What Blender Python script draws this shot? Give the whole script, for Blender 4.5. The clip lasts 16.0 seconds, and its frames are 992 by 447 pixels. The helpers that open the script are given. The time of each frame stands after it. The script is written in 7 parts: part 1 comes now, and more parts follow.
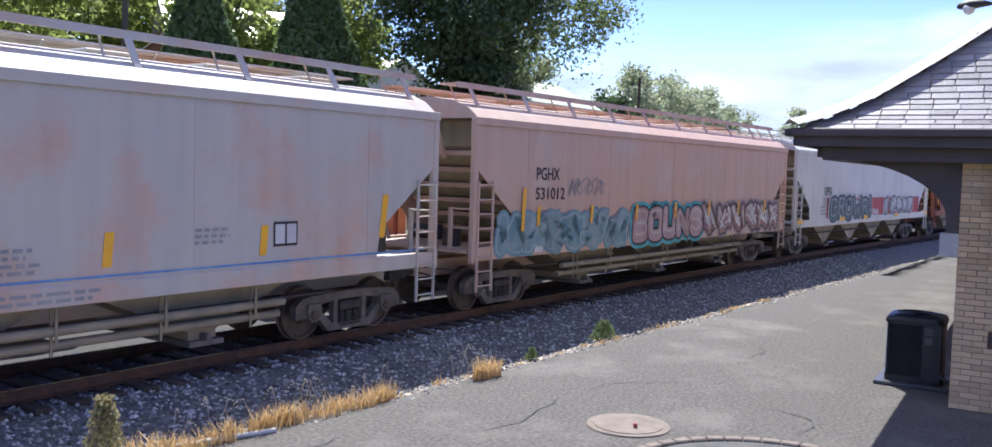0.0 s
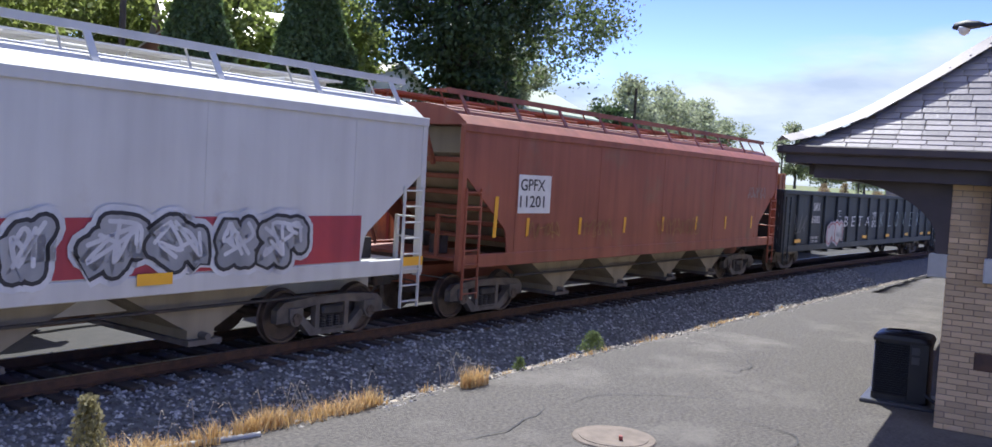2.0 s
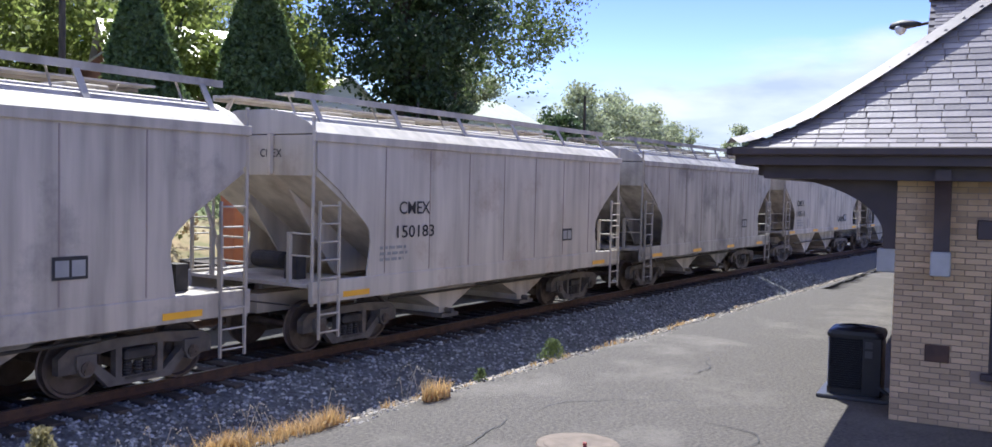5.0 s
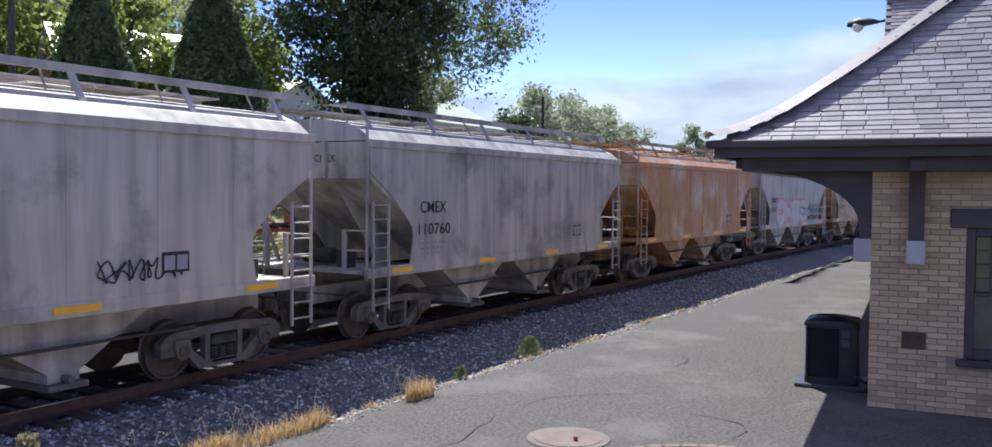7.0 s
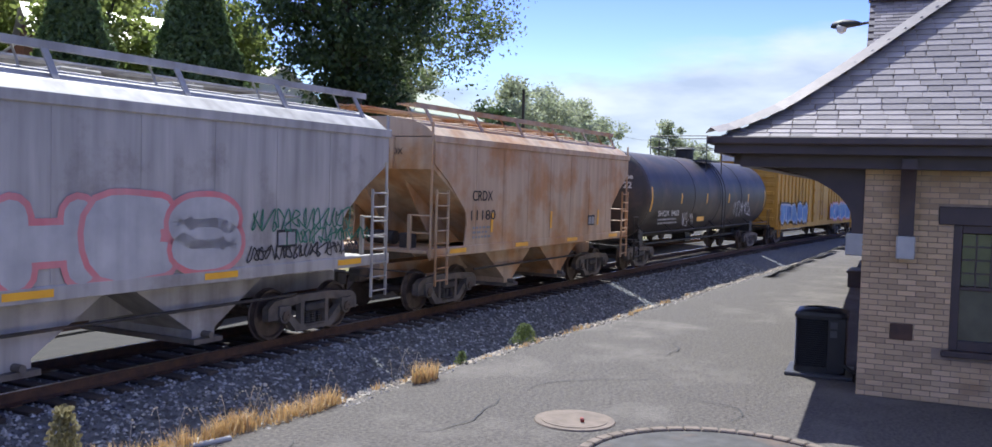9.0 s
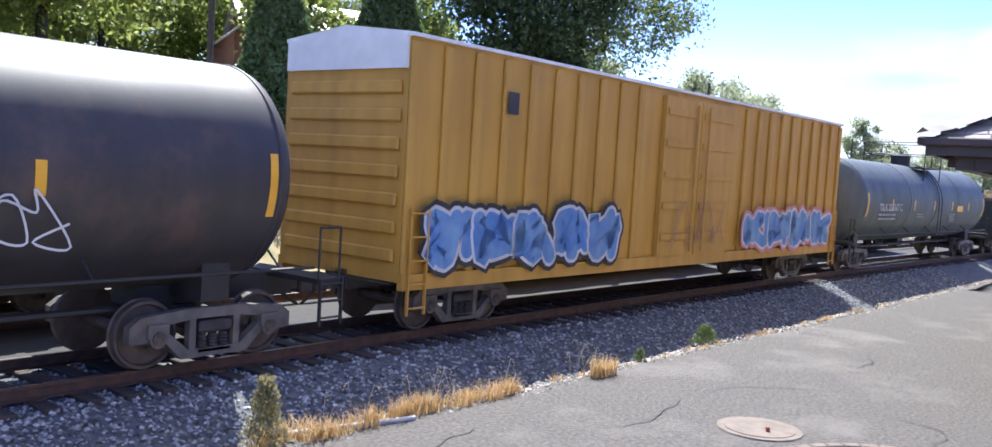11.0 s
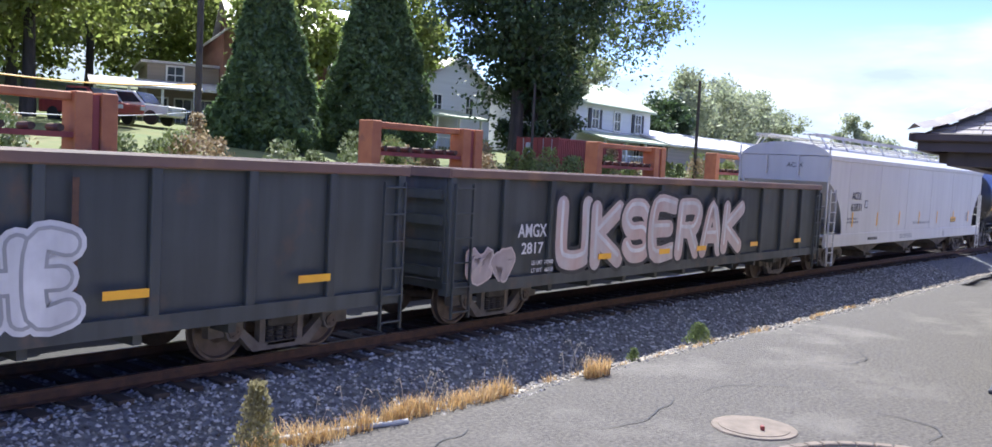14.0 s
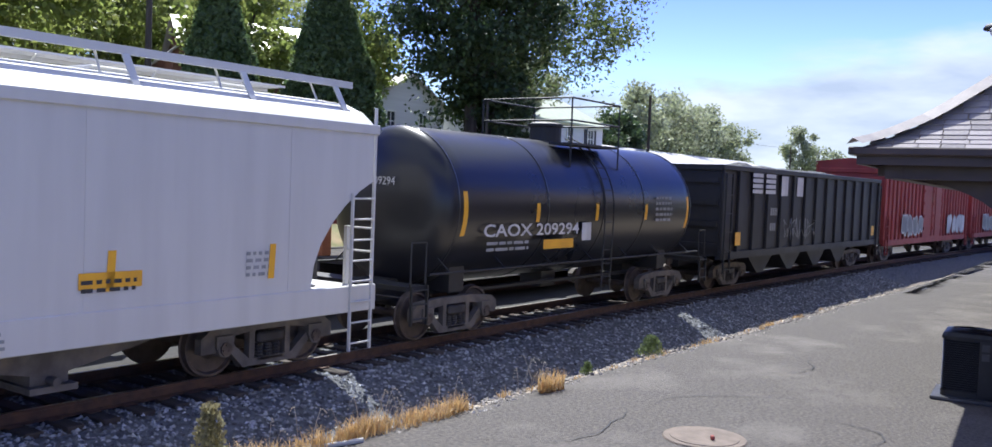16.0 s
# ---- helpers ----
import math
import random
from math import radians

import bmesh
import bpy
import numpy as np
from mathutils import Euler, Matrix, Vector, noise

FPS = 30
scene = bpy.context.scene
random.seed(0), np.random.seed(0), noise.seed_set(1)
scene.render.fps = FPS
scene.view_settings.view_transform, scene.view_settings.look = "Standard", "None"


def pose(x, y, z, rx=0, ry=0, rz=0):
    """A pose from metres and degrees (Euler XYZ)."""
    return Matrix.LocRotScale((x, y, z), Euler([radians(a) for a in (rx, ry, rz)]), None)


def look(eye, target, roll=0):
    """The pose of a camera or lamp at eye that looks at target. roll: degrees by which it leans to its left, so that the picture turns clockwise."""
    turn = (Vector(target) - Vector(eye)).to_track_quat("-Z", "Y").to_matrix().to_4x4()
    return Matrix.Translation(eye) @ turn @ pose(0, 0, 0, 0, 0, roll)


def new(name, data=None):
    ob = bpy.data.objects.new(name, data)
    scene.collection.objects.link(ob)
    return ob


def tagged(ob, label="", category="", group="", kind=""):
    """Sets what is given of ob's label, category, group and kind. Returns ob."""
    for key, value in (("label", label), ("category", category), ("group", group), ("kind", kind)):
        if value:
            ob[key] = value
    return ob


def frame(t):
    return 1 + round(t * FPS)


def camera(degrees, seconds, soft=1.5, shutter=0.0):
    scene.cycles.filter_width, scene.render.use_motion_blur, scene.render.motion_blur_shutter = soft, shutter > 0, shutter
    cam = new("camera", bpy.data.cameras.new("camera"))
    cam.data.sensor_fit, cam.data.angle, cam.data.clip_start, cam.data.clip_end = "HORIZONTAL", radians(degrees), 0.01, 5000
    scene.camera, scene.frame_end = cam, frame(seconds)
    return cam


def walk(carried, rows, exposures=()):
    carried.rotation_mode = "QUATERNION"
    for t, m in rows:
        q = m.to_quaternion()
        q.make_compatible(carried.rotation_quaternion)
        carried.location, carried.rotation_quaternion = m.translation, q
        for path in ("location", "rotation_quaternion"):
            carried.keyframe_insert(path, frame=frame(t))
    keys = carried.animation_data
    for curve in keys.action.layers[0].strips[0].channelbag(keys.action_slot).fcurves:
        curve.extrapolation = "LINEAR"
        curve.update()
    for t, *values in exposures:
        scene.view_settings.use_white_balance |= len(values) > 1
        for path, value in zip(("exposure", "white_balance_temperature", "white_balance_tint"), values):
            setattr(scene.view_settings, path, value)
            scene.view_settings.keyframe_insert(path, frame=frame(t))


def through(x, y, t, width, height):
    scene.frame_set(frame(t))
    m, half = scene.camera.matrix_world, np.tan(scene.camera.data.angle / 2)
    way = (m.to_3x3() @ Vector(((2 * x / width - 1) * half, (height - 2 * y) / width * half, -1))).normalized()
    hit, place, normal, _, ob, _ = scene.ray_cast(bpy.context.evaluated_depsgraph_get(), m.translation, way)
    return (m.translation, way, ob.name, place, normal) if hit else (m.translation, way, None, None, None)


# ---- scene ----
cam = camera(56.88, 16.0)
PATH = [
    (0.0, pose(-0.000, 0.008, 2.630, 86.50, -1.75, -55.09)),
    (0.5, pose(0.011, 0.045, 2.633, 86.09, -2.66, -54.74)),
    (1.0, pose(-0.021, 0.036, 2.640, 85.88, -3.83, -54.53)),
    (1.5, pose(0.011, -0.019, 2.687, 86.11, -3.07, -54.50)),
    (2.0, pose(0.012, -0.017, 2.665, 86.89, -3.26, -55.40)),
    (2.5, pose(-0.012, 0.002, 2.661, 87.34, -3.43, -56.17)),
    (3.0, pose(0.023, -0.001, 2.662, 87.62, -2.79, -57.16)),
    (3.5, pose(0.019, -0.015, 2.667, 87.65, -2.27, -58.19)),
    (4.0, pose(-0.007, -0.007, 2.662, 87.67, -1.70, -58.39)),
    (4.5, pose(0.005, -0.016, 2.679, 87.67, -1.33, -58.30)),
    (7.0, pose(-0.139, 0.312, 2.581, 87.90, -0.49, -61.26)),
    (7.5, pose(-0.345, 0.368, 2.587, 89.34, -1.55, -66.88)),
    (8.0, pose(-0.397, 0.393, 2.575, 89.16, -0.64, -65.39)),
    (8.5, pose(-0.472, 0.519, 2.557, 88.92, -0.24, -65.41)),
    (9.0, pose(-0.630, 0.559, 2.548, 87.41, -1.63, -63.05)),
    (9.5, pose(-0.673, 0.568, 2.539, 86.82, -2.73, -60.04)),
    (10.0, pose(-0.687, 0.601, 2.574, 87.35, -2.86, -56.56)),
    (12.5, pose(-0.585, 0.796, 2.502, 85.23, -3.57, -49.78)),
    (13.0, pose(-0.605, 0.742, 2.547, 85.15, -3.10, -50.20)),
    (13.5, pose(-0.594, 0.729, 2.562, 86.35, -3.14, -52.20)),
    (14.0, pose(-0.598, 0.729, 2.563, 86.42, -2.92, -52.56)),
    (14.5, pose(-0.655, 0.636, 2.605, 86.53, -2.55, -53.09)),
    (15.0, pose(-0.585, 0.723, 2.560, 86.78, -2.20, -54.04)),
    (15.5, pose(-0.613, 0.731, 2.580, 87.15, -2.57, -54.74)),
    (16.0, pose(-0.658, 0.641, 2.595, 87.50, -2.21, -55.39)),
]
walk(cam, PATH, [(0.0, 1.70, 5900, 8), (2.0, 1.47, 5900, 8), (4.5, 1.60, 5900, 8), (7.0, 1.36, 5900, 8), (9.0, 1.45, 5900, 8), (10.0, 1.70, 5900, 8), (12.5, 2.30, 5900, 8), (13.0, 2.21, 5900, 8), (13.5, 2.04, 5900, 8), (16.0, 1.47, 5900, 8)])

# ---- light ----
SUN_TO = Vector((0.57, 0.48, 1.0)).normalized()
sun_data = bpy.data.lights.new("sun", "SUN")
sun_data.energy, sun_data.angle, sun_data.color = 3.1, radians(0.5), (1.0, 0.95, 0.87)
sun = new("sun", sun_data)
sun.matrix_world = look(SUN_TO * 60, (0, 0, 0))

world = bpy.data.worlds.new("sky")
scene.world = world
world.use_nodes = True
wn, wl = world.node_tree.nodes, world.node_tree.links
wn.clear()
w_out = wn.new("ShaderNodeOutputWorld")
w_bg = wn.new("ShaderNodeBackground")
w_sky = wn.new("ShaderNodeTexSky")
w_sky.sky_type, w_sky.sun_disc = "NISHITA", False
w_sky.sun_elevation = math.asin(SUN_TO.z)
w_sky.sun_rotation = math.atan2(SUN_TO.x, SUN_TO.y)
w_sky.air_density, w_sky.dust_density, w_sky.ozone_density = 1.0, 0.1, 2.0
w_bg.inputs["Strength"].default_value = 0.14
# broken white clouds, denser towards the horizon and again overhead, out of view
w_tc = wn.new("ShaderNodeTexCoord")
w_map = wn.new("ShaderNodeMapping")
w_map.inputs["Scale"].default_value = (1.0, 1.0, 3.6)
w_map.inputs["Location"].default_value = (0.55, 0.2, 0.0)
w_noise = wn.new("ShaderNodeTexNoise")
w_noise.inputs["Scale"].default_value, w_noise.inputs["Detail"].default_value = 2.3, 9.0
w_noise.inputs["Roughness"].default_value = 0.52
w_sep = wn.new("ShaderNodeSeparateXYZ")
w_low = wn.new("ShaderNodeMapRange")
for k, v in zip(("From Min", "From Max", "To Min", "To Max"), (0.06, 0.19, 0.24, -0.24)):
    w_low.inputs[k].default_value = v
w_add = wn.new("ShaderNodeMath")
w_ramp = wn.new("ShaderNodeMapRange")
w_ramp.interpolation_type = "SMOOTHSTEP"
for k, v in zip(("From Min", "From Max", "To Min", "To Max"), (0.50, 0.66, 0.0, 0.95)):
    w_ramp.inputs[k].default_value = v
w_mix = wn.new("ShaderNodeMix")
w_mix.data_type = "RGBA"
w_shade = wn.new("ShaderNodeMix")
w_shade.data_type = "RGBA"
w_shade.inputs[6].default_value, w_shade.inputs[7].default_value = (1.55, 1.72, 2.1, 1), (2.45, 2.54, 2.75, 1)
w_puff = wn.new("ShaderNodeTexNoise")
w_puff.inputs["Scale"].default_value, w_puff.inputs["Detail"].default_value = 6.0, 8.0
w_soft = wn.new("ShaderNodeMapRange")
w_soft.inputs["From Min"].default_value, w_soft.inputs["From Max"].default_value = 0.38, 0.62
wl.new(w_map.outputs["Vector"], w_puff.inputs["Vector"])
wl.new(w_puff.outputs["Fac"], w_soft.inputs["Value"])
wl.new(w_soft.outputs["Result"], w_shade.inputs[0])
wl.new(w_shade.outputs[2], w_mix.inputs[7])
wl.new(w_tc.outputs["Generated"], w_map.inputs["Vector"])
wl.new(w_map.outputs["Vector"], w_noise.inputs["Vector"])
wl.new(w_tc.outputs["Generated"], w_sep.inputs["Vector"])
wl.new(w_sep.outputs["Z"], w_low.inputs["Value"])
wl.new(w_noise.outputs["Fac"], w_add.inputs[0])
wl.new(w_low.outputs["Result"], w_add.inputs[1])
# extra cloud high up, unseen, added to brighten the fill in the shade
w_high = wn.new("ShaderNodeMapRange")
for k, v in zip(("From Min", "From Max", "To Min", "To Max"), (0.28, 0.6, 0.0, 0.36)):
    w_high.inputs[k].default_value = v
w_add2 = wn.new("ShaderNodeMath")
wl.new(w_sep.outputs["Z"], w_high.inputs["Value"])
wl.new(w_add.outputs["Value"], w_add2.inputs[0])
wl.new(w_high.outputs["Result"], w_add2.inputs[1])
wl.new(w_add2.outputs["Value"], w_ramp.inputs["Value"])
wl.new(w_ramp.outputs["Result"], w_mix.inputs[0])
w_hue = wn.new("ShaderNodeHueSaturation")
w_hue.inputs["Hue"].default_value, w_hue.inputs["Saturation"].default_value, w_hue.inputs["Value"].default_value = 0.541, 1.35, 0.54
wl.new(w_sky.outputs["Color"], w_hue.inputs["Color"])
wl.new(w_hue.outputs["Color"], w_mix.inputs[6])
wl.new(w_mix.outputs[2], w_bg.inputs["Color"])
wl.new(w_bg.outputs["Background"], w_out.inputs["Surface"])


# ---- materials ----
def mat(name, c1, c2=None, scale=3.0, rough=0.7, metal=0.0, fine=60.0, bump=0.15, streak=0.0, c3=None, c3_at=0.62, c3_scale=1.2,
        random_tint=0.0, island_tint=0.0, stretch=(1, 1, 1), coat=0.0, bump_dist=0.01):
    """Two scales of colour variation, an optional third colour in blotches, fine relief."""
    m = bpy.data.materials.new(name)
    m.use_nodes = True
    n, l = m.node_tree.nodes, m.node_tree.links
    b = n["Principled BSDF"]
    b.inputs["Roughness"].default_value, b.inputs["Metallic"].default_value = rough, metal
    b.inputs["Coat Weight"].default_value = coat
    tc = n.new("ShaderNodeTexCoord")
    mp = n.new("ShaderNodeMapping")
    mp.inputs["Scale"].default_value = stretch
    l.new(tc.outputs["Object"], mp.inputs["Vector"])
    big = n.new("ShaderNodeTexNoise")
    big.inputs["Scale"].default_value, big.inputs["Detail"].default_value = scale, 6
    l.new(mp.outputs["Vector"], big.inputs["Vector"])
    mx = n.new("ShaderNodeMix")
    mx.data_type = "RGBA"
    c2 = c2 or tuple(v * 0.7 for v in c1)
    mx.inputs[6].default_value, mx.inputs[7].default_value = (*c1, 1), (*c2, 1)
    rp = n.new("ShaderNodeMapRange")
    rp.inputs["From Min"].default_value, rp.inputs["From Max"].default_value = 0.35, 0.65
    l.new(big.outputs["Fac"], rp.inputs["Value"])
    l.new(rp.outputs["Result"], mx.inputs[0])
    col = mx.outputs[2]
    if c3:
        bl = n.new("ShaderNodeTexNoise")
        bl.inputs["Scale"].default_value, bl.inputs["Detail"].default_value, bl.inputs["Roughness"].default_value = c3_scale, 8, 0.65
        l.new(mp.outputs["Vector"], bl.inputs["Vector"])
        r3 = n.new("ShaderNodeMapRange")
        r3.inputs["From Min"].default_value, r3.inputs["From Max"].default_value = c3_at - 0.07, c3_at + 0.1
        l.new(bl.outputs["Fac"], r3.inputs["Value"])
        m3 = n.new("ShaderNodeMix")
        m3.data_type = "RGBA"
        m3.inputs[7].default_value = (*c3, 1)
        l.new(r3.outputs["Result"], m3.inputs[0])
        l.new(col, m3.inputs[6])
        col = m3.outputs[2]
    if streak:
        sm = n.new("ShaderNodeMapping")
        sm.inputs["Scale"].default_value = (2.4, 2.4, 0.22)
        l.new(tc.outputs["Object"], sm.inputs["Vector"])
        sn = n.new("ShaderNodeTexNoise")
        sn.inputs["Scale"].default_value, sn.inputs["Detail"].default_value = 1.3, 8
        l.new(sm.outputs["Vector"], sn.inputs["Vector"])
        sr = n.new("ShaderNodeMapRange")
        sr.inputs["From Min"].default_value, sr.inputs["From Max"].default_value = 0.38, 0.68
        sr.inputs["To Min"].default_value, sr.inputs["To Max"].default_value = 1.0, 1.0 - streak
        l.new(sn.outputs["Fac"], sr.inputs["Value"])
        hv = n.new("ShaderNodeHueSaturation")
        l.new(sr.outputs["Result"], hv.inputs["Value"])
        l.new(col, hv.inputs["Color"])
        col = hv.outputs["Color"]
    if random_tint or island_tint:
        if island_tint:
            src = n.new("ShaderNodeNewGeometry").outputs["Random Per Island"]
            amt = island_tint
        else:
            src = n.new("ShaderNodeObjectInfo").outputs["Random"]
            amt = random_tint
        tr = n.new("ShaderNodeMapRange")
        tr.inputs["To Min"].default_value, tr.inputs["To Max"].default_value = 1 - amt, 1 + amt
        l.new(src, tr.inputs["Value"])
        h2 = n.new("ShaderNodeHueSaturation")
        l.new(tr.outputs["Result"], h2.inputs["Value"])
        l.new(col, h2.inputs["Color"])
        col = h2.outputs["Color"]
    l.new(col, b.inputs["Base Color"])
    fn = n.new("ShaderNodeTexNoise")
    fn.inputs["Scale"].default_value, fn.inputs["Detail"].default_value = fine, 4
    l.new(tc.outputs["Object"], fn.inputs["Vector"])
    bp = n.new("ShaderNodeBump")
    bp.inputs["Strength"].default_value, bp.inputs["Distance"].default_value = bump, bump_dist
    l.new(fn.outputs["Fac"], bp.inputs["Height"])
    l.new(bp.outputs["Normal"], b.inputs["Normal"])
    ro = n.new("ShaderNodeMapRange")
    ro.inputs["To Min"].default_value, ro.inputs["To Max"].default_value = max(0.03, rough - 0.12), min(1, rough + 0.12)
    l.new(big.outputs["Fac"], ro.inputs["Value"])
    l.new(ro.outputs["Result"], b.inputs["Roughness"])
    return m


def leaf_mat(name, c1, c2, through=0.5):
    m = mat(name, c1, c2, scale=0.6, rough=0.55, bump=0.05, island_tint=0.35)
    n, l = m.node_tree.nodes, m.node_tree.links
    b = n["Principled BSDF"]
    tl = n.new("ShaderNodeBsdfTranslucent")
    ms = n.new("ShaderNodeMixShader")
    ms.inputs[0].default_value = through
    src = b.inputs["Base Color"].links[0].from_socket
    l.new(src, tl.inputs["Color"])
    l.new(b.outputs["BSDF"], ms.inputs[1])
    l.new(tl.outputs["BSDF"], ms.inputs[2])
    l.new(ms.outputs["Shader"], n["Material Output"].inputs["Surface"])
    return m


ASPHALT = mat("asphalt", (0.122, 0.105, 0.089), (0.06, 0.053, 0.047), scale=22, rough=0.88, fine=160, bump=0.9, c3=(0.155, 0.137, 0.119), c3_at=0.58, c3_scale=0.45)
ASPHALT_DARK = mat("crack_seal", (0.05, 0.05, 0.052), rough=0.85)
DIRT = mat("dirt", (0.36, 0.30, 0.23), (0.25, 0.21, 0.17), scale=2.5, rough=0.95, fine=90, bump=0.6, c3=(0.45, 0.38, 0.25), c3_scale=3)
BALLAST_BED = mat("ballast_bed", (0.15, 0.156, 0.165), (0.07, 0.074, 0.08), scale=9, rough=0.9, fine=40, bump=1.0, bump_dist=0.03)
STONE = mat("ballast_stone", (0.34, 0.35, 0.355), (0.14, 0.146, 0.152), scale=7, rough=0.85, fine=50, bump=0.4, island_tint=0.75)
PALE_STONE = mat("pale_stone", (0.44, 0.40, 0.34), (0.3, 0.27, 0.23), scale=7, rough=0.9, island_tint=0.3)
GRASS = mat("meadow", (0.11, 0.15, 0.045), (0.17, 0.17, 0.06), scale=0.35, rough=0.95, fine=20, bump=0.8, c3=(0.23, 0.2, 0.1), c3_scale=0.15)
DRY_BANK = mat("dry_bank", (0.34, 0.25, 0.13), (0.2, 0.19, 0.08), scale=1.5, rough=0.95, fine=15, bump=1.0, c3=(0.13, 0.16, 0.05), c3_scale=0.8)
TIE = mat("creosoted_timber", (0.075, 0.06, 0.05), (0.04, 0.034, 0.03), scale=4, rough=0.9, stretch=(1, 0.15, 1), bump=0.4, random_tint=0.3)
RAIL_SIDE = mat("rusty_rail", (0.12, 0.065, 0.04), (0.07, 0.045, 0.035), scale=6, rough=0.8, metal=0.2)
RAIL_TOP = mat("worn_rail_head", (0.5, 0.48, 0.46), (0.4, 0.38, 0.36), scale=8, rough=0.3, metal=1.0, bump=0.03)
DRY = leaf_mat("dry_grass", (0.62, 0.43, 0.2), (0.5, 0.33, 0.14), 0.3)
STRAW = leaf_mat("pale_seed_stalks", (0.5, 0.46, 0.36), (0.42, 0.36, 0.27), 0.3)
WEED = leaf_mat("weed_green", (0.13, 0.19, 0.05), (0.2, 0.22, 0.07), 0.4)
OLIVE_WEED = leaf_mat("olive_weed", (0.24, 0.22, 0.09), (0.36, 0.29, 0.13), 0.35)
# near-black ground from the main line's far rail to the bank
DARK_BED = mat("dark_siding_bed", (0.03, 0.028, 0.026), (0.05, 0.046, 0.042), scale=3, rough=0.95, fine=30, bump=0.8)
CONIFER = leaf_mat("conifer_foliage", (0.10, 0.16, 0.062), (0.15, 0.21, 0.085), 0.4)
DARK_LEAF = leaf_mat("dark_foliage", (0.048, 0.085, 0.034), (0.085, 0.125, 0.048), 0.35)
BRIGHT_LEAF = leaf_mat("bright_foliage", (0.21, 0.27, 0.07), (0.27, 0.30, 0.09), 0.6)
MID_LEAF = leaf_mat("open_foliage", (0.12, 0.17, 0.06), (0.18, 0.22, 0.085), 0.5)
# distance haze is mixed into this leaf colour; there is no volume
HAZY_LEAF = leaf_mat("haze_paled_foliage", (0.30, 0.34, 0.20), (0.38, 0.40, 0.26), 0.5)
BARK = mat("bark", (0.09, 0.075, 0.06), (0.05, 0.042, 0.035), scale=6, rough=0.95, stretch=(1, 1, 0.2), bump=0.8)
BRICK = mat("buff_brick", (0.60, 0.43, 0.25), (0.50, 0.33, 0.175), scale=2.5, rough=0.85, fine=120, bump=0.35, random_tint=0.2)
BRICK_REST = mat("buff_brick_run", (0.60, 0.43, 0.25), (0.50, 0.33, 0.175), scale=2.5, rough=0.85, fine=120, bump=0.35, island_tint=0.2)
MORTAR = mat("mortar", (0.36, 0.27, 0.19), (0.27, 0.2, 0.14), scale=8, rough=0.95)
BROWN_TRIM = mat("dark_brown_paint", (0.075, 0.05, 0.045), (0.055, 0.038, 0.035), scale=3, rough=0.5, bump=0.1)
SLATE = mat("slate", (0.30, 0.265, 0.255), (0.22, 0.195, 0.19), scale=3, rough=0.36, fine=40, bump=0.5, random_tint=0.3)
SLATE_REST = mat("slate_run", (0.30, 0.265, 0.255), (0.22, 0.195, 0.19), scale=3, rough=0.36, fine=40, bump=0.5, island_tint=0.3)
HIP_CAP = mat("hip_cap_metal", (0.30, 0.27, 0.26), (0.22, 0.2, 0.2), scale=3, rough=0.45, metal=0.3)
CONCRETE = mat("concrete", (0.5, 0.48, 0.44), (0.4, 0.38, 0.35), scale=4, rough=0.9, fine=80, bump=0.3)
# the green-grey base helps imitate greenery reflected in the panes
GLASS = mat("window_glass", (0.07, 0.08, 0.06), (0.04, 0.05, 0.04), scale=4, rough=0.1, bump=0.02, coat=1.0)
COVER_STONE = mat("dusty_concrete", (0.21, 0.165, 0.13), (0.155, 0.125, 0.10), scale=6, rough=0.95, fine=60, bump=0.5)
AC_BLACK = mat("black_enamel", (0.016, 0.016, 0.018), (0.011, 0.011, 0.013), scale=5, rough=0.42, bump=0.05)
AC_GREY = mat("grey_enamel", (0.07, 0.07, 0.075), rough=0.4, bump=0.05)
WHITE_PAINT = mat("white_paint", (0.78, 0.78, 0.76), (0.7, 0.7, 0.68), scale=3, rough=0.6, bump=0.06)
LABEL = mat("pale_label", (0.55, 0.55, 0.54), rough=0.6)
BLACK_PAINT = mat("black_paint", (0.02, 0.02, 0.022), (0.03, 0.03, 0.03), rough=0.6, bump=0.05)
YELLOW = mat("reflector_yellow", (0.85, 0.45, 0.03), (0.75, 0.38, 0.03), rough=0.4, bump=0.03)
STEEL_DARK = mat("grimy_steel", (0.055, 0.05, 0.047), (0.035, 0.032, 0.03), scale=5, rough=0.75, bump=0.2, c3=(0.11, 0.07, 0.05))
TRUCK_STEEL = mat("dusty_cast_steel", (0.15, 0.135, 0.12), (0.09, 0.08, 0.072), scale=4, rough=0.8, bump=0.25, c3=(0.2, 0.16, 0.12))
WHEEL_STEEL = mat("wheel_steel", (0.13, 0.1, 0.085), (0.08, 0.065, 0.055), scale=5, rough=0.6, metal=0.35)
RED_STEEL = mat("orange_steel", (0.52, 0.19, 0.07), (0.43, 0.145, 0.058), scale=3, rough=0.65, c3=(0.24, 0.10, 0.06))
CONTAINER_RED = mat("container_red", (0.3, 0.06, 0.045), (0.23, 0.05, 0.04), scale=1.5, rough=0.6)
COAL = mat("coal", (0.02, 0.02, 0.022), (0.06, 0.06, 0.065), scale=9, rough=0.7, fine=30, bump=1.0, bump_dist=0.05)


# ---- small builders ----
def mesh_ob(name, bm, material, parent=None, smooth=False):
    me = bpy.data.meshes.new(name)
    bm.normal_update()
    bm.to_mesh(me)
    bm.free()
    for mt in (material if isinstance(material, (list, tuple)) else [material]):
        me.materials.append(mt)
    if smooth:
        me.shade_smooth()
    ob = new(name, me)
    if parent:
        ob.parent = parent
    return ob


def part(name, bm, material, parent, label="", smooth=False):
    return tagged(mesh_ob(name, bm, material, parent, smooth), label)


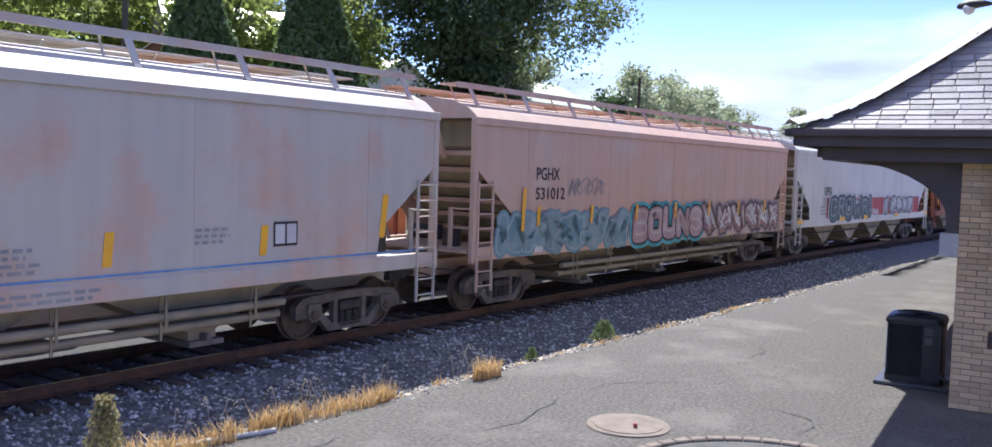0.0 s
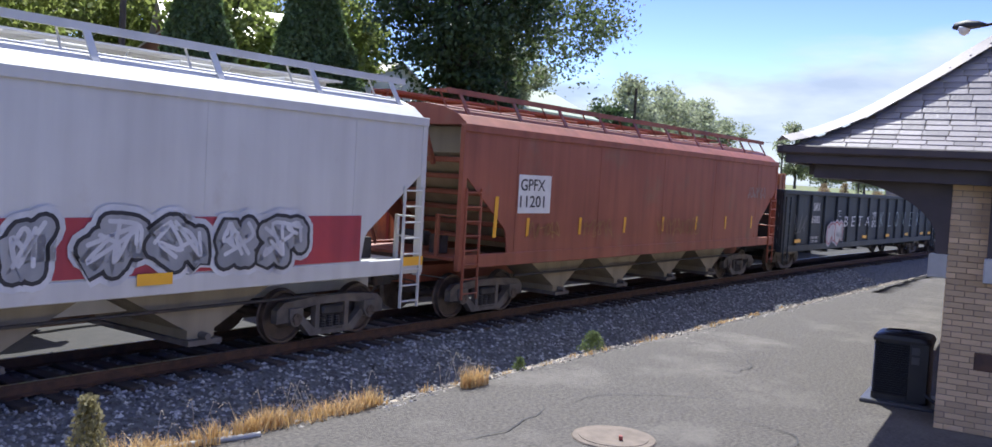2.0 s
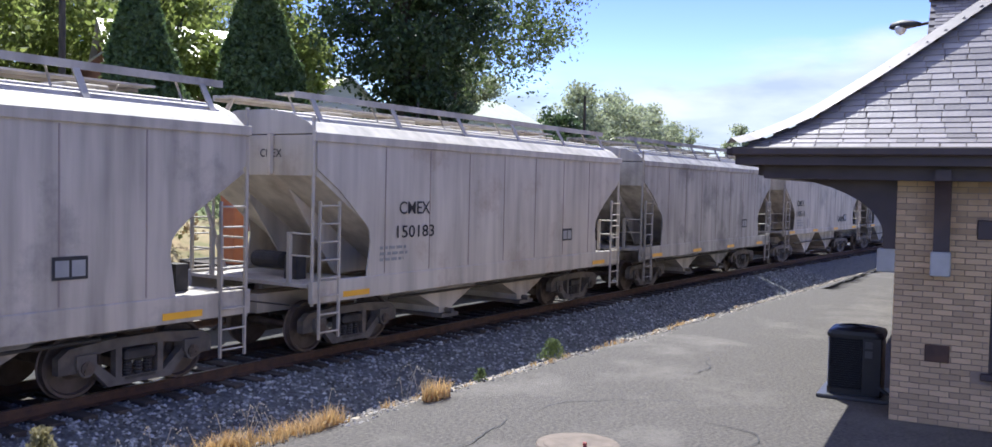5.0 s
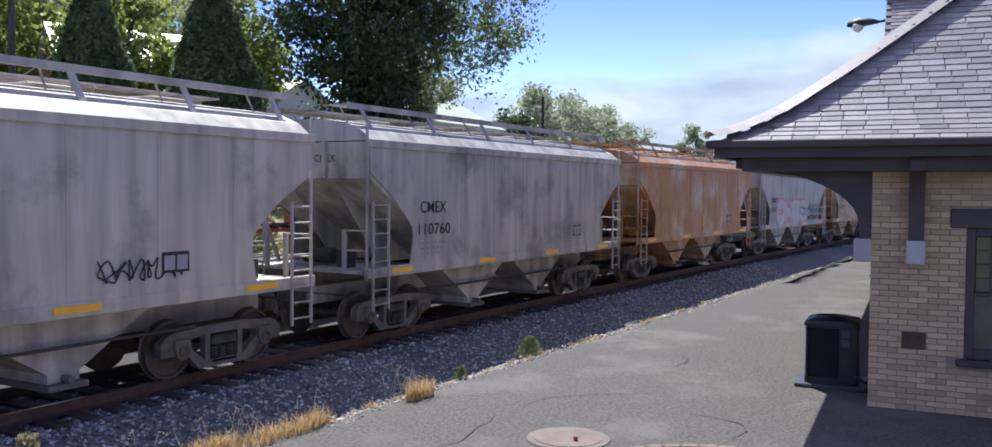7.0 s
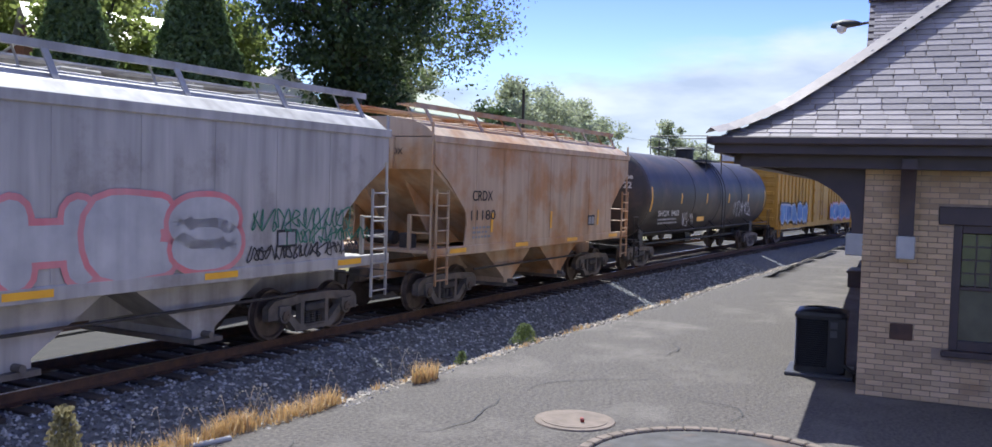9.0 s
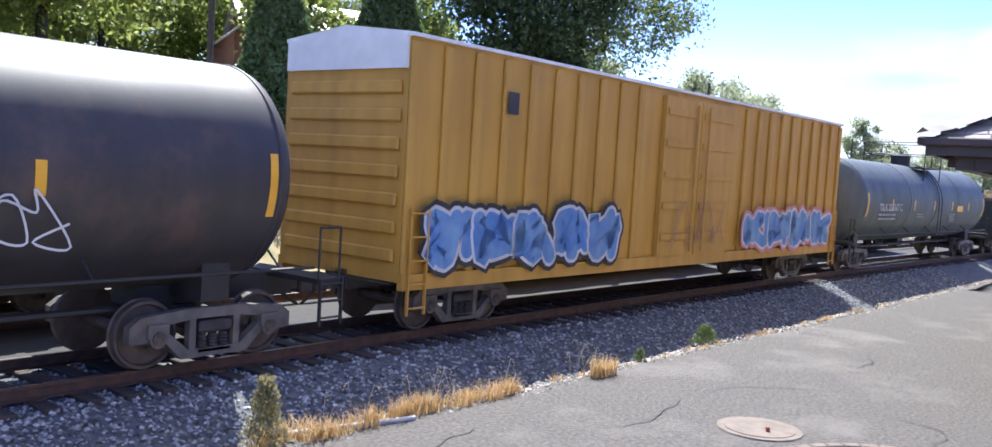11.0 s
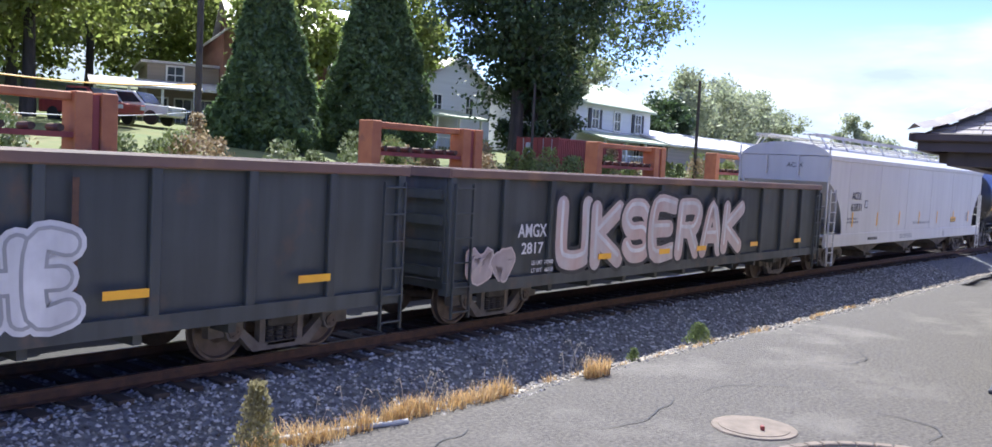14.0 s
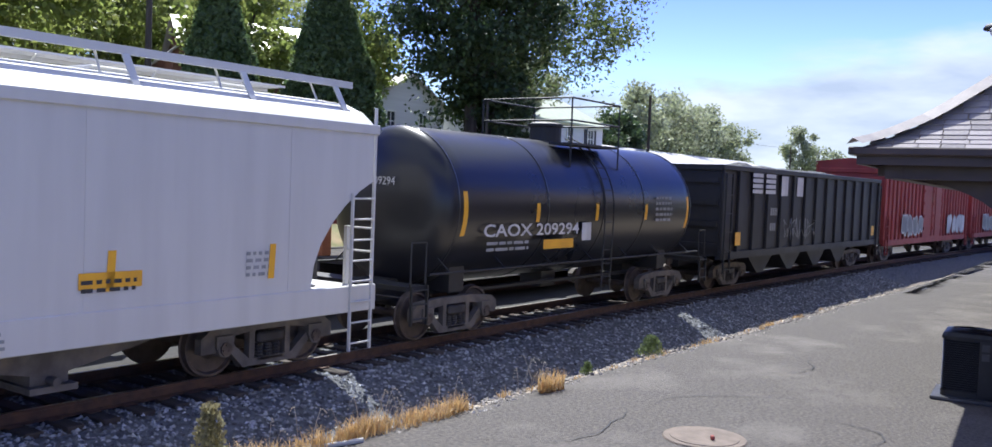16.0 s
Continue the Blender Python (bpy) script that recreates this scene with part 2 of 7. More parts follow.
def empty(name, m=None, label="", category="", group="", kind=""):
    ob = new(name)
    ob.empty_display_size = 0.3
    if m:
        ob.matrix_basis = m
    return tagged(ob, label, category, group, kind)


def box(bm, x0, x1, y0, y1, z0, z1, m=None, mi=0):
    vs = [bm.verts.new(p) for p in ((x0, y0, z0), (x1, y0, z0), (x1, y1, z0), (x0, y1, z0), (x0, y0, z1), (x1, y0, z1), (x1, y1, z1), (x0, y1, z1))]
    for q in ((0, 3, 2, 1), (4, 5, 6, 7), (0, 1, 5, 4), (1, 2, 6, 5), (2, 3, 7, 6), (3, 0, 4, 7)):
        bm.faces.new([vs[i] for i in q]).material_index = mi
    if m:
        bmesh.ops.transform(bm, matrix=m, verts=vs)
    return vs


def bevel(bm, w=0.01, seg=1):
    bmesh.ops.bevel(bm, geom=bm.edges[:], offset=w, segments=seg, affect="EDGES", clamp_overlap=True)
    return bm


def bar(bm, a, b, r=0.02, n=6):
    """A round bar from a to b."""
    a, b = Vector(a), Vector(b)
    d = b - a
    mt = Matrix.Translation((a + b) / 2) @ d.to_track_quat("Z", "Y").to_matrix().to_4x4()
    bmesh.ops.create_cone(bm, cap_ends=True, segments=n, radius1=r, radius2=r, depth=d.length, matrix=mt)


def beam(bm, a, b, w=0.05, h=0.05):
    a, b = Vector(a), Vector(b)
    d = b - a
    mt = Matrix.Translation(a) @ d.to_track_quat("X", "Z").to_matrix().to_4x4()
    box(bm, 0, d.length, -w / 2, w / 2, -h / 2, h / 2, mt)


def prism(bm, outline, y0, y1, mi=0):
    """Extrude an outline of (x, z) along y."""
    a = [bm.verts.new((x, y0, z)) for x, z in outline]
    b = [bm.verts.new((x, y1, z)) for x, z in outline]
    n = len(outline)
    fs = [bm.faces.new(a), bm.faces.new(b[::-1])]
    for i in range(n):
        fs.append(bm.faces.new((a[i], b[i], b[(i + 1) % n], a[(i + 1) % n])))
    for f in fs:
        f.material_index = mi
    bmesh.ops.recalc_face_normals(bm, faces=fs)
    return a + b


def prism_x(bm, outline, x0, x1):
    """Extrude an outline of (y, z) along x."""
    a = [bm.verts.new((x0, y, z)) for y, z in outline]
    b = [bm.verts.new((x1, y, z)) for y, z in outline]
    n = len(outline)
    fs = [bm.faces.new(a), bm.faces.new(b[::-1])]
    for i in range(n):
        fs.append(bm.faces.new((a[i], b[i], b[(i + 1) % n], a[(i + 1) % n])))
    bmesh.ops.recalc_face_normals(bm, faces=fs)
    return a + b


def lathe(bm, profile, n=24, axis="X", m=None):
    """Turn a profile of (along, radius) about an axis."""
    rings = []
    for a, r in profile:
        ring = []
        for i in range(n):
            t = 2 * math.pi * i / n
            c, s = r * math.cos(t), r * math.sin(t)
            ring.append(bm.verts.new({"X": (a, c, s), "Y": (c, a, s), "Z": (c, s, a)}[axis]))
        rings.append(ring)
    fs = []
    for p, q in zip(rings, rings[1:]):
        for i in range(n):
            fs.append(bm.faces.new((p[i], q[i], q[(i + 1) % n], p[(i + 1) % n])))
    fs.append(bm.faces.new(rings[0]))
    fs.append(bm.faces.new(rings[-1][::-1]))
    bmesh.ops.recalc_face_normals(bm, faces=fs)
    if m:
        bmesh.ops.transform(bm, matrix=m, verts=[v for r in rings for v in r])


def text_mesh(body, size, fat=0.0, depth=0.0, shear=0.0, spacing=1.0):
    cu = bpy.data.curves.new("lettering", "FONT")
    cu.body, cu.size, cu.offset, cu.extrude, cu.shear, cu.space_character = body, size, fat, depth, shear, spacing
    cu.align_x, cu.resolution_u = "LEFT", 3
    ob = bpy.data.objects.new("lettering", cu)
    scene.collection.objects.link(ob)
    me = bpy.data.meshes.new_from_object(ob.evaluated_get(bpy.context.evaluated_depsgraph_get()))
    bpy.data.objects.remove(ob)
    bpy.data.curves.remove(cu)
    return me


SHIFT = [0.0]       # offset of lettering along the car that is being built


def lettering(parent, body, x, z, size, material, y=-1.61, fat=0.0, wide=1.0, name="lettering", label="", shear=0.0, rz=0):
    me = text_mesh(body, size, fat, 0.001, shear)
    me.materials.append(material)
    ob = new(name, me)
    ob.parent = parent
    ob.matrix_basis = pose(x + SHIFT[0], y, z, 90, 0, rz) @ Matrix.Diagonal((wide, 1, 1, 1))
    return tagged(ob, label)


def plate(parent, name, x0, x1, z0, z1, material, y=-1.61, t=0.004, label="", lean=0.0):
    x0, x1 = x0 + SHIFT[0], x1 + SHIFT[0]
    bm = bmesh.new()
    vs = box(bm, x0, x1, y - t, y, z0, z1)
    if lean:
        for v in vs:
            v.co.x += (v.co.z - z0) * lean
    return part(name, bm, material, parent, label)


def bars(parent, x, z, w, rows, pitch, material, y=-1.61, name="small_print", seed=0):
    """Rows of small print too small to read."""
    x += SHIFT[0]
    rnd = random.Random(seed + int(x * 100))
    bm = bmesh.new()
    for r in range(rows):
        cx = x
        end = x + w * rnd.uniform(0.75, 1.0)
        while cx < end:
            ww = rnd.uniform(0.08, 0.22) * max(w, 0.5)
            box(bm, cx, min(cx + ww, end), y - 0.003, y, z - r * pitch, z - r * pitch + pitch * 0.5)
            cx += ww + 0.05
    return part(name, bm, material, parent)


def put(car, h, body, x0, x1, z0, z1, material, y=-1.615, fat=0.0, name="lettering", shear=0.0):
    """Lettering fitted between x0 and x1, measured from the car's front end, and between two heights."""
    me = text_mesh(body, 1.0, fat, 0.001, shear)
    co = np.array([v.co[:2] for v in me.vertices])
    (ax, ay), (bx, by) = co.min(0) + fat, co.max(0) - fat
    me.materials.append(material)
    ob = new(name, me)
    ob.parent = car
    kx, kz = (x1 - x0) / (bx - ax), (z1 - z0) / (by - ay)
    ob.matrix_basis = pose(x0 - h - ax * kx, y, z0 - ay * kz, 90) @ Matrix.Diagonal((kx, kz, 1, 1))
    return ob


# pen strokes of the sprayed letters on a grid four wide and six high, two digits a point
STROKES = {
    "A": "002640 1232", "B": "0006 0636453303 033342413000", "C": "4536160501103041", "D": "0006 062644422000", "E": "46060040 0333",
    "G": "45361605011030414323", "H": "0006 4046 0343", "I": "2026", "J": "4641301001", "K": "0006 4603 0340", "L": "060040",
    "M": "0006234640", "N": "00064046", "O": "160501103041453616", "P": "0006 0636453303", "R": "0006 0636453303 2340",
    "S": "453616050413334241301001", "T": "0646 2620", "U": "060110304146", "V": "062046", "W": "0610233046", "X": "0046 0640", "Y": "062346 2320"}


def smooth_line(pts, per=5):
    """A rounded line through the points."""
    if len(pts) < 3:
        return pts
    q = [pts[0]] + list(pts) + [pts[-1]]
    out = []
    for k in range(1, len(q) - 2):
        for u in range(per):
            f = u / per
            out.append(tuple(0.5 * (2 * b + (c - a) * f + (2 * a - 5 * b + 4 * c - d) * f * f + (3 * b - a - 3 * c + d) * f ** 3) for a, b, c, d in zip(q[k - 1], q[k], q[k + 1], q[k + 2])))
    return out + [pts[-1]]


def ribbon(bm, pts, w, y):
    """A flat painted line of half width w with round ends, facing the platform."""
    n = len(pts)
    prev = None
    for k, (x, z) in enumerate(pts):
        a, b = pts[max(0, k - 1)], pts[min(n - 1, k + 1)]
        dx, dz = b[0] - a[0], b[1] - a[1]
        ln = math.hypot(dx, dz) or 1.0
        ww = w
        nx, nz = -dz / ln * ww, dx / ln * ww
        cur = (bm.verts.new((x + nx, y, z + nz)), bm.verts.new((x - nx, y, z - nz)))
        if prev:
            bm.faces.new((prev[0], prev[1], cur[1], cur[0]))
        prev = cur
        if k in (0, n - 1):
            sg = -1 if k == 0 else 1
            arc = [bm.verts.new((x + nx * math.cos(t) + sg * dx / ln * ww * math.sin(t), y, z + nz * math.cos(t) + sg * dz / ln * ww * math.sin(t))) for t in (math.pi * m / 6 for m in range(7))]
            bm.faces.new(arc if sg > 0 else arc[::-1])


def pen_lines(ch, rnd):
    """Strokes of one letter; '?' is a letter that cannot be told, a knot of loose strokes."""
    if ch == "?":
        out = []
        for k in range(4):
            x = 4 * (k + rnd.random()) / 4
            out.append([(min(4, max(0, x + rnd.uniform(-2.2, 2.2))), z) for z in rnd.sample((0, 1.2, 2.6, 4, 5.2, 6), 4)])
        return out
    return [[(int(st[m]), int(st[m + 1])) for m in range(0, len(st), 2)] for st in STROKES[ch.upper()].split()]


def sprayed(car, h, body, x0, x1, z0, z1, fill, outline, halo=None, y=-1.615, shear=0.0, heavy=1.0, shine=None):
    """Sprayed bubble letters, each leaning and sized a little differently: halo, outline, fill and a thin shine."""
    rnd = random.Random(body + str(x0))
    wide = [0.5 if ch in "Ii1" else 1.3 if ch in "MWw" else 1.0 for ch in body]
    k = (x1 - x0) / sum(wide)
    tall = z1 - z0
    x = x0 - h
    for i, ch in enumerate(body):
        cw = k * wide[i]
        w = 0.135 * heavy * min(tall, k * 1.15)
        lo, hi = z0 + w * 1.2 + tall * rnd.uniform(0, 0.06), z1 - w * 1.2 - tall * rnd.uniform(0, 0.1)
        lean = shear + rnd.uniform(-0.12, 0.12)
        lines = []
        for st in pen_lines(ch, rnd):
            pts = [(x + w + (cw - 1.7 * w) * (gx / 4) + lean * (gz / 6 - 0.5) * (hi - lo), lo + (hi - lo) * gz / 6) for gx, gz in st]
            lines.append(smooth_line(pts))
        x += cw
        for name, mt, ww, dy in (("graffiti_halo", halo, w * 1.95, 0.0), ("graffiti_outline", outline, w * 1.4, 0.002 + 0.0022 * i), ("graffiti_fill", fill, w, 0.0032 + 0.0022 * i), ("graffiti_shine", shine, w * 0.22, 0.0041 + 0.0022 * i)):
            if mt is None:
                continue
            up = w * 0.4 if name == "graffiti_shine" else 0.0
            for m, ln in enumerate(lines):
                bm = bmesh.new()
                ribbon(bm, [(a, b + up) for a, b in ln], ww, y - dy - 0.00012 * m - 0.0001 * i)
                part(name, bm, mt, car)


def scrawl(car, h, x0, x1, z0, z1, material, y=-1.618, w=0.014, name="sprayed_tag"):
    """A quick handwritten tag that cannot be read: loops of one thin line."""
    rnd = random.Random(int(x0 * 100) + int(z0 * 100))
    bm = bmesh.new()
    n = max(3, int((x1 - x0) / ((z1 - z0) * 0.55)))
    step = (x1 - x0) / n
    pts = []
    for i in range(n):
        a = x0 - h + step * i
        pts += [(a + step * rnd.uniform(-0.1, 1.05), z0 + (z1 - z0) * v) for v in rnd.choice(((0.9, 0.1, 0.2, 0.8, 0.6), (0.1, 1.0, 0.5, 0.0), (0.7, 0.9, 0.4, 0.1, 0.5), (1.0, 0.0, 0.1, 0.4)))]
    ribbon(bm, smooth_line(pts), w, y)
    return part(name, bm, material, car)


# ---- the line of the track ----
Y_RAIL, K_CURVE, Z_RAIL, SPEED = 11.65, 0.00072, -0.40, 19.485
X_ARC = 90.0


def centre_y(x):
    c = Y_RAIL + 0.75
    if abs(x) <= X_ARC:
        return c - K_CURVE * x * x
    return c - K_CURVE * X_ARC ** 2 - 2 * K_CURVE * X_ARC * (abs(x) - X_ARC)


def heading(x):
    return -2 * K_CURVE * max(-X_ARC, min(X_ARC, x))


def on_track(x, off=0.0, z=0.0):
    a = heading(x)
    return (x - math.sin(a) * off, centre_y(x) + math.cos(a) * off, Z_RAIL + z)


def edge_y(x):
    """The broken edge of the platform's asphalt."""
    return 6.95 - 0.052 * (x - 5) + 0.0002 * (x - 5) ** 2 + 0.10 * noise.noise((x * 0.7, 3, 0)) + 0.06 * noise.noise((x * 2.3, 9, 0))


def ground_z(x, y):
    """Height of the land."""
    d = y - (centre_y(x) - 12.4)
    e = edge_y(max(-60, min(120, x)))
    rough = 0.05 * noise.noise((x * 0.8, y * 0.8, 5))
    if y < e - 0.05:
        return -0.06
    toe = max(e + 0.9, 8.6)
    knots = [(e - 0.05, -0.06), (e + 0.45, -0.13), (e + 0.9, -0.85)]
    far = [(9.15 + (d - y) * 0 , -1.32), (11.05, -0.62), (13.8, -0.62), (14.6, -0.75), (18.8, -0.66), (21.0, 0.9), (25, 1.7), (30, 2.5), (38, 3.2), (55, 4.6), (75, 7.5), (120, 11), (400, 24)]
    if d >= 9.15:
        pts = far
        q = d
    else:
        pts = knots + [(max(e + 1.3, 9.15 - (d - y)), -1.32)]
        q = y
    z = pts[-1][1]
    for (a, za), (b, zb) in zip(pts, pts[1:]):
        if q <= b:
            z = za + (zb - za) * max(0.0, (q - a)) / max(1e-6, b - a)
            break
    if d > 30 and x > 60:
        z -= min(1.0, (x - 60) / 80) * (z - 2.2) * 0.75
    return z + (rough if d < 10.8 or d > 14 else rough * 0.3)


def axis_steps(spans):
    out = []
    for a, b, st in spans:
        n = max(1, round((b - a) / st))
        out += [a + (b - a) * i / n for i in range(n)]
    return out + [spans[-1][1]]


def sheet(name, xs, ys, zf, material, label, kind="structure"):
    verts = [(x, y, zf(x, y)) for x in xs for y in ys]
    n = len(ys)
    faces = [(i * n + j, (i + 1) * n + j, (i + 1) * n + j + 1, i * n + j + 1) for i in range(len(xs) - 1) for j in range(n - 1)]
    me = bpy.data.meshes.new(name)
    me.from_pydata(verts, [], faces)
    me.materials.append(material)
    me.shade_smooth()
    return tagged(new(name, me), label, name, kind=kind)


GX = axis_steps([(-1500, -120, 90), (-120, -10, 6), (-10, 45, 0.5), (45, 120, 3), (120, 400, 20), (400, 2500, 150)])
GY = axis_steps([(-900, -60, 70), (-60, 4, 8), (4, 15.5, 0.3), (15.5, 40, 1.5), (40, 130, 6), (130, 400, 30), (400, 2500, 150)])
ground = sheet("ground", GX, GY, ground_z, GRASS, "sloping ground of grass and dry weeds beyond the track")
me = ground.data
for mt in (BALLAST_BED, DIRT, DRY_BANK, DARK_BED):
    me.materials.append(mt)
for p in me.polygons:
    c = p.center
    d = c.y - (centre_y(c.x) - 12.4)
    if -330 < c.x < 360:
        if 9.0 < d < 19.0:
            p.material_index = 1 if d < 13.4 else 4
        elif 19.0 <= d < 23:
            p.material_index = 3
        elif c.y > edge_y(max(-60, min(120, c.x))) - 1.0 and d <= 9.0:
            p.material_index = 2


# platform of patched asphalt
def build_platform():
    xs = axis_steps([(-6, -2, 2), (-2, 42, 0.25), (42, 90, 3)])
    bm = bmesh.new()
    cols = []
    for x in xs:
        e = edge_y(x)
        ys = [-40, -20, -8, -2, 0, 1.0, 2, 3, 4, 5, 5.6, e - 0.35, e - 0.12, e]
        col = []
        for j, y in enumerate(ys):
            z = 0.008 * noise.noise((x * 0.6, y * 0.6, 1)) - (0.015 if j == len(ys) - 2 else 0.03 if j == len(ys) - 1 else 0)
            col.append(bm.verts.new((x, y, z)))
        col.append(bm.verts.new((x, e + 0.03, -0.16)))
        cols.append(col)
    for a, b in zip(cols, cols[1:]):
        for j in range(len(a) - 1):
            bm.faces.new((a[j], b[j], b[j + 1], a[j + 1]))
    ob = mesh_ob("platform", bm, ASPHALT, smooth=True)
    tagged(ob, "weathered grey asphalt platform with a crumbling edge", "platform", kind="structure")
    rnd = random.Random(4)
    for (x, y, a, ln) in ((6.3, 6.2, -2.2, 1.1), (7.2, 5.4, -0.5, 2.2), (9.5, 5.2, 0.1, 2.5), (12.5, 4.8, -0.4, 2.0), (10.2, 3.5, -1.2, 1.6), (5.6, 5.1, -0.9, 1.5)):
        bm = bmesh.new()
        prev = None
        n = int(ln / 0.08)
        for i in range(n):
            w = 0.007 * math.sin(math.pi * (i + 0.5) / n) + 0.002
            l, r = bm.verts.new((x - math.sin(a) * w, y + math.cos(a) * w, 0.012)), bm.verts.new((x + math.sin(a) * w, y - math.cos(a) * w, 0.012))
            if prev:
                bm.faces.new((prev[0], l, r, prev[1]))
            prev = (l, r)
            a += rnd.uniform(-0.35, 0.35)
            x, y = x + 0.08 * math.cos(a), y + 0.08 * math.sin(a)
        part("crack", bm, ASPHALT_DARK, ob)


build_platform()


# rails
def sweep_rail(name, off, x0, x1, parent):
    prof = [(-0.07, -0.172), (0.07, -0.172), (0.07, -0.16), (0.012, -0.14), (0.012, -0.045), (0.036, -0.036), (0.036, -0.006), (0.028, 0.0), (-0.028, 0.0), (-0.036, -0.006), (-0.036, -0.036), (-0.012, -0.045), (-0.012, -0.14), (-0.07, -0.16)]
    bm = bmesh.new()
    rings = []
    n = int((x1 - x0) / 2.5)
    for i in range(n + 1):
        x = x0 + (x1 - x0) * i / n
        rings.append([bm.verts.new(on_track(x, off + y, z)) for y, z in prof])
    for a, b in zip(rings, rings[1:]):
        for j in range(len(prof)):
            f = bm.faces.new((a[j], a[(j + 1) % len(prof)], b[(j + 1) % len(prof)], b[j]))
            f.material_index = 1 if j == 7 else 0
    bmesh.ops.recalc_face_normals(bm, faces=bm.faces[:])
    return part(name, bm, [RAIL_SIDE, RAIL_TOP], parent)


track = empty("railway_track", None, "single railway track with rusty rails on dark timber ties", "track", kind="structure")
sweep_rail("rail", -0.75, -330, 365, track)
sweep_rail("rail", 0.75, -330, 365, track)


def scatter(name, count, place, size, material, label, category, seed, squash=0.7):
    """Loose stones, one joined mesh of low rounded lumps."""
    rnd = np.random.RandomState(seed)
    base = np.array([(1, 0, 0), (-1, 0, 0), (0, 1, 0), (0, -1, 0), (0, 0, 1), (0, 0, -1)], float)
    tri = [(0, 2, 4), (2, 1, 4), (1, 3, 4), (3, 0, 4), (2, 0, 5), (1, 2, 5), (3, 1, 5), (0, 3, 5)]
    V, F = [], []
    for i in range(count):
        x, y, z = place(rnd)
        s = rnd.uniform(*size)
        v = base * rnd.uniform(0.6, 1.25, (6, 1)) * s
        v += rnd.uniform(-0.25, 0.25, (6, 3)) * s
        v[:, 2] *= squash
        a = rnd.uniform(0, 6.28)
        c, sn = math.cos(a), math.sin(a)
        v = np.stack([v[:, 0] * c - v[:, 1] * sn + x, v[:, 0] * sn + v[:, 1] * c + y, v[:, 2] + z], 1)
        o = len(V)
        V += v.tolist()
        F += [(p + o, q + o, r + o) for p, q, r in tri]
    me = bpy.data.meshes.new(name)
    me.from_pydata(V, [], F)
    me.materials.append(material)
    return tagged(new(name, me), label, category, kind="stuff")


def on_shoulder(rnd):
    x = 2 + 40 * rnd.rand() ** 1.5
    d = rnd.uniform(8.9, 11.6) if rnd.rand() < 0.8 else rnd.uniform(11.6, 14.2)
    y = d + centre_y(x) - 12.4
    return x, y, ground_z(x, y) + rnd.uniform(-0.01, 0.015)


def on_edge(rnd):
    x = 1 + 32 * rnd.rand() ** 1.4
    y = edge_y(x) + rnd.normal(0.18, 0.17)
    return x, y, (ground_z(x, y) if y > edge_y(x) else -0.02) + 0.01


scatter("ballast", 26000, on_shoulder, (0.022, 0.05), STONE, "crushed grey granite ballast on the track shoulder", "ballast", 11)
scatter("edge_gravel", 3200, on_edge, (0.01, 0.035), PALE_STONE, "pale broken gravel along the platform edge", "gravel", 12)


# ---- the train ----
TRAIN = []          # (car, place along the track at the start)
WHEELSETS = []      # (wheelset, offset on its truck)
W_R = 0.457
KIT = {}


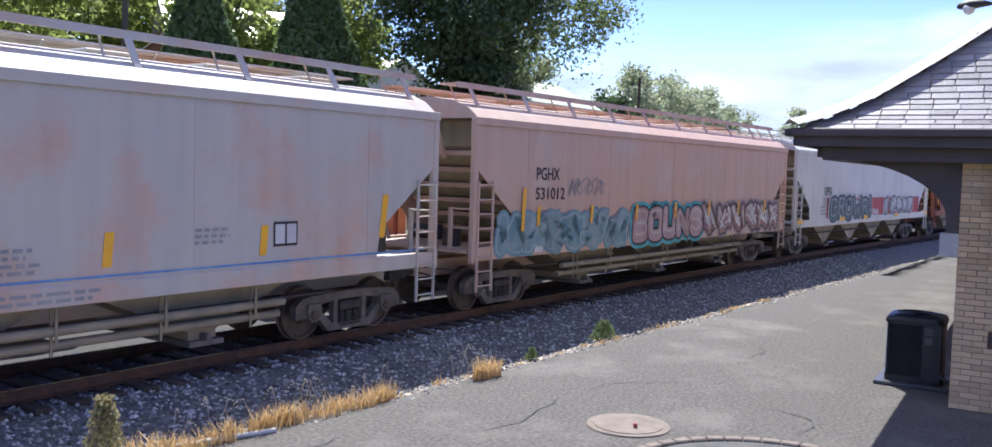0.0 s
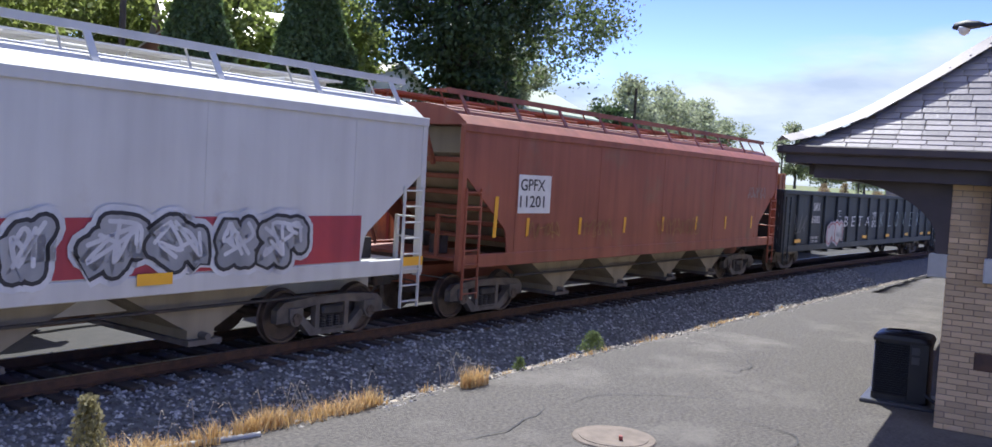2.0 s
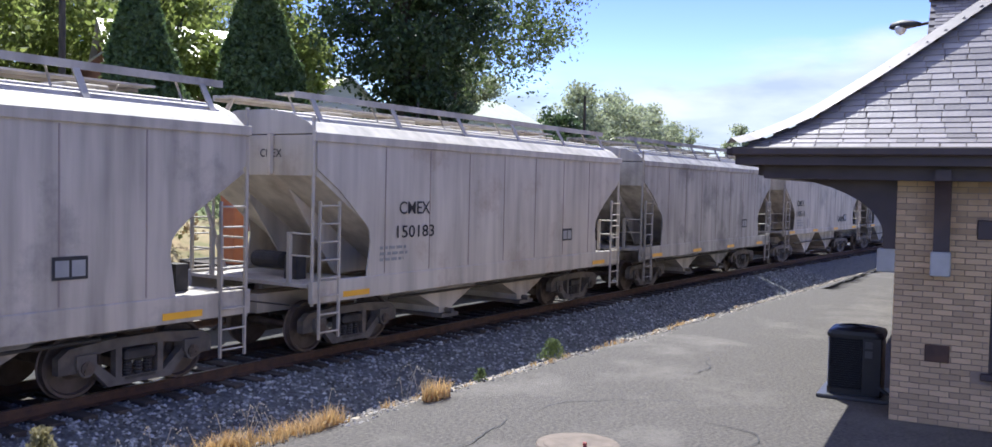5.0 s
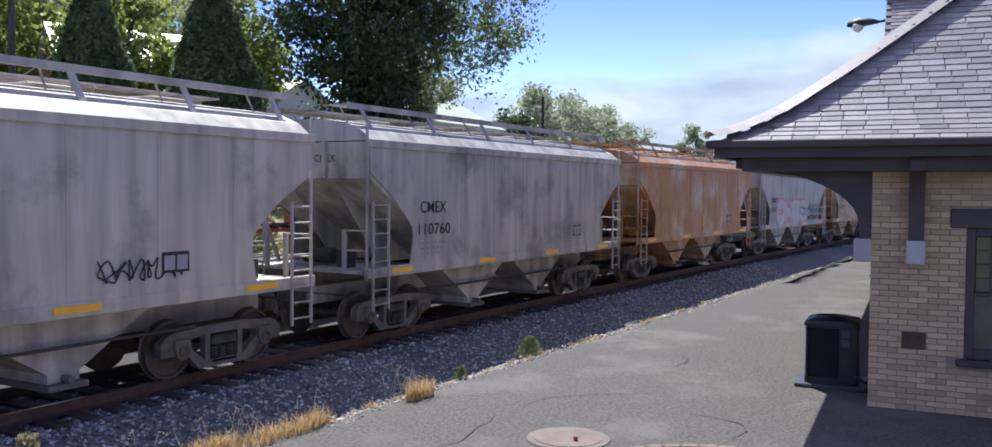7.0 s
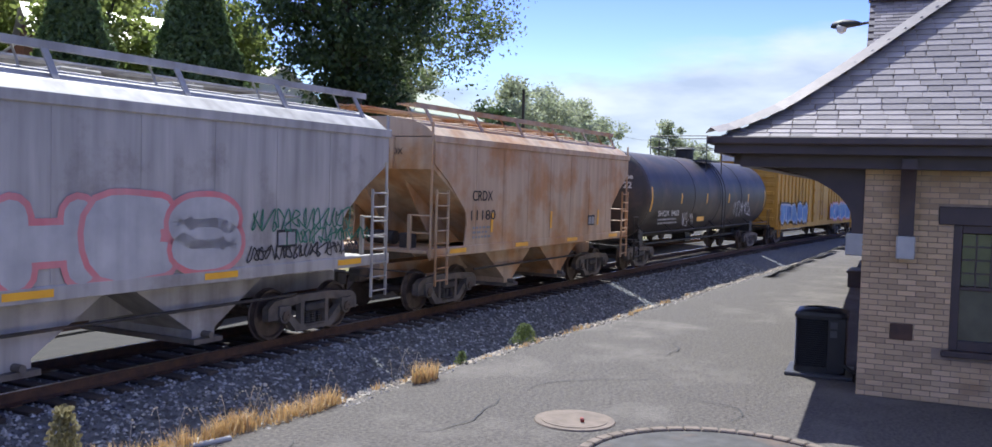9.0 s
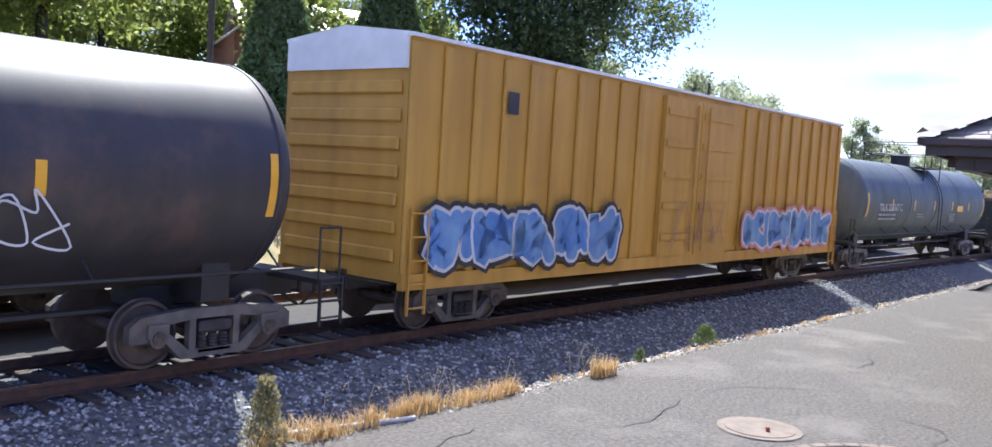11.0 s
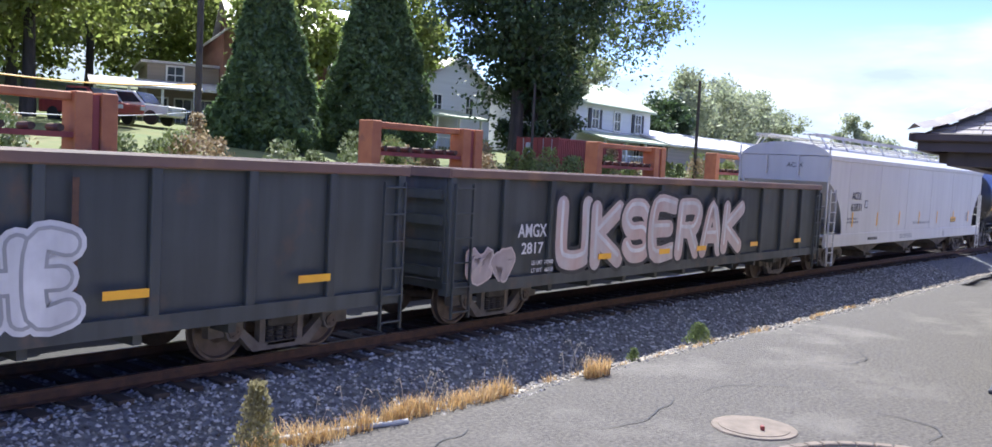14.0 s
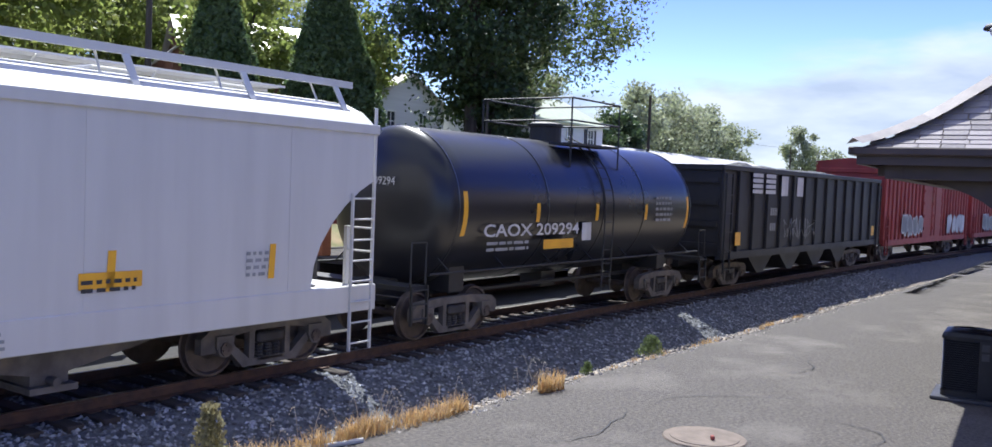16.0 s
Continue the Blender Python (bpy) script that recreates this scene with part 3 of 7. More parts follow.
def truck_meshes():
    bm = bmesh.new()
    # cast side frame, seen from the side, with its two triangular windows
    for y in (-1.09,):
        prism(bm, [(-1.28, 0.40), (-1.28, 0.62), (-1.12, 0.74), (-0.45, 0.80), (0.45, 0.80), (1.12, 0.74), (1.28, 0.62), (1.28, 0.40), (1.02, 0.40), (0.98, 0.58), (0.36, 0.66), (-0.36, 0.66), (-0.98, 0.58), (-1.02, 0.40)], y, y + 0.14)
        prism(bm, [(-0.98, 0.60), (-0.86, 0.62), (-0.40, 0.24), (0.40, 0.24), (0.86, 0.62), (0.98, 0.60), (0.52, 0.13), (-0.52, 0.13)], y, y + 0.14)
        for sx in (-1, 1):
            box(bm, *sorted((sx * 0.30, sx * 0.40)), y + 0.01, y + 0.13, 0.2, 0.7)
    bm2 = bmesh.new()
    box(bm2, -0.26, 0.26, -1.12, 1.12, 0.46, 0.62)
    bevel(bm2, 0.03)
    lathe(bm2, [(0.6, 0.32), (0.72, 0.32)], 16, "Z")
    bm3 = bmesh.new()
    for y in (-1.02,):
        for x in (-0.17, 0.0, 0.17):
            lathe(bm3, [(0.22 + k * 0.0225, 0.055 if k % 2 else 0.075) for k in range(11)], 10, "Z", Matrix.Translation((x, y, 0)))
        box(bm3, -0.26, 0.26, y - 0.07, y + 0.07, 0.19, 0.23)
    bm4 = bmesh.new()
    for y, sg in ((-0.76, -1), (0.76, 1)):
        lathe(bm4, [(y - sg * 0.08, 0.47), (y - sg * 0.055, 0.482), (y - sg * 0.04, W_R), (y + sg * 0.06, W_R - 0.004), (y + sg * 0.062, W_R - 0.045), (y + sg * 0.02, W_R - 0.07), (y + sg * 0.012, 0.2), (y + sg * 0.05, 0.14), (y + sg * 0.09, 0.12)], 32, "Y")
    lathe(bm4, [(-1.15, 0.075), (1.15, 0.075)], 14, "Y")
    for y in (-1.17, 1.13):
        lathe(bm4, [(y, 0.1), (y + 0.04, 0.1)], 8, "Y")
        for k in range(3):
            a = k * 2.094
            lathe(bm4, [(y - 0.012, 0.02), (y + 0.052, 0.02)], 6, "Y", Matrix.Translation((0.055 * math.cos(a), 0, 0.055 * math.sin(a))))
    bm5 = bmesh.new()
    box(bm5, -0.15, 0.15, -1.14, -0.9, 0.46, 0.64)
    lathe(bm5, [(-1.145, 0.13), (-0.895, 0.13)], 14, "Y", Matrix.Translation((0, 0, W_R)))
    out = {}
    for nm, b, mt in (("side_frame", bm, TRUCK_STEEL), ("bolster", bm2, STEEL_DARK), ("spring", bm3, STEEL_DARK), ("wheelset", bm4, WHEEL_STEEL), ("bearing", bm5, TRUCK_STEEL)):
        me = bpy.data.meshes.new(nm)
        b.normal_update()
        b.to_mesh(me)
        b.free()
        me.materials.append(mt)
        out[nm] = me
    return out


def add_trucks(car, at):
    if not KIT:
        KIT.update(truck_meshes())
    for x in (-at, at):
        tk = new("truck", KIT["bolster"])
        tk.parent = car
        tk.matrix_basis = pose(x, 0, 0)
        for nm in ("side_frame", "spring"):
            for rz in (0, 180):
                o = new(nm, KIT[nm])
                o.parent = tk
                o.matrix_basis = pose(0, 0, 0, 0, 0, rz)
        for dx in (-0.89, 0.89):
            for rz in (0, 180):
                o = new("bearing", KIT["bearing"])
                o.parent = tk
                o.matrix_basis = pose(dx, 0, 0, 0, 0, rz)
        for dx in (-0.89, 0.89):
            o = new("wheelset", KIT["wheelset"])
            o.parent = tk
            o.matrix_basis = pose(dx, 0, W_R)
            WHEELSETS.append((o, dx))


def add_couplers(car, half, material=STEEL_DARK, sill=True):
    for s in (-1, 1):
        bm = bmesh.new()
        box(bm, *sorted((s * (half - 0.4), s * (half + 0.32))), -0.09, 0.09, 0.76, 0.95)
        box(bm, *sorted((s * (half + 0.3), s * (half + 0.58))), -0.17, 0.14, 0.70, 1.0)
        bevel(bm, 0.025)
        bar(bm, (s * (half + 0.05), -1.4, 0.95), (s * (half + 0.3), -0.1, 0.98), 0.014)
        bar(bm, (s * (half + 0.05), 0.25, 0.8), (s * (half + 0.55), 0.2, 0.45), 0.028)
        part("coupler", bm, STEEL_DARK, car)
    if sill:
        bm = bmesh.new()
        box(bm, -half, half, -0.28, 0.28, 0.72, 1.06)
        part("centre_sill", bm, material, car)


def ladder(bm, x0, x1, y, z0, z1, rungs, r=0.016):
    for x in (x0, x1):
        beam(bm, (x, y, z0), (x, y, z1), 0.05, 0.03)
    for i in range(rungs):
        z = z0 + 0.12 + (z1 - z0 - 0.2) * i / max(1, rungs - 1)
        bar(bm, (x0, y - 0.02, z), (x1, y - 0.02, z), r)


def start_car(s0, s1, name, label, category):
    SHIFT[0] = 0.0
    car = empty(name, None, label, category, "freight cars of the train")
    TRAIN.append((car, (s0 + s1) / 2))
    return car, (s1 - s0) / 2


def side_reflectors(car, half, z, n, w=0.11, h=0.5, y=-1.61, inset=2.4, lean=0.06, flat=False):
    for i in range(n):
        x = -half + inset + (2 * half - 2 * inset) * i / max(1, n - 1)
        plate(car, "reflector", x, x + w, z, z + h, YELLOW, y, lean=lean)


def covered_hopper(s0, s1, paint, label, style="angled", bays=3, eave=4.0, sill=(1.15, 1.42), bay_paint=None, trucks_in=1.75, roof_paint=None, end_paint=None, seam_paint=None, pipes=False):
    car, h = start_car(s0, s1, "covered_hopper_car", label, "hopper car")
    bay_paint, roof_paint = bay_paint or paint, roof_paint or paint
    zb = sill[1] - 0.02
    # outline of the side sheet's end, then the line of the hopper's end sheet behind it
    if style == "angled":
        edge = [(h - 0.12, eave - 0.02), (h - 0.12, 3.0), (h - 1.5, 1.95), (h - 1.58, 1.85), (h - 1.66, zb)]
        slope = [(h - 0.5, eave - 0.02), (h - 0.5, 3.45), (h - 2.9, zb)]
    elif style == "curved":
        edge = [(h - 0.1, eave - 0.02), (h - 0.1, 3.3), (h - 0.68, 2.92), (h - 1.38, 2.32), (h - 1.47, 2.2), (h - 1.5, 2.0), (h - 1.4, zb)]
        slope = [(h - 0.12, eave - 0.02), (h - 0.12, 3.18), (h - 2.9, zb)]
    else:
        edge = [(h - 0.12, eave - 0.02), (h - 0.12, 2.95)]
        edge += [(h - 0.12 - 1.32 * math.sin(a * math.pi / 12) ** 1.1, 2.95 - (2.3 - zb) * (1 - math.cos(a * math.pi / 12)) ** 0.85 - 0.6 * a / 6) for a in range(1, 7)] + [(h - 1.34, zb)]
        slope = [(h - 0.14, eave - 0.02), (h - 0.14, 3.0), (h - 2.6, zb)]
    bm = bmesh.new()
    prism(bm, slope + [(-x, z) for x, z in reversed(slope)], -1.565, 1.565)
    part("hopper_body", bm, end_paint or bay_paint if style == "angled" else paint, car)
    for y0, y1 in ((-1.6, -1.57), (1.57, 1.6)):
        bm = bmesh.new()
        prism(bm, edge + [(-x, z) for x, z in reversed(edge)], y0, y1)
        part("side_sheet", bm, paint, car)
    # stiffening ribs across the sloped end sheets, or a gusset under a plain one
    for s in (-1, 1):
        if style == "angled":
            for k in range(6):
                z = 3.3 - k * 0.34
                x = h - 0.5 - 2.4 * (3.45 - z) / (3.45 - zb)
                bm = bmesh.new()
                box(bm, *sorted((s * (x - 0.12), s * (x + 0.2))), -1.5, 1.5, z - 0.05, z + 0.06)
                part("end_rib", bevel(bm, 0.02), end_paint or paint, car)
        else:
            for y in (-0.6, 0.6):
                bm = bmesh.new()
                prism(bm, [(s * (h - 0.4), 2.95), (s * (h - 1.6), zb), (s * (h - 2.85), zb)], y - 0.02, y + 0.02)
                part("end_gusset", bm, paint, car)
    # welded panel seams
    n = int((2 * h - 3.4) / (1.35 if style == "curved" else 2.9))
    for k in range(n + 1):
        x = -h + 1.9 + (2 * h - 3.8) * k / n
        bm = bmesh.new()
        box(bm, x - 0.012, x + 0.012, -1.606, -1.598, zb + 0.05, eave - 0.16)
        part("seam", bm, seam_paint or paint, car)
    # seams, eave rib
    bm = bmesh.new()
    for y0, y1 in ((-1.64, -1.585), (1.585, 1.64)):
        box(bm, -h + 0.02, h - 0.02, y0, y1, eave - 0.14, eave + 0.02)
    bevel(bm, 0.012)
    part("top_chord", bm, paint, car)
    bm = bmesh.new()
    prism_x(bm, [(-1.6, eave), (-1.35, eave + 0.2), (-0.95, eave + 0.36), (-0.4, eave + 0.44), (0.4, eave + 0.44), (0.95, eave + 0.36), (1.35, eave + 0.2), (1.6, eave)], -h + 0.12, h - 0.12)
    part("roof", bm, roof_paint, car, smooth=False)
    n = int(2 * h / 2.2)
    for i in range(n):
        x = -h + 1.0 + (2 * h - 2.0) * (i + 0.5) / n
        bm = bmesh.new()
        box(bm, x - 0.35, x + 0.35, -0.35, 0.35, eave + 0.43, eave + 0.52)
        part("hatch_cover", bevel(bm, 0.02), roof_paint, car)
    # running boards on brackets along both sides of the roof
    zr = eave + 0.68
    for sg in (-1, 1):
        bm = bmesh.new()
        for k in range(3):
            y = sg * (0.62 + k * 0.17)
            box(bm, -h + 0.1, h - 0.1, y - 0.055, y + 0.055, zr, zr + 0.035)
        box(bm, -h + 0.1, h - 0.1, sg * 1.04 - 0.02, sg * 1.04 + 0.02, zr - 0.06, zr + 0.05)
        part("running_board", bm, roof_paint, car)
        n = max(6, int(2 * h / 1.75))
        for i in range(n):
            x = -h + 0.5 + (2 * h - 1.0) * i / (n - 1)
            bm = bmesh.new()
            beam(bm, (x, sg * 1.33, eave + 0.17), (x, sg * 1.03, zr - 0.02), 0.11, 0.025)
            bar(bm, (x - 0.28, sg * 0.95, eave + 0.34), (x - 0.22, sg * 0.7, zr), 0.018, 5)
            part("board_bracket", bm, roof_paint, car)
    # side sills, end platforms, corner posts
    for sg in (-1, 1):
        bm = bmesh.new()
        box(bm, -h, h, sg * 1.57 - 0.055, sg * 1.57 + 0.055, *sill)
        bevel(bm, 0.012)
        part("side_sill", bm, paint, car)
    for s in (-1, 1):
        bm = bmesh.new()
        box(bm, *sorted((s * (h - 1.6), s * h)), -1.5, 1.5, sill[1] - 0.12, sill[1] - 0.06)
        part("end_platform", bm, paint, car)
        ep = end_paint or paint
        wp = 0.07 if style == "angled" else 0.028
        for y in (-1.56, 1.56):
            bm = bmesh.new()
            box(bm, *sorted((s * (h - 0.02 - 2 * wp), s * (h - 0.02))), y - wp * 0.8, y + wp * 0.8, sill[0] - 0.05, eave + (0.0 if style == "angled" else 0.3))
            part("corner_post", bevel(bm, 0.008), ep, car)
        for y in (-1.0, 1.0):
            bm = bmesh.new()
            box(bm, *sorted((s * (h - 0.1), s * (h - 0.03))), y - 0.035, y + 0.035, sill[1] - 0.1, 2.2)
            part("platform_post", bm, ep, car)
            for z in (1.8, 2.18):
                bm = bmesh.new()
                bar(bm, (s * (h - 0.08), y, z), (s * (h - 0.08), math.copysign(1.55, y), z), 0.018)
                part("grab_iron", bm, ep, car)
        for y in (-0.5, 0.62):
            bm = bmesh.new()
            beam(bm, (s * (h - 0.06), y, eave), (s * (h - (0.42 if style == "angled" else 0.07)), y, 3.2), 0.08, 0.08)
            part("end_post", bm, ep, car)
        bm = bmesh.new()
        beam(bm, (s * (h - 0.1), 1.5, eave - 0.7), (s * (h - 0.3), 0.9, sill[1]), 0.07, 0.05)
        part("end_brace", bm, ep, car)
        bm = bmesh.new()
        ladder(bm, s * (h - 0.62), s * (h - 0.14), -1.64, sill[0] - 0.62, 2.75, 8)
        part("ladder", bm, paint, car)
        bm = bmesh.new()
        ladder(bm, s * (h - 0.62), s * (h - 0.14), 1.64, sill[0] - 0.62, 2.75, 8)
        part("ladder", bm, paint, car)
        bm = bmesh.new()
        lathe(bm, [(-0.38, 0.1), (-0.36, 0.16), (0.36, 0.16), (0.38, 0.1)], 14, "Y", Matrix.Translation((s * (h - 0.75), 0.2, 1.62)))
        box(bm, s * (h - 0.6) - 0.12, s * (h - 0.6) + 0.12, -0.75, -0.45, 1.32, 1.75)
        part("brake_reservoir", bm, STEEL_DARK, car)
    # discharge bays under the body
    span = 2 * (h - 2.0 - trucks_in * 0.55)
    bw = span / bays
    for i in range(bays):
        cx = -span / 2 + bw * (i + 0.5)
        bm = bmesh.new()
        prism(bm, [(cx - bw * 0.47, sill[0] + 0.06), (cx + bw * 0.47, sill[0] + 0.06), (cx + 0.24, 0.5), (cx + 0.24, 0.36), (cx - 0.24, 0.36), (cx - 0.24, 0.5)], -1.18, 1.18)
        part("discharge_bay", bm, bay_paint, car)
        bm = bmesh.new()
        box(bm, cx - 0.3, cx + 0.3, -1.3, 1.3, 0.29, 0.37)
        lathe(bm, [(-1.36, 0.055), (1.36, 0.055)], 10, "Y", Matrix.Translation((cx, 0, 0.42)))
        part("outlet_gate", bm, TRUCK_STEEL, car)
    bm = bmesh.new()
    bar(bm, (-h + 2.4, -1.3, 0.86), (h - 2.4, -1.3, 0.86), 0.026)
    part("brake_pipe", bm, STEEL_DARK, car)
    if pipes:
        for z, y in ((0.82, -1.42), (0.62, -1.3)):
            bm = bmesh.new()
            lathe(bm, [(-h + 3.6, 0.065), (h - 3.6, 0.065)], 12, "X", Matrix.Translation((0, y, z)))
            for k in range(7):
                x = -h + 4.2 + (2 * h - 8.4) * k / 6
                box(bm, x - 0.02, x + 0.02, y - 0.075, y - 0.055, z - 0.14, sill[0])
            part("unloading_pipe", bm, BEIGE, car)
    add_couplers(car, h, paint)
    add_trucks(car, h - trucks_in)
    return car, h


def gondola(s0, s1, paint, label, top=3.03, floor=0.9, ribs=13, coal=False, rim=None):
    kind = "open_hopper_car" if coal else "gondola_car"
    car, h = start_car(s0, s1, kind, label, "hopper car" if coal else "gondola car")
    for sg in (-1, 1):
        bm = bmesh.new()
        box(bm, -h, h, sg * 1.49 - 0.03, sg * 1.49 + 0.03, floor, top)
        part("side_wall", bm, paint, car)
        n = ribs
        for i in range(n + 1):
            x = -h + 0.1 + (2 * h - 0.2) * i / n
            bm = bmesh.new()
            box(bm, x - 0.075, x + 0.075, sg * 1.56 - 0.05, sg * 1.56 + 0.05, floor, top - 0.08)
            part("side_rib", bevel(bm, 0.015), paint, car)
        bm = bmesh.new()
        box(bm, -h - 0.02, h + 0.02, sg * 1.53 - 0.1, sg * 1.53 + 0.1, top - 0.1, top + 0.06)
        bevel(bm, 0.02)
        part("top_chord", bm, rim or paint, car)
        bm = bmesh.new()
        box(bm, -h, h, sg * 1.53 - 0.09, sg * 1.53 + 0.09, floor - 0.1, floor + 0.12)
        part("side_sill", bm, paint, car)
    for s in (-1, 1):
        bm = bmesh.new()
        box(bm, *sorted((s * (h - 0.09), s * (h - 0.03))), -1.46, 1.46, floor, top)
        for z in np.linspace(floor + 0.3, top - 0.4, 4):
            box(bm, *sorted((s * (h - 0.03), s * (h + 0.06))), -1.46, 1.46, z - 0.08, z + 0.08)
        part("end_wall", bm, paint, car)
        bm = bmesh.new()
        box(bm, *sorted((s * (h - 0.15), s * (h + 0.05))), -1.62, 1.62, top - 0.1, top + 0.055)
        part("end_chord", bm, rim or paint, car)
        bm = bmesh.new()
        ladder(bm, s * (h - 0.55), s * (h - 0.1), -1.66, floor - 0.5, top - 0.2, 6)
        part("ladder", bm, paint, car)
    bm = bmesh.new()
    box(bm, -h + 0.1, h - 0.1, -1.46, 1.46, floor, floor + 0.06)
    part("floor", bm, paint, car)
    if coal:
        bm = bmesh.new()
        nx, ny = 60, 10
        g = [[bm.verts.new((-h + 0.1 + (2 * h - 0.2) * i / nx, -1.45 + 2.9 * j / ny, top - 0.15 + 0.42 * math.sin(math.pi * j / ny) * min(1, 5 * i / nx, 5 * (nx - i) / nx) * (0.8 + 0.4 * noise.noise((i * 0.22, j * 0.4, s0))) + 0.06 * noise.noise((i * 1.1, j * 1.3, 2)))) for j in range(ny + 1)] for i in range(nx + 1)]
        for i in range(nx):
            for j in range(ny):
                bm.faces.new((g[i][j], g[i + 1][j], g[i + 1][j + 1], g[i][j + 1]))
        part("coal_load", bm, COAL, car, "heaped black coal")
        for i in range(4):
            cx = (i - 1.5) * (2 * h - 5.6) / 4
            bm = bmesh.new()
            prism(bm, [(cx - 1.3, floor), (cx + 1.3, floor), (cx + 0.25, 0.38), (cx - 0.25, 0.38)], -1.2, 1.2)
            part("discharge_bay", bm, paint, car)
    else:
        for i in range(9):
            x = (i - 4) * (2 * h - 5) / 9
            bm = bmesh.new()
            box(bm, x - 0.06, x + 0.06, -1.5, 1.5, floor - 0.25, floor)
            part("cross_bearer", bm, paint, car)
    add_couplers(car, h, paint)
    add_trucks(car, h - 2.0)
    return car, h


def tank_car(s0, s1, paint, label, r=1.5, centre=2.52, band_paint=None, end_paint=None, n_reflect=6):
    car, h = start_car(s0, s1, "tank_car", label, "tank car")
    ht = h - 0.75
    prof = [(-ht, 0.05)]
    for i in range(1, 9):
        a = i / 8 * math.pi / 2
        prof.append((-ht + 0.55 * (1 - math.cos(a)), r * math.sin(a)))
    prof += [(x, r) for x in np.linspace(-ht + 0.9, ht - 0.9, 7)]
    prof += [(-x, q) for x, q in reversed(prof[:9])]
    bm = bmesh.new()
    lathe(bm, prof, 64, "X", Matrix.Translation((0, 0, centre)))
    part("tank", bm, paint, car, smooth=True)
    for x in (-ht + 0.58, ht - 0.58, -ht * 0.36, 0.35, ht * 0.42):
        bm = bmesh.new()
        lathe(bm, [(x - 0.03, r - 0.01), (x - 0.025, r + 0.012), (x + 0.025, r + 0.012), (x + 0.03, r - 0.01)], 64, "X", Matrix.Translation((0, 0, centre)))
        part("weld_band", bm, paint, car, smooth=True)
    # dome, platform, railing
    bm = bmesh.new()
    lathe(bm, [(centre + r - 0.1, 0.38), (centre + r + 0.32, 0.38), (centre + r + 0.34, 0.42), (centre + r + 0.4, 0.42), (centre + r + 0.44, 0.3)], 20, "Z", Matrix.Translation((0.1, 0, 0)))
    part("dome", bm, BLACK_PAINT, car)
    for sg in (-1, 1):
        bm = bmesh.new()
        zt = centre + r - 0.12
        box(bm, -0.75, 1.45, sg * 0.95 - 0.3, sg * 0.95 + 0.3, zt, zt + 0.05)
        for x in (-0.75, 1.45):
            bar(bm, (x, sg * 1.24, zt - 0.5), (x, sg * 1.24, zt + 1.05), 0.022)
        for z in (0.55, 1.05):
            bar(bm, (-0.75, sg * 1.24, zt + z), (1.45, sg * 1.24, zt + z), 0.022)
        part("platform", bm, BLACK_PAINT, car)
    for x in (-0.75, 1.45):
        for z in (0.55, 1.05):
            bm = bmesh.new()
            bar(bm, (x, -1.24, centre + r - 0.12 + z), (x, 1.24, centre + r - 0.12 + z), 0.02)
            part("guard_rail", bm, BLACK_PAINT, car)
    for sg in (-1, 1):
        bm = bmesh.new()
        prev = None
        pts = []
        for i in range(9):
            a = math.radians(72 - i * 9.5)
            pts.append((sg * (r + 0.14) * math.cos(a), centre + (r + 0.14) * math.sin(a)))
        pts += [(sg * (r + 0.14), centre - 0.3), (sg * (r + 0.1), 0.62)]
        for (y0, z0), (y1, z1) in zip(pts, pts[1:]):
            for x in (0.15, 0.55):
                bar(bm, (x, y0, z0), (x, y1, z1), 0.018, 5)
            steps = max(1, int(math.hypot(y1 - y0, z1 - z0) / 0.3))
            for k in range(steps):
                f = k / steps
                bar(bm, (0.15, y0 + (y1 - y0) * f, z0 + (z1 - z0) * f), (0.55, y0 + (y1 - y0) * f, z0 + (z1 - z0) * f), 0.013, 5)
        part("ladder", bm, BLACK_PAINT, car)
        bm = bmesh.new()
        bar(bm, (-h + 0.6, sg * 1.5, 1.32), (h - 0.6, sg * 1.5, 1.32), 0.025)
        for x in np.linspace(-h + 1.2, h - 1.2, 7):
            bar(bm, (x, sg * 1.5, 1.32), (x, sg * 1.12, 1.62), 0.018, 5)
        part("hand_rail", bm, BLACK_PAINT, car)
    for s in (-1, 1):
        bm = bmesh.new()
        box(bm, *sorted((s * (h - 2.7), s * h)), -0.3, 0.3, 0.74, 1.12)
        box(bm, *sorted((s * (h - 0.5), s * h)), -1.5, 1.5, 1.06, 1.14)
        part("stub_sill", bm, BLACK_PAINT, car)
        bm = bmesh.new()
        a = bmesh.ops.create_cube(bm, size=1, matrix=Matrix.Translation((s * (h - 1.95), 0, 1.3)) @ Matrix.Diagonal((0.45, 2.1, 0.85, 1)))
        part("saddle", bm, BLACK_PAINT, car)
        bm = bmesh.new()
        ladder(bm, s * (h - 0.5), s * (h - 0.08), -1.55, 0.45, 1.15, 3)
        bar(bm, (s * (h - 0.5), -1.5, 1.1), (s * (h - 0.5), -1.5, 1.9), 0.018)
        bar(bm, (s * (h - 0.1), -1.5, 1.1), (s * (h - 0.1), -1.5, 1.9), 0.018)
        bar(bm, (s * (h - 0.5), -1.5, 1.9), (s * (h - 0.1), -1.5, 1.9), 0.018)
        part("end_ladder", bm, BLACK_PAINT, car)
    bm = bmesh.new()
    bar(bm, (-h + 2.4, -0.5, 0.78), (h - 2.4, -0.5, 0.78), 0.05)
    box(bm, -0.3, 0.3, -0.3, 0.3, 0.62, 1.05)
    part("bottom_outlet", bm, BLACK_PAINT, car)
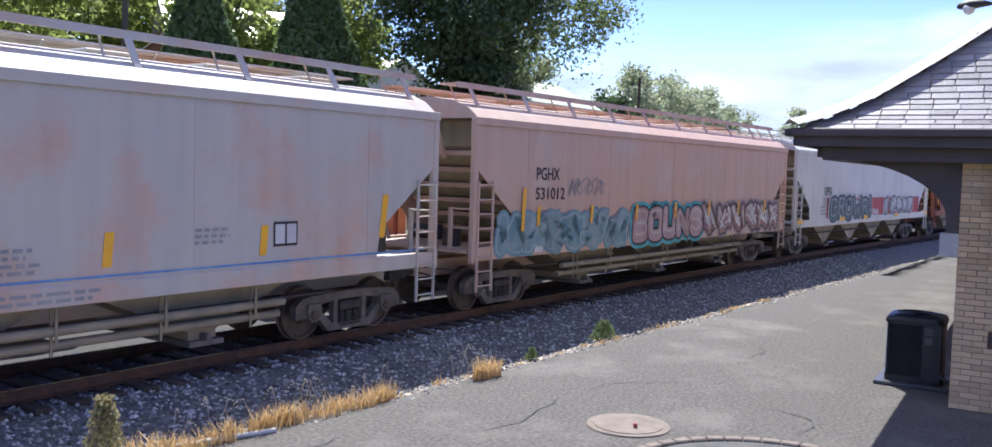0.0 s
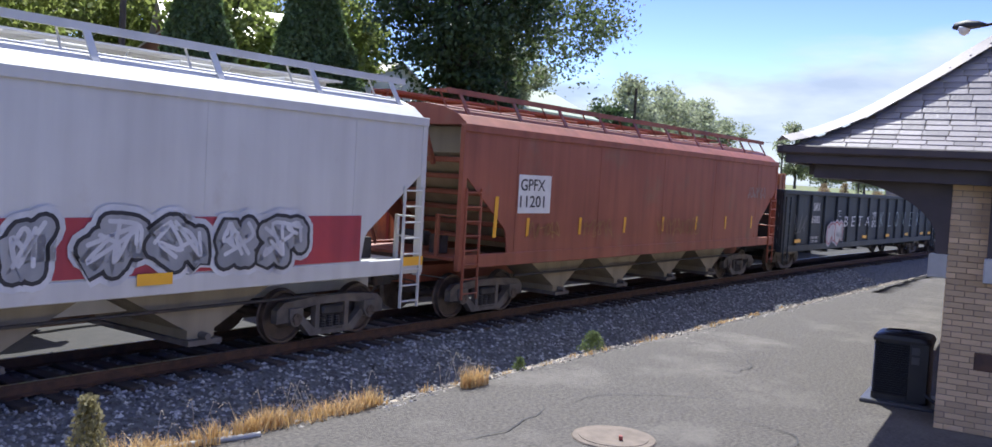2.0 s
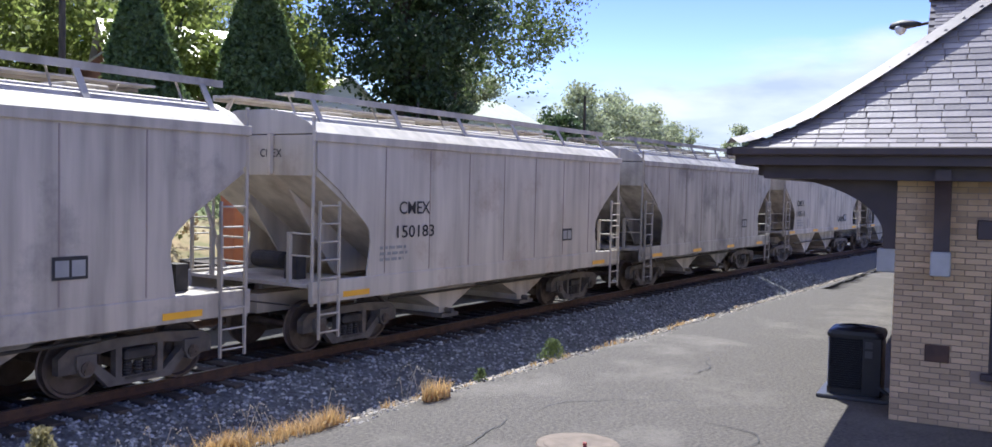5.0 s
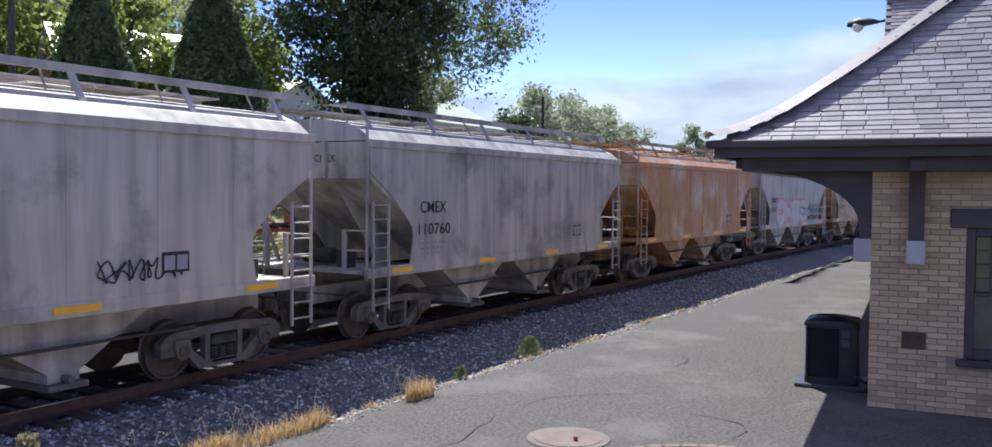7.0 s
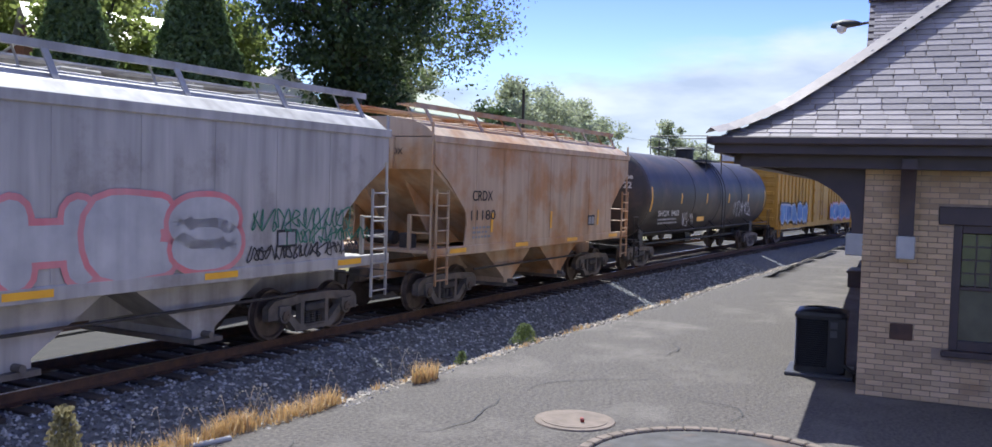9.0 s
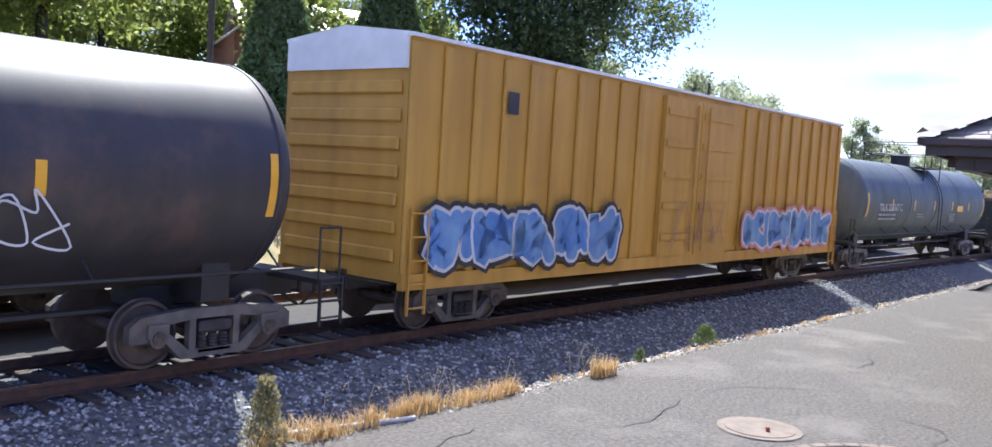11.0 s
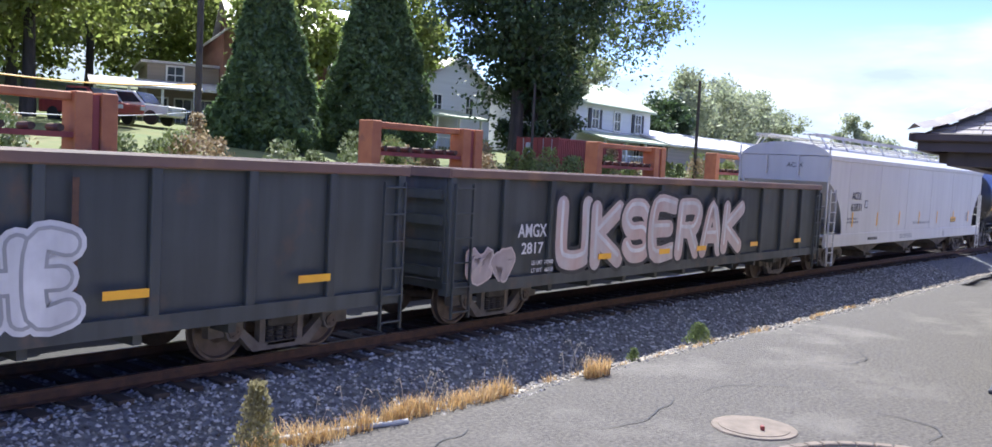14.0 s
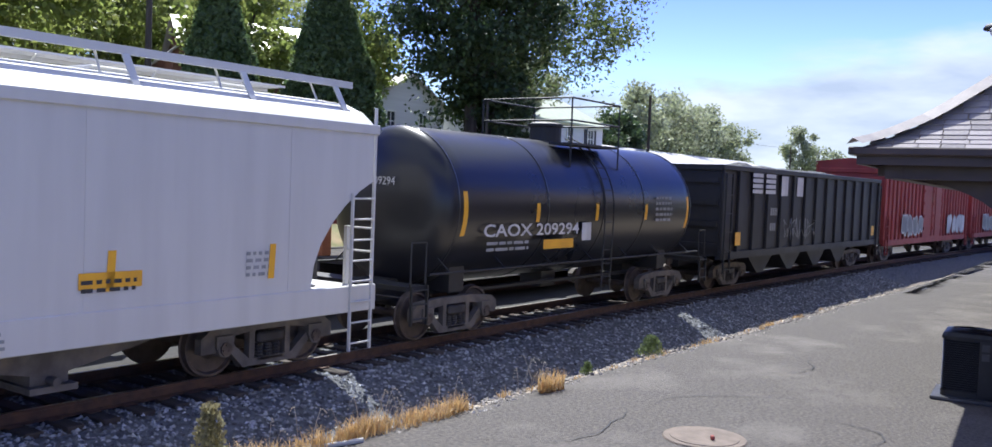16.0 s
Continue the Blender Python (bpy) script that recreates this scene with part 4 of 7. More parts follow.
    # curved yellow strips that follow the shell
    for i in range(n_reflect):
        x = -ht + 0.72 + (2 * ht - 1.5) * i / (n_reflect - 1)
        bm = bmesh.new()
        hi, prev = (0.55 if i in (0, n_reflect - 1) else 0.25), None
        for k in range(7):
            a = math.radians(180 + 2) - hi * (k / 6 - 0.55)
            y, z = (r + 0.006) * math.cos(a), centre + (r + 0.006) * math.sin(a)
            q = (bm.verts.new((x, y, z)), bm.verts.new((x + 0.13, y, z)))
            if prev:
                bm.faces.new((prev[0], prev[1], q[1], q[0]))
            prev = q
        part("reflector", bm, YELLOW, car)
    add_couplers(car, h, BLACK_PAINT, sill=False)
    add_trucks(car, h - 1.95)
    return car, h


def boxcar(s0, s1, paint, label, top=4.95, end_top=None):
    car, h = start_car(s0, s1, "boxcar", label, "boxcar")
    bm = bmesh.new()
    box(bm, -h, h, -1.52, 1.52, 0.98, top)
    part("body", bm, paint, car)
    bm = bmesh.new()
    prism_x(bm, [(-1.6, top - 0.04), (-1.6, top + 0.02), (0, top + 0.2), (1.6, top + 0.02), (1.6, top - 0.04)], -h - 0.03, h + 0.03)
    part("roof", bm, end_top or paint, car)
    for sg in (-1, 1):
        n = 26
        for i in range(n):
            x = -h + 0.1 + (2 * h - 0.2) * i / (n - 1)
            if abs(x) < 2.0 and sg < 2:
                continue
            bm = bmesh.new()
            box(bm, x - 0.1, x + 0.1, sg * 1.55 - 0.045, sg * 1.55 + 0.045, 1.1, top - 0.1)
            part("side_post", bevel(bm, 0.03), paint, car)
        for s in (-1, 1):
            bm = bmesh.new()
            box(bm, *sorted((s * 0.02, s * 1.75)), sg * 1.58 - 0.05, sg * 1.58 + 0.05, 1.12, top - 0.18)
            for z in np.linspace(1.5, top - 0.6, 5):
                box(bm, *sorted((s * 0.1, s * 1.68)), sg * 1.64 - 0.03, sg * 1.64 + 0.03, z, z + 0.14)
            bar(bm, (s * 0.3, sg * 1.69, 1.2), (s * 0.3, sg * 1.69, top - 0.3), 0.025)
            part("sliding_door", bm, paint, car)
        bm = bmesh.new()
        box(bm, -h, h, sg * 1.55 - 0.06, sg * 1.55 + 0.06, 0.86, 1.12)
        part("side_sill", bm, paint, car)
    for s in (-1, 1):
        bm = bmesh.new()
        for z in np.linspace(1.3, top - 0.5, 8):
            box(bm, *sorted((s * h, s * (h + 0.07))), -1.4, 1.4, z, z + 0.22)
        part("end_corrugation", bevel(bm, 0.03), paint, car)
        if end_top:
            bm = bmesh.new()
            box(bm, *sorted((s * h, s * (h + 0.075))), -1.5, 1.5, top - 0.55, top - 0.02)
            part("end_panel", bm, end_top, car, "pale painted top panel")
        bm = bmesh.new()
        ladder(bm, s * (h - 0.5), s * (h - 0.1), -1.64, 0.45, 2.2, 5)
        part("ladder", bm, paint, car)
    add_couplers(car, h, STEEL_DARK)
    add_trucks(car, h - 2.1)
    return car, h


def paint_mat(name, c, c2=None, rust=None, rust_at=0.6, streak=0.25, scale=0.5, rough=0.6, c3_scale=0.7):
    return mat(name, c, c2 or tuple(v * 0.82 for v in c), scale=scale, rough=rough, fine=30, bump=0.06, streak=streak, c3=rust, c3_at=rust_at, c3_scale=c3_scale)


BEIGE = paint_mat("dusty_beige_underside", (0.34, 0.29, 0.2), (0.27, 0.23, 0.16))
P_A = paint_mat("faded_grey_pink", (0.50, 0.45, 0.39), (0.45, 0.43, 0.40), (0.51, 0.35, 0.27), 0.54, 0.1, 0.3)
P_P = paint_mat("faded_salmon", (0.57, 0.37, 0.28), (0.52, 0.38, 0.30), (0.54, 0.46, 0.40), 0.60, 0.12, 0.3)
P_G2 = paint_mat("chalky_white_paint", (0.62, 0.61, 0.575), (0.56, 0.545, 0.51), (0.48, 0.44, 0.39), 0.66, 0.1)
P_G1 = paint_mat("oxide_brown", (0.34, 0.105, 0.058), (0.28, 0.088, 0.05), (0.25, 0.13, 0.08), 0.62, 0.28)
P_SM = paint_mat("blue_black_paint", (0.036, 0.046, 0.056), (0.027, 0.036, 0.045), (0.055, 0.058, 0.06), 0.66, 0.25)
P_C = paint_mat("dirty_light_grey", (0.56, 0.50, 0.43), (0.47, 0.42, 0.355), (0.28, 0.255, 0.235), 0.6, 0.4)
P_C2 = paint_mat("dirty_pale_grey", (0.60, 0.55, 0.48), (0.51, 0.46, 0.39), (0.40, 0.32, 0.25), 0.62, 0.32)
P_E = paint_mat("sooty_grey", (0.48, 0.45, 0.41), (0.40, 0.375, 0.345), (0.20, 0.19, 0.18), 0.58, 0.45)
P_O = paint_mat("rusted_grey", (0.46, 0.24, 0.10), (0.40, 0.19, 0.07), (0.50, 0.44, 0.37), 0.55, 0.3)
P_H = paint_mat("dull_grey", (0.47, 0.45, 0.43), (0.40, 0.385, 0.365), (0.28, 0.25, 0.23), 0.61, 0.38)
P_TN = paint_mat("dusty_tan", (0.54, 0.42, 0.30), (0.50, 0.36, 0.24), (0.46, 0.24, 0.10), 0.52, 0.3)
P_SH = paint_mat("brown_black_tank", (0.046, 0.041, 0.043), (0.034, 0.032, 0.035), (0.10, 0.068, 0.056), 0.56, 0.2, rough=0.55)
P_Y = paint_mat("boxcar_yellow", (0.58, 0.32, 0.05), (0.52, 0.28, 0.045), (0.42, 0.24, 0.07), 0.68, 0.2)
P_T = paint_mat("slate_blue_tank", (0.105, 0.128, 0.132), (0.085, 0.105, 0.11), (0.13, 0.125, 0.115), 0.66, 0.3, rough=0.6)
P_AM = paint_mat("sooty_black_paint", (0.064, 0.073, 0.072), (0.046, 0.053, 0.053), (0.13, 0.08, 0.05), 0.64, 0.35)
P_RIM = paint_mat("rusty_rim", (0.17, 0.10, 0.075), (0.12, 0.08, 0.065), (0.24, 0.14, 0.08), 0.6, 0.1)
P_AC = paint_mat("clean_light_grey", (0.62, 0.61, 0.58), (0.58, 0.57, 0.545), None, streak=0.08, scale=0.3)
P_CA = paint_mat("gloss_black_tank", (0.014, 0.015, 0.018), (0.02, 0.02, 0.024), None, streak=0.05, rough=0.3)
P_NS = paint_mat("matt_black_paint", (0.028, 0.028, 0.03), (0.022, 0.022, 0.024), (0.05, 0.045, 0.042), 0.66, 0.25)
P_R = paint_mat("boxcar_red", (0.33, 0.05, 0.045), (0.28, 0.045, 0.04), (0.25, 0.07, 0.05), 0.66, 0.2)


def spray(name, c, c2=None):
    return mat("spray_" + name, c, c2, scale=2.2, rough=0.6, fine=25, bump=0.05, streak=0.2)


SP_TEAL = spray("teal", (0.12, 0.25, 0.29), (0.28, 0.36, 0.38))
SP_CYAN = spray("cyan", (0.08, 0.42, 0.5))
SP_PLUM = spray("plum", (0.27, 0.13, 0.13), (0.33, 0.2, 0.18))
SP_WHITE = spray("white", (0.66, 0.66, 0.66), (0.52, 0.52, 0.53))
SP_RED = spray("red", (0.42, 0.05, 0.06), (0.35, 0.05, 0.07))
SP_SLATE = spray("slate", (0.075, 0.115, 0.145), (0.1, 0.14, 0.17))
SP_GREY = spray("grey", (0.24, 0.25, 0.26), (0.34, 0.34, 0.34))
SP_PINK = spray("pink", (0.66, 0.2, 0.22), (0.6, 0.27, 0.28))
SP_FLESH = spray("flesh", (0.5, 0.37, 0.33), (0.52, 0.47, 0.45))
SP_BLUE = spray("blue", (0.08, 0.2, 0.5), (0.2, 0.35, 0.55))
SP_GREEN = spray("green", (0.05, 0.22, 0.14))
SP_DARK = spray("dark", (0.035, 0.035, 0.04))
SP_PATCH = spray("worn_patch", (0.10, 0.092, 0.088), (0.055, 0.052, 0.05))
SP_DIM = spray("dim_white", (0.2, 0.2, 0.21), (0.13, 0.13, 0.135))
SP_OCHRE = spray("ochre", (0.4, 0.2, 0.07))


def build_train():
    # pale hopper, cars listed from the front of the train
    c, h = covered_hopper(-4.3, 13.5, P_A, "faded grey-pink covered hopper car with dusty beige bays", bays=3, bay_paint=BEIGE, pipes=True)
    for x in (2.4, 5.8, 8.35, 11.0, 13.55):
        plate(c, "reflector", -h + x, -h + x + 0.13, 1.6, 2.05, YELLOW, lean=0.08)
    plate(c, "reflector", h - 1.62, h - 1.48, 1.75, 2.5, YELLOW, lean=0.12)
    plate(c, "blue_line", -h + 0.3, h - 0.4, 1.47, 1.5, SP_BLUE, label="faded blue line")
    plate(c, "data_panel", 4.92, 5.4, 1.72, 2.1, BLACK_PAINT)
    plate(c, "data_panel_field", 4.95, 5.14, 1.76, 2.06, SP_WHITE, -1.615)
    plate(c, "data_panel_field", 5.18, 5.37, 1.76, 2.06, SP_WHITE, -1.615)
    bars(c, -0.9, 1.85, 0.9, 3, 0.09, SP_GREY)
    bars(c, 0.5, 1.85, 0.8, 4, 0.09, SP_GREY)
    bars(c, 0.7, 1.3, 1.4, 2, 0.09, SP_GREY, -1.63)
    bars(c, 3.5, 2.0, 0.6, 3, 0.09, SP_GREY)
    plate(c, "lube_stencil", -1.3, 0.1, 1.2, 1.36, SP_WHITE, -1.63)

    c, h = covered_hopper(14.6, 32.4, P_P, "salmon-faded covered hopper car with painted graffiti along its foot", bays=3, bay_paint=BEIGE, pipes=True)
    put(c, h, "PGHX", 2.21, 3.12, 2.79, 3.06, BLACK_PAINT, fat=0.008, name="reporting_mark")
    put(c, h, "531012", 2.19, 3.34, 2.36, 2.62, BLACK_PAINT, fat=0.008, name="reporting_mark")
    scrawl(c, h, 3.45, 5.1, 2.45, 2.85, SP_GREY)
    plate(c, "overspray", -h + 1.2, -h + 6.2, 1.43, 1.95, SP_HAZE)
    sprayed(c, h, "?????", 0.85, 6.3, 1.2, 2.1, SP_TEAL, SP_TEAL2, SP_TEAL3, shear=0.25, y=-1.632)
    sprayed(c, h, "BOUNS", 6.6, 10.75, 1.16, 2.2, SP_MAUVE, SP_DARK, SP_CYAN, y=-1.632, heavy=1.2, shine=SP_FLESH)
    sprayed(c, h, "??????", 10.8, 17.2, 1.2, 2.2, SP_PLUM, SP_DARK, SP_PLUM2, shine=SP_WHITE, y=-1.632, shear=-0.2)
    side_reflectors(c, h, 1.8, 7, y=-1.655, inset=2.2, h=0.42)
    plate(c, "reflector", -h + 1.62, -h + 1.73, 1.7, 2.62, YELLOW, -1.656, lean=0.05)
    plate(c, "stencil", -h + 2.2, -h + 2.5, 1.22, 1.34, SP_WHITE, -1.63)

    c, h = covered_hopper(33.4, 52.3, P_G2, "chalky white covered hopper car with red band and graffiti", bays=4, bay_paint=BEIGE)
    plate(c, "red_band", -h + 3.45, -h + 17.2, 1.44, 2.22, SP_RED, label="red painted band")
    put(c, h, "GPFX", 3.1, 3.97, 2.34, 2.66, SP_DARK, fat=0.006, name="reporting_mark")
    put(c, h, "11202", 3.05, 4.0, 1.95, 2.25, SP_DARK, fat=0.006, name="reporting_mark")
    bars(c, -h + 2.7, 1.85, 0.7, 3, 0.13, SP_GREY)
    sprayed(c, h, "GROWRI", 3.75, 9.15, 1.28, 2.35, SP_SLATE, SP_DARK, SP_WHITE, y=-1.632, heavy=1.1, shine=SP_GREY)
    put(c, h, "EMJ", 9.3, 10.2, 1.33, 1.72, SP_WHITE, -1.64, 0.02)
    sprayed(c, h, "?????", 11.1, 15.9, 1.4, 2.3, SP_GREY, SP_DARK, SP_WHITE, y=-1.632, heavy=1.15, shine=SP_WHITE)
    for x in (-h + 0.25, -h + 5.0, -h + 8.1, h - 6.0, h - 0.6):
        plate(c, "reflector", x, x + 0.55, 1.3, 1.46, YELLOW, -1.655)

    c, h = covered_hopper(53.4, 71.1, P_G1, "oxide-brown covered hopper car with a white number patch", bays=4, bay_paint=BEIGE)
    plate(c, "number_patch", -h + 1.95, -h + 3.2, 2.25, 3.08, WHITE_PAINT)
    put(c, h, "GPFX", 2.02, 2.95, 2.74, 2.99, BLACK_PAINT, -1.62, 0.01, "reporting_mark")
    put(c, h, "11201", 2.02, 2.95, 2.38, 2.63, BLACK_PAINT, -1.62, 0.01, "reporting_mark")
    side_reflectors(c, h, 1.75, 7, inset=2.3, h=0.4)
    plate(c, "reflector", -h + 1.1, -h + 1.22, 1.75, 2.6, YELLOW, lean=0.05)
    scrawl(c, h, 2.35, 3.7, 1.72, 2.05, SP_OCHRE)
    scrawl(c, h, 4.7, 6.1, 1.7, 2.1, SP_OCHRE)
    scrawl(c, h, 8.55, 11.4, 1.65, 2.1, SP_OCHRE)
    scrawl(c, h, 15.0, 16.6, 2.75, 3.1, SP_DIMDARK)

    c, h = gondola(72.0, 94.5, P_SM, "blue-black steel gondola car with white sprayed letters", ribs=15, top=3.03, floor=0.92)
    put(c, h, "SMIX", 3.12, 3.85, 2.34, 2.64, SP_WHITE, -1.62, 0.02, "reporting_mark")
    put(c, h, "660682", 2.98, 3.88, 1.86, 2.14, SP_WHITE, -1.62, 0.02, "reporting_mark")
    put(c, h, "LD LMT  209000", 2.95, 3.8, 1.25, 1.34, SP_WHITE, -1.62, 0.02, "load_limit")
    put(c, h, "LT  WT   77000", 2.95, 3.8, 1.1, 1.19, SP_WHITE, -1.62, 0.02, "light_weight")
    scrawl(c, h, 1.2, 2.4, 1.5, 2.2, SP_DIM)
    sprayed(c, h, "??", 4.9, 6.7, 0.95, 1.98, SP_WHITE, SP_RED, SP_LILAC, y=-1.625)
    for ch, x, w in (("B", 6.9, 0.5), ("E", 7.85, 0.55), ("T", 8.8, 0.6), ("A", 9.85, 0.6)):
        put(c, h, ch, x, x + w, 1.68, 2.12, SP_WHITE, -1.62, -0.005, "sprayed_letter", 0.1)
    put(c, h, "YPY", 10.85, 11.5, 1.98, 2.3, SP_WHITE, -1.62, 0.01, "sprayed_letter")
    put(c, h, "SFO.", 10.85, 11.55, 1.62, 1.92, SP_WHITE, -1.62, 0.01, "sprayed_letter")
    for ch, x in (("K", 12.05), ("L", 13.4), ("O", 14.6), ("V", 15.9), ("E", 17.2), ("K", 18.6)):
        put(c, h, ch, x, x + 0.6, 1.6, 2.35, SP_TEAL2, -1.62, -0.022, "sprayed_letter", 0.15)
    plate(c, "plate_c", -h + 6.17, -h + 6.42, 2.1, 2.36, SP_WHITE, -1.615)
    plate(c, "plate_c_field", -h + 6.2, -h + 6.39, 2.13, 2.33, P_SM, -1.62)
    for x in (1.3, 9.6, 13.2, 16.6, 19.6, 21.2):
        plate(c, "reflector", -h + x, -h + x + 0.6, 1.14, 1.27, YELLOW, -1.62)

    def cmex(s0, s1, paint, label, mark=None, num=None, panel=True, refl=4, deep=False, tx=1.72):
        car, hh = covered_hopper(s0, s1, paint, label, style="curved", bays=2, eave=3.9, bay_paint=paint, trucks_in=1.6, sill=(1.0, 1.38) if deep else (1.28, 1.48), seam_paint=SP_DIMDARK if deep else None)
        if mark:
            put(car, hh, mark, tx, tx + 0.95, 2.5, 2.74, SP_DARK, fat=0.006, name="reporting_mark")
            put(car, hh, num, tx - 0.06, tx + 1.1, 2.05, 2.28, SP_DARK, fat=0.006, name="reporting_mark")
            bars(car, -hh + 1.75, 1.85, 0.9, 3, 0.11, SP_GREY)
            lettering(car, mark, 0, 0, 0.2, SP_DARK, name="end_mark").matrix_basis = pose(-hh + 0.1, -0.2, 3.5, 90, 0, -90)
        if panel:
            plate(car, "data_panel", hh - 3.3, hh - 2.8, 1.75, 2.05, SP_DARK)
            plate(car, "data_panel_field", hh - 3.26, hh - 3.07, 1.79, 2.0, SP_GREY, -1.615)
            plate(car, "data_panel_field", hh - 3.03, hh - 2.84, 1.79, 2.0, SP_GREY, -1.615)
        for i in range(refl):
            x = -hh + 0.75 + (2 * hh - 2.4) * i / max(1, refl - 1)
            plate(car, "reflector", x, x + 0.7, *((1.06, 1.16) if deep else (1.34, 1.44)), YELLOW, -1.632)
        return car, hh

    cmex(96.0, 107.6, P_C, "dirty light-grey covered hopper car with curved ends", "CMEX", "130172", deep=True, tx=2.34)
    cmex(109.0, 121.0, P_C2, "pale-grey covered hopper car with curved ends", "CMEX", "150183", refl=2, deep=True, tx=2.3)
    cmex(122.5, 134.4, P_E, "sooty grey covered hopper car", None, deep=True)
    c, h = cmex(136.2, 148.7, P_C, "streaked light-grey covered hopper car with a black tag", "CMEX", "110213")
    scrawl(c, h, 8.1, 9.6, 1.7, 1.98, SP_DARK)
    c, h = cmex(150.2, 162.4, P_E, "grey covered hopper car with dark sooty upper side", "CMEX", "110760")
    scrawl(c, h, 7.2, 9.8, 1.6, 2.2, SP_GREY)
    c, h = cmex(163.9, 176.3, P_O, "rust-stained covered hopper car, orange over grey", None)
    side_reflectors(c, h, 1.7, 3, inset=3.2, h=0.4)
    c, h = cmex(177.8, 190.0, P_H, "dull grey covered hopper car with pink bubble graffiti", "CMEX", "140170")
    sprayed(c, h, "CHES", 2.6, 7.95, 1.4, 2.75, SP_H_FILL, SP_PINK, None, heavy=1.25)
    scrawl(c, h, 8.3, 10.9, 2.05, 2.4, SP_GREEN)
    scrawl(c, h, 9.0, 11.5, 1.8, 2.05, SP_GREEN)
    scrawl(c, h, 8.2, 11.2, 1.56, 1.8, SP_DARK)
    c, h = cmex(191.6, 203.4, P_TN, "dusty tan covered hopper car with rust streaks", "CRDX", "11180")
    side_reflectors(c, h, 1.75, 3, inset=2.6, h=0.45)

    c, h = tank_car(204.3, 223.2, P_SH, "brown-black tank car with white stencils and a white tag", r=1.6, centre=2.6)
    rt = -1.575
    put(c, h, "SHQX  8422", 2.13, 4.37, 1.86, 2.09, SP_WHITE, -1.61, 0.012, "reporting_mark", 0.15)
    bars(c, -h + 2.1, 1.74, 2.1, 2, 0.13, SP_GREY, -1.61)
    scrawl(c, h, 4.7, 6.2, 1.5, 1.98, SP_WHITE, y=-1.6)
    scrawl(c, h, 11.8, 14.6, 1.75, 2.4, SP_WHITE, y=-1.61)
    plate(c, "orange_panel", -h + 6.55, -h + 7.45, 1.62, 1.8, YELLOW, -1.61)
    lettering(c, "I Neflone", 0, 0, 0.24, SP_WHITE, name="sprayed_tag", fat=0.012).matrix_basis = pose(-h + 0.70, -0.2, 3.2, 90, 0, -76)
    lettering(c, "22", 0, 0, 0.3, SP_WHITE, name="sprayed_tag", fat=0.01).matrix_basis = pose(-h + 0.77, -0.8, 2.88, 90, 0, -76)
    lettering(c, "SHQX 8422", 0, 0, 0.2, SP_WHITE, name="end_mark", fat=0.006).matrix_basis = pose(-h + 0.735, 0.75, 2.85, 90, 0, -90)

    c, h = boxcar(224.4, 244.1, P_Y, "yellow ribbed boxcar with blue and white graffiti", top=4.98, end_top=WHITE_PAINT)
    sprayed(c, h, "?????", 0.4, 6.4, 1.1, 2.3, SP_BLUE, SP_WHITE, SP_DARK, y=-1.66)
    sprayed(c, h, "????", 12.6, 19.0, 1.1, 2.3, SP_BLUE, SP_WHITE, SP_PINK, y=-1.66)
    scrawl(c, h, 8.6, 11.4, 1.4, 2.4, SP_PLUM, y=-1.7)
    plate(c, "plaque", -h + 2.4, -h + 2.7, 3.9, 4.3, SP_DARK, -1.64)

    c, h = tank_car(245.7, 264.3, P_T, "slate-blue tank car with white stencils and yellow strips", r=1.56, centre=2.5, n_reflect=7)
    put(c, h, "TILX 253317", 2.69, 4.8, 2.2, 2.46, SP_WHITE, -1.575, 0.015, "reporting_mark")
    bars(c, -h + 2.6, 2.02, 2.1, 2, 0.15, SP_GREY, -1.575)
    plate(c, "plate_c", -h + 4.95, -h + 5.21, 2.2, 2.46, SP_WHITE, -1.572)
    plate(c, "plate_c_field", -h + 4.98, -h + 5.18, 2.23, 2.43, P_T, -1.577)
    bars(c, -h + 7.0, 2.05, 0.9, 2, 0.1, SP_GREY, rt)
    bars(c, 2.2, 2.05, 0.9, 4, 0.1, SP_GREY, rt)
    plate(c, "orange_panel", h - 5.95, h - 5.05, 2.2, 2.45, YELLOW, rt)

    c, h = gondola(265.5, 283.0, P_AM, "sooty black gondola car with rusty rim and sprayed patches", ribs=12, top=2.83, floor=0.8, rim=P_RIM)
    put(c, h, "AMGX", 2.3, 3.25, 1.85, 2.15, SP_WHITE, -1.62, 0.02, "reporting_mark")
    put(c, h, "2845", 2.36, 3.15, 1.4, 1.7, SP_WHITE, -1.62, 0.02, "reporting_mark")
    put(c, h, "LD LMT  220500", 2.3, 3.1, 1.2, 1.28, SP_WHITE, -1.62, 0.02, "load_limit")
    put(c, h, "LT WT   65500", 2.3, 3.1, 1.05, 1.13, SP_WHITE, -1.62, 0.02, "light_weight")
    sprayed(c, h, "CPR", 3.52, 5.96, 0.85, 1.75, SP_WORN, SP_PATCH, None, y=-1.62, heavy=1.2)
    scrawl(c, h, 7.36, 8.06, 1.4, 1.6, SP_GREY, y=-1.62)
    sprayed(c, h, "SHE", 10.43, 12.05, 0.92, 2.0, SP_WHITE, SP_GREY, SP_WHITE, y=-1.62, heavy=1.35)
    for x in (3.53, 6.35, 8.53, 12.37, 15.30):
        plate(c, "reflector", -h + x, -h + x + 0.6, 1.16, 1.27, YELLOW, -1.645)
    for x in (6.3, 10.9, 12.0):
        plate(c, "rust_streak", -h + x, -h + x + 0.08, 1.3, 2.6, RAIL_SIDE, -1.615)

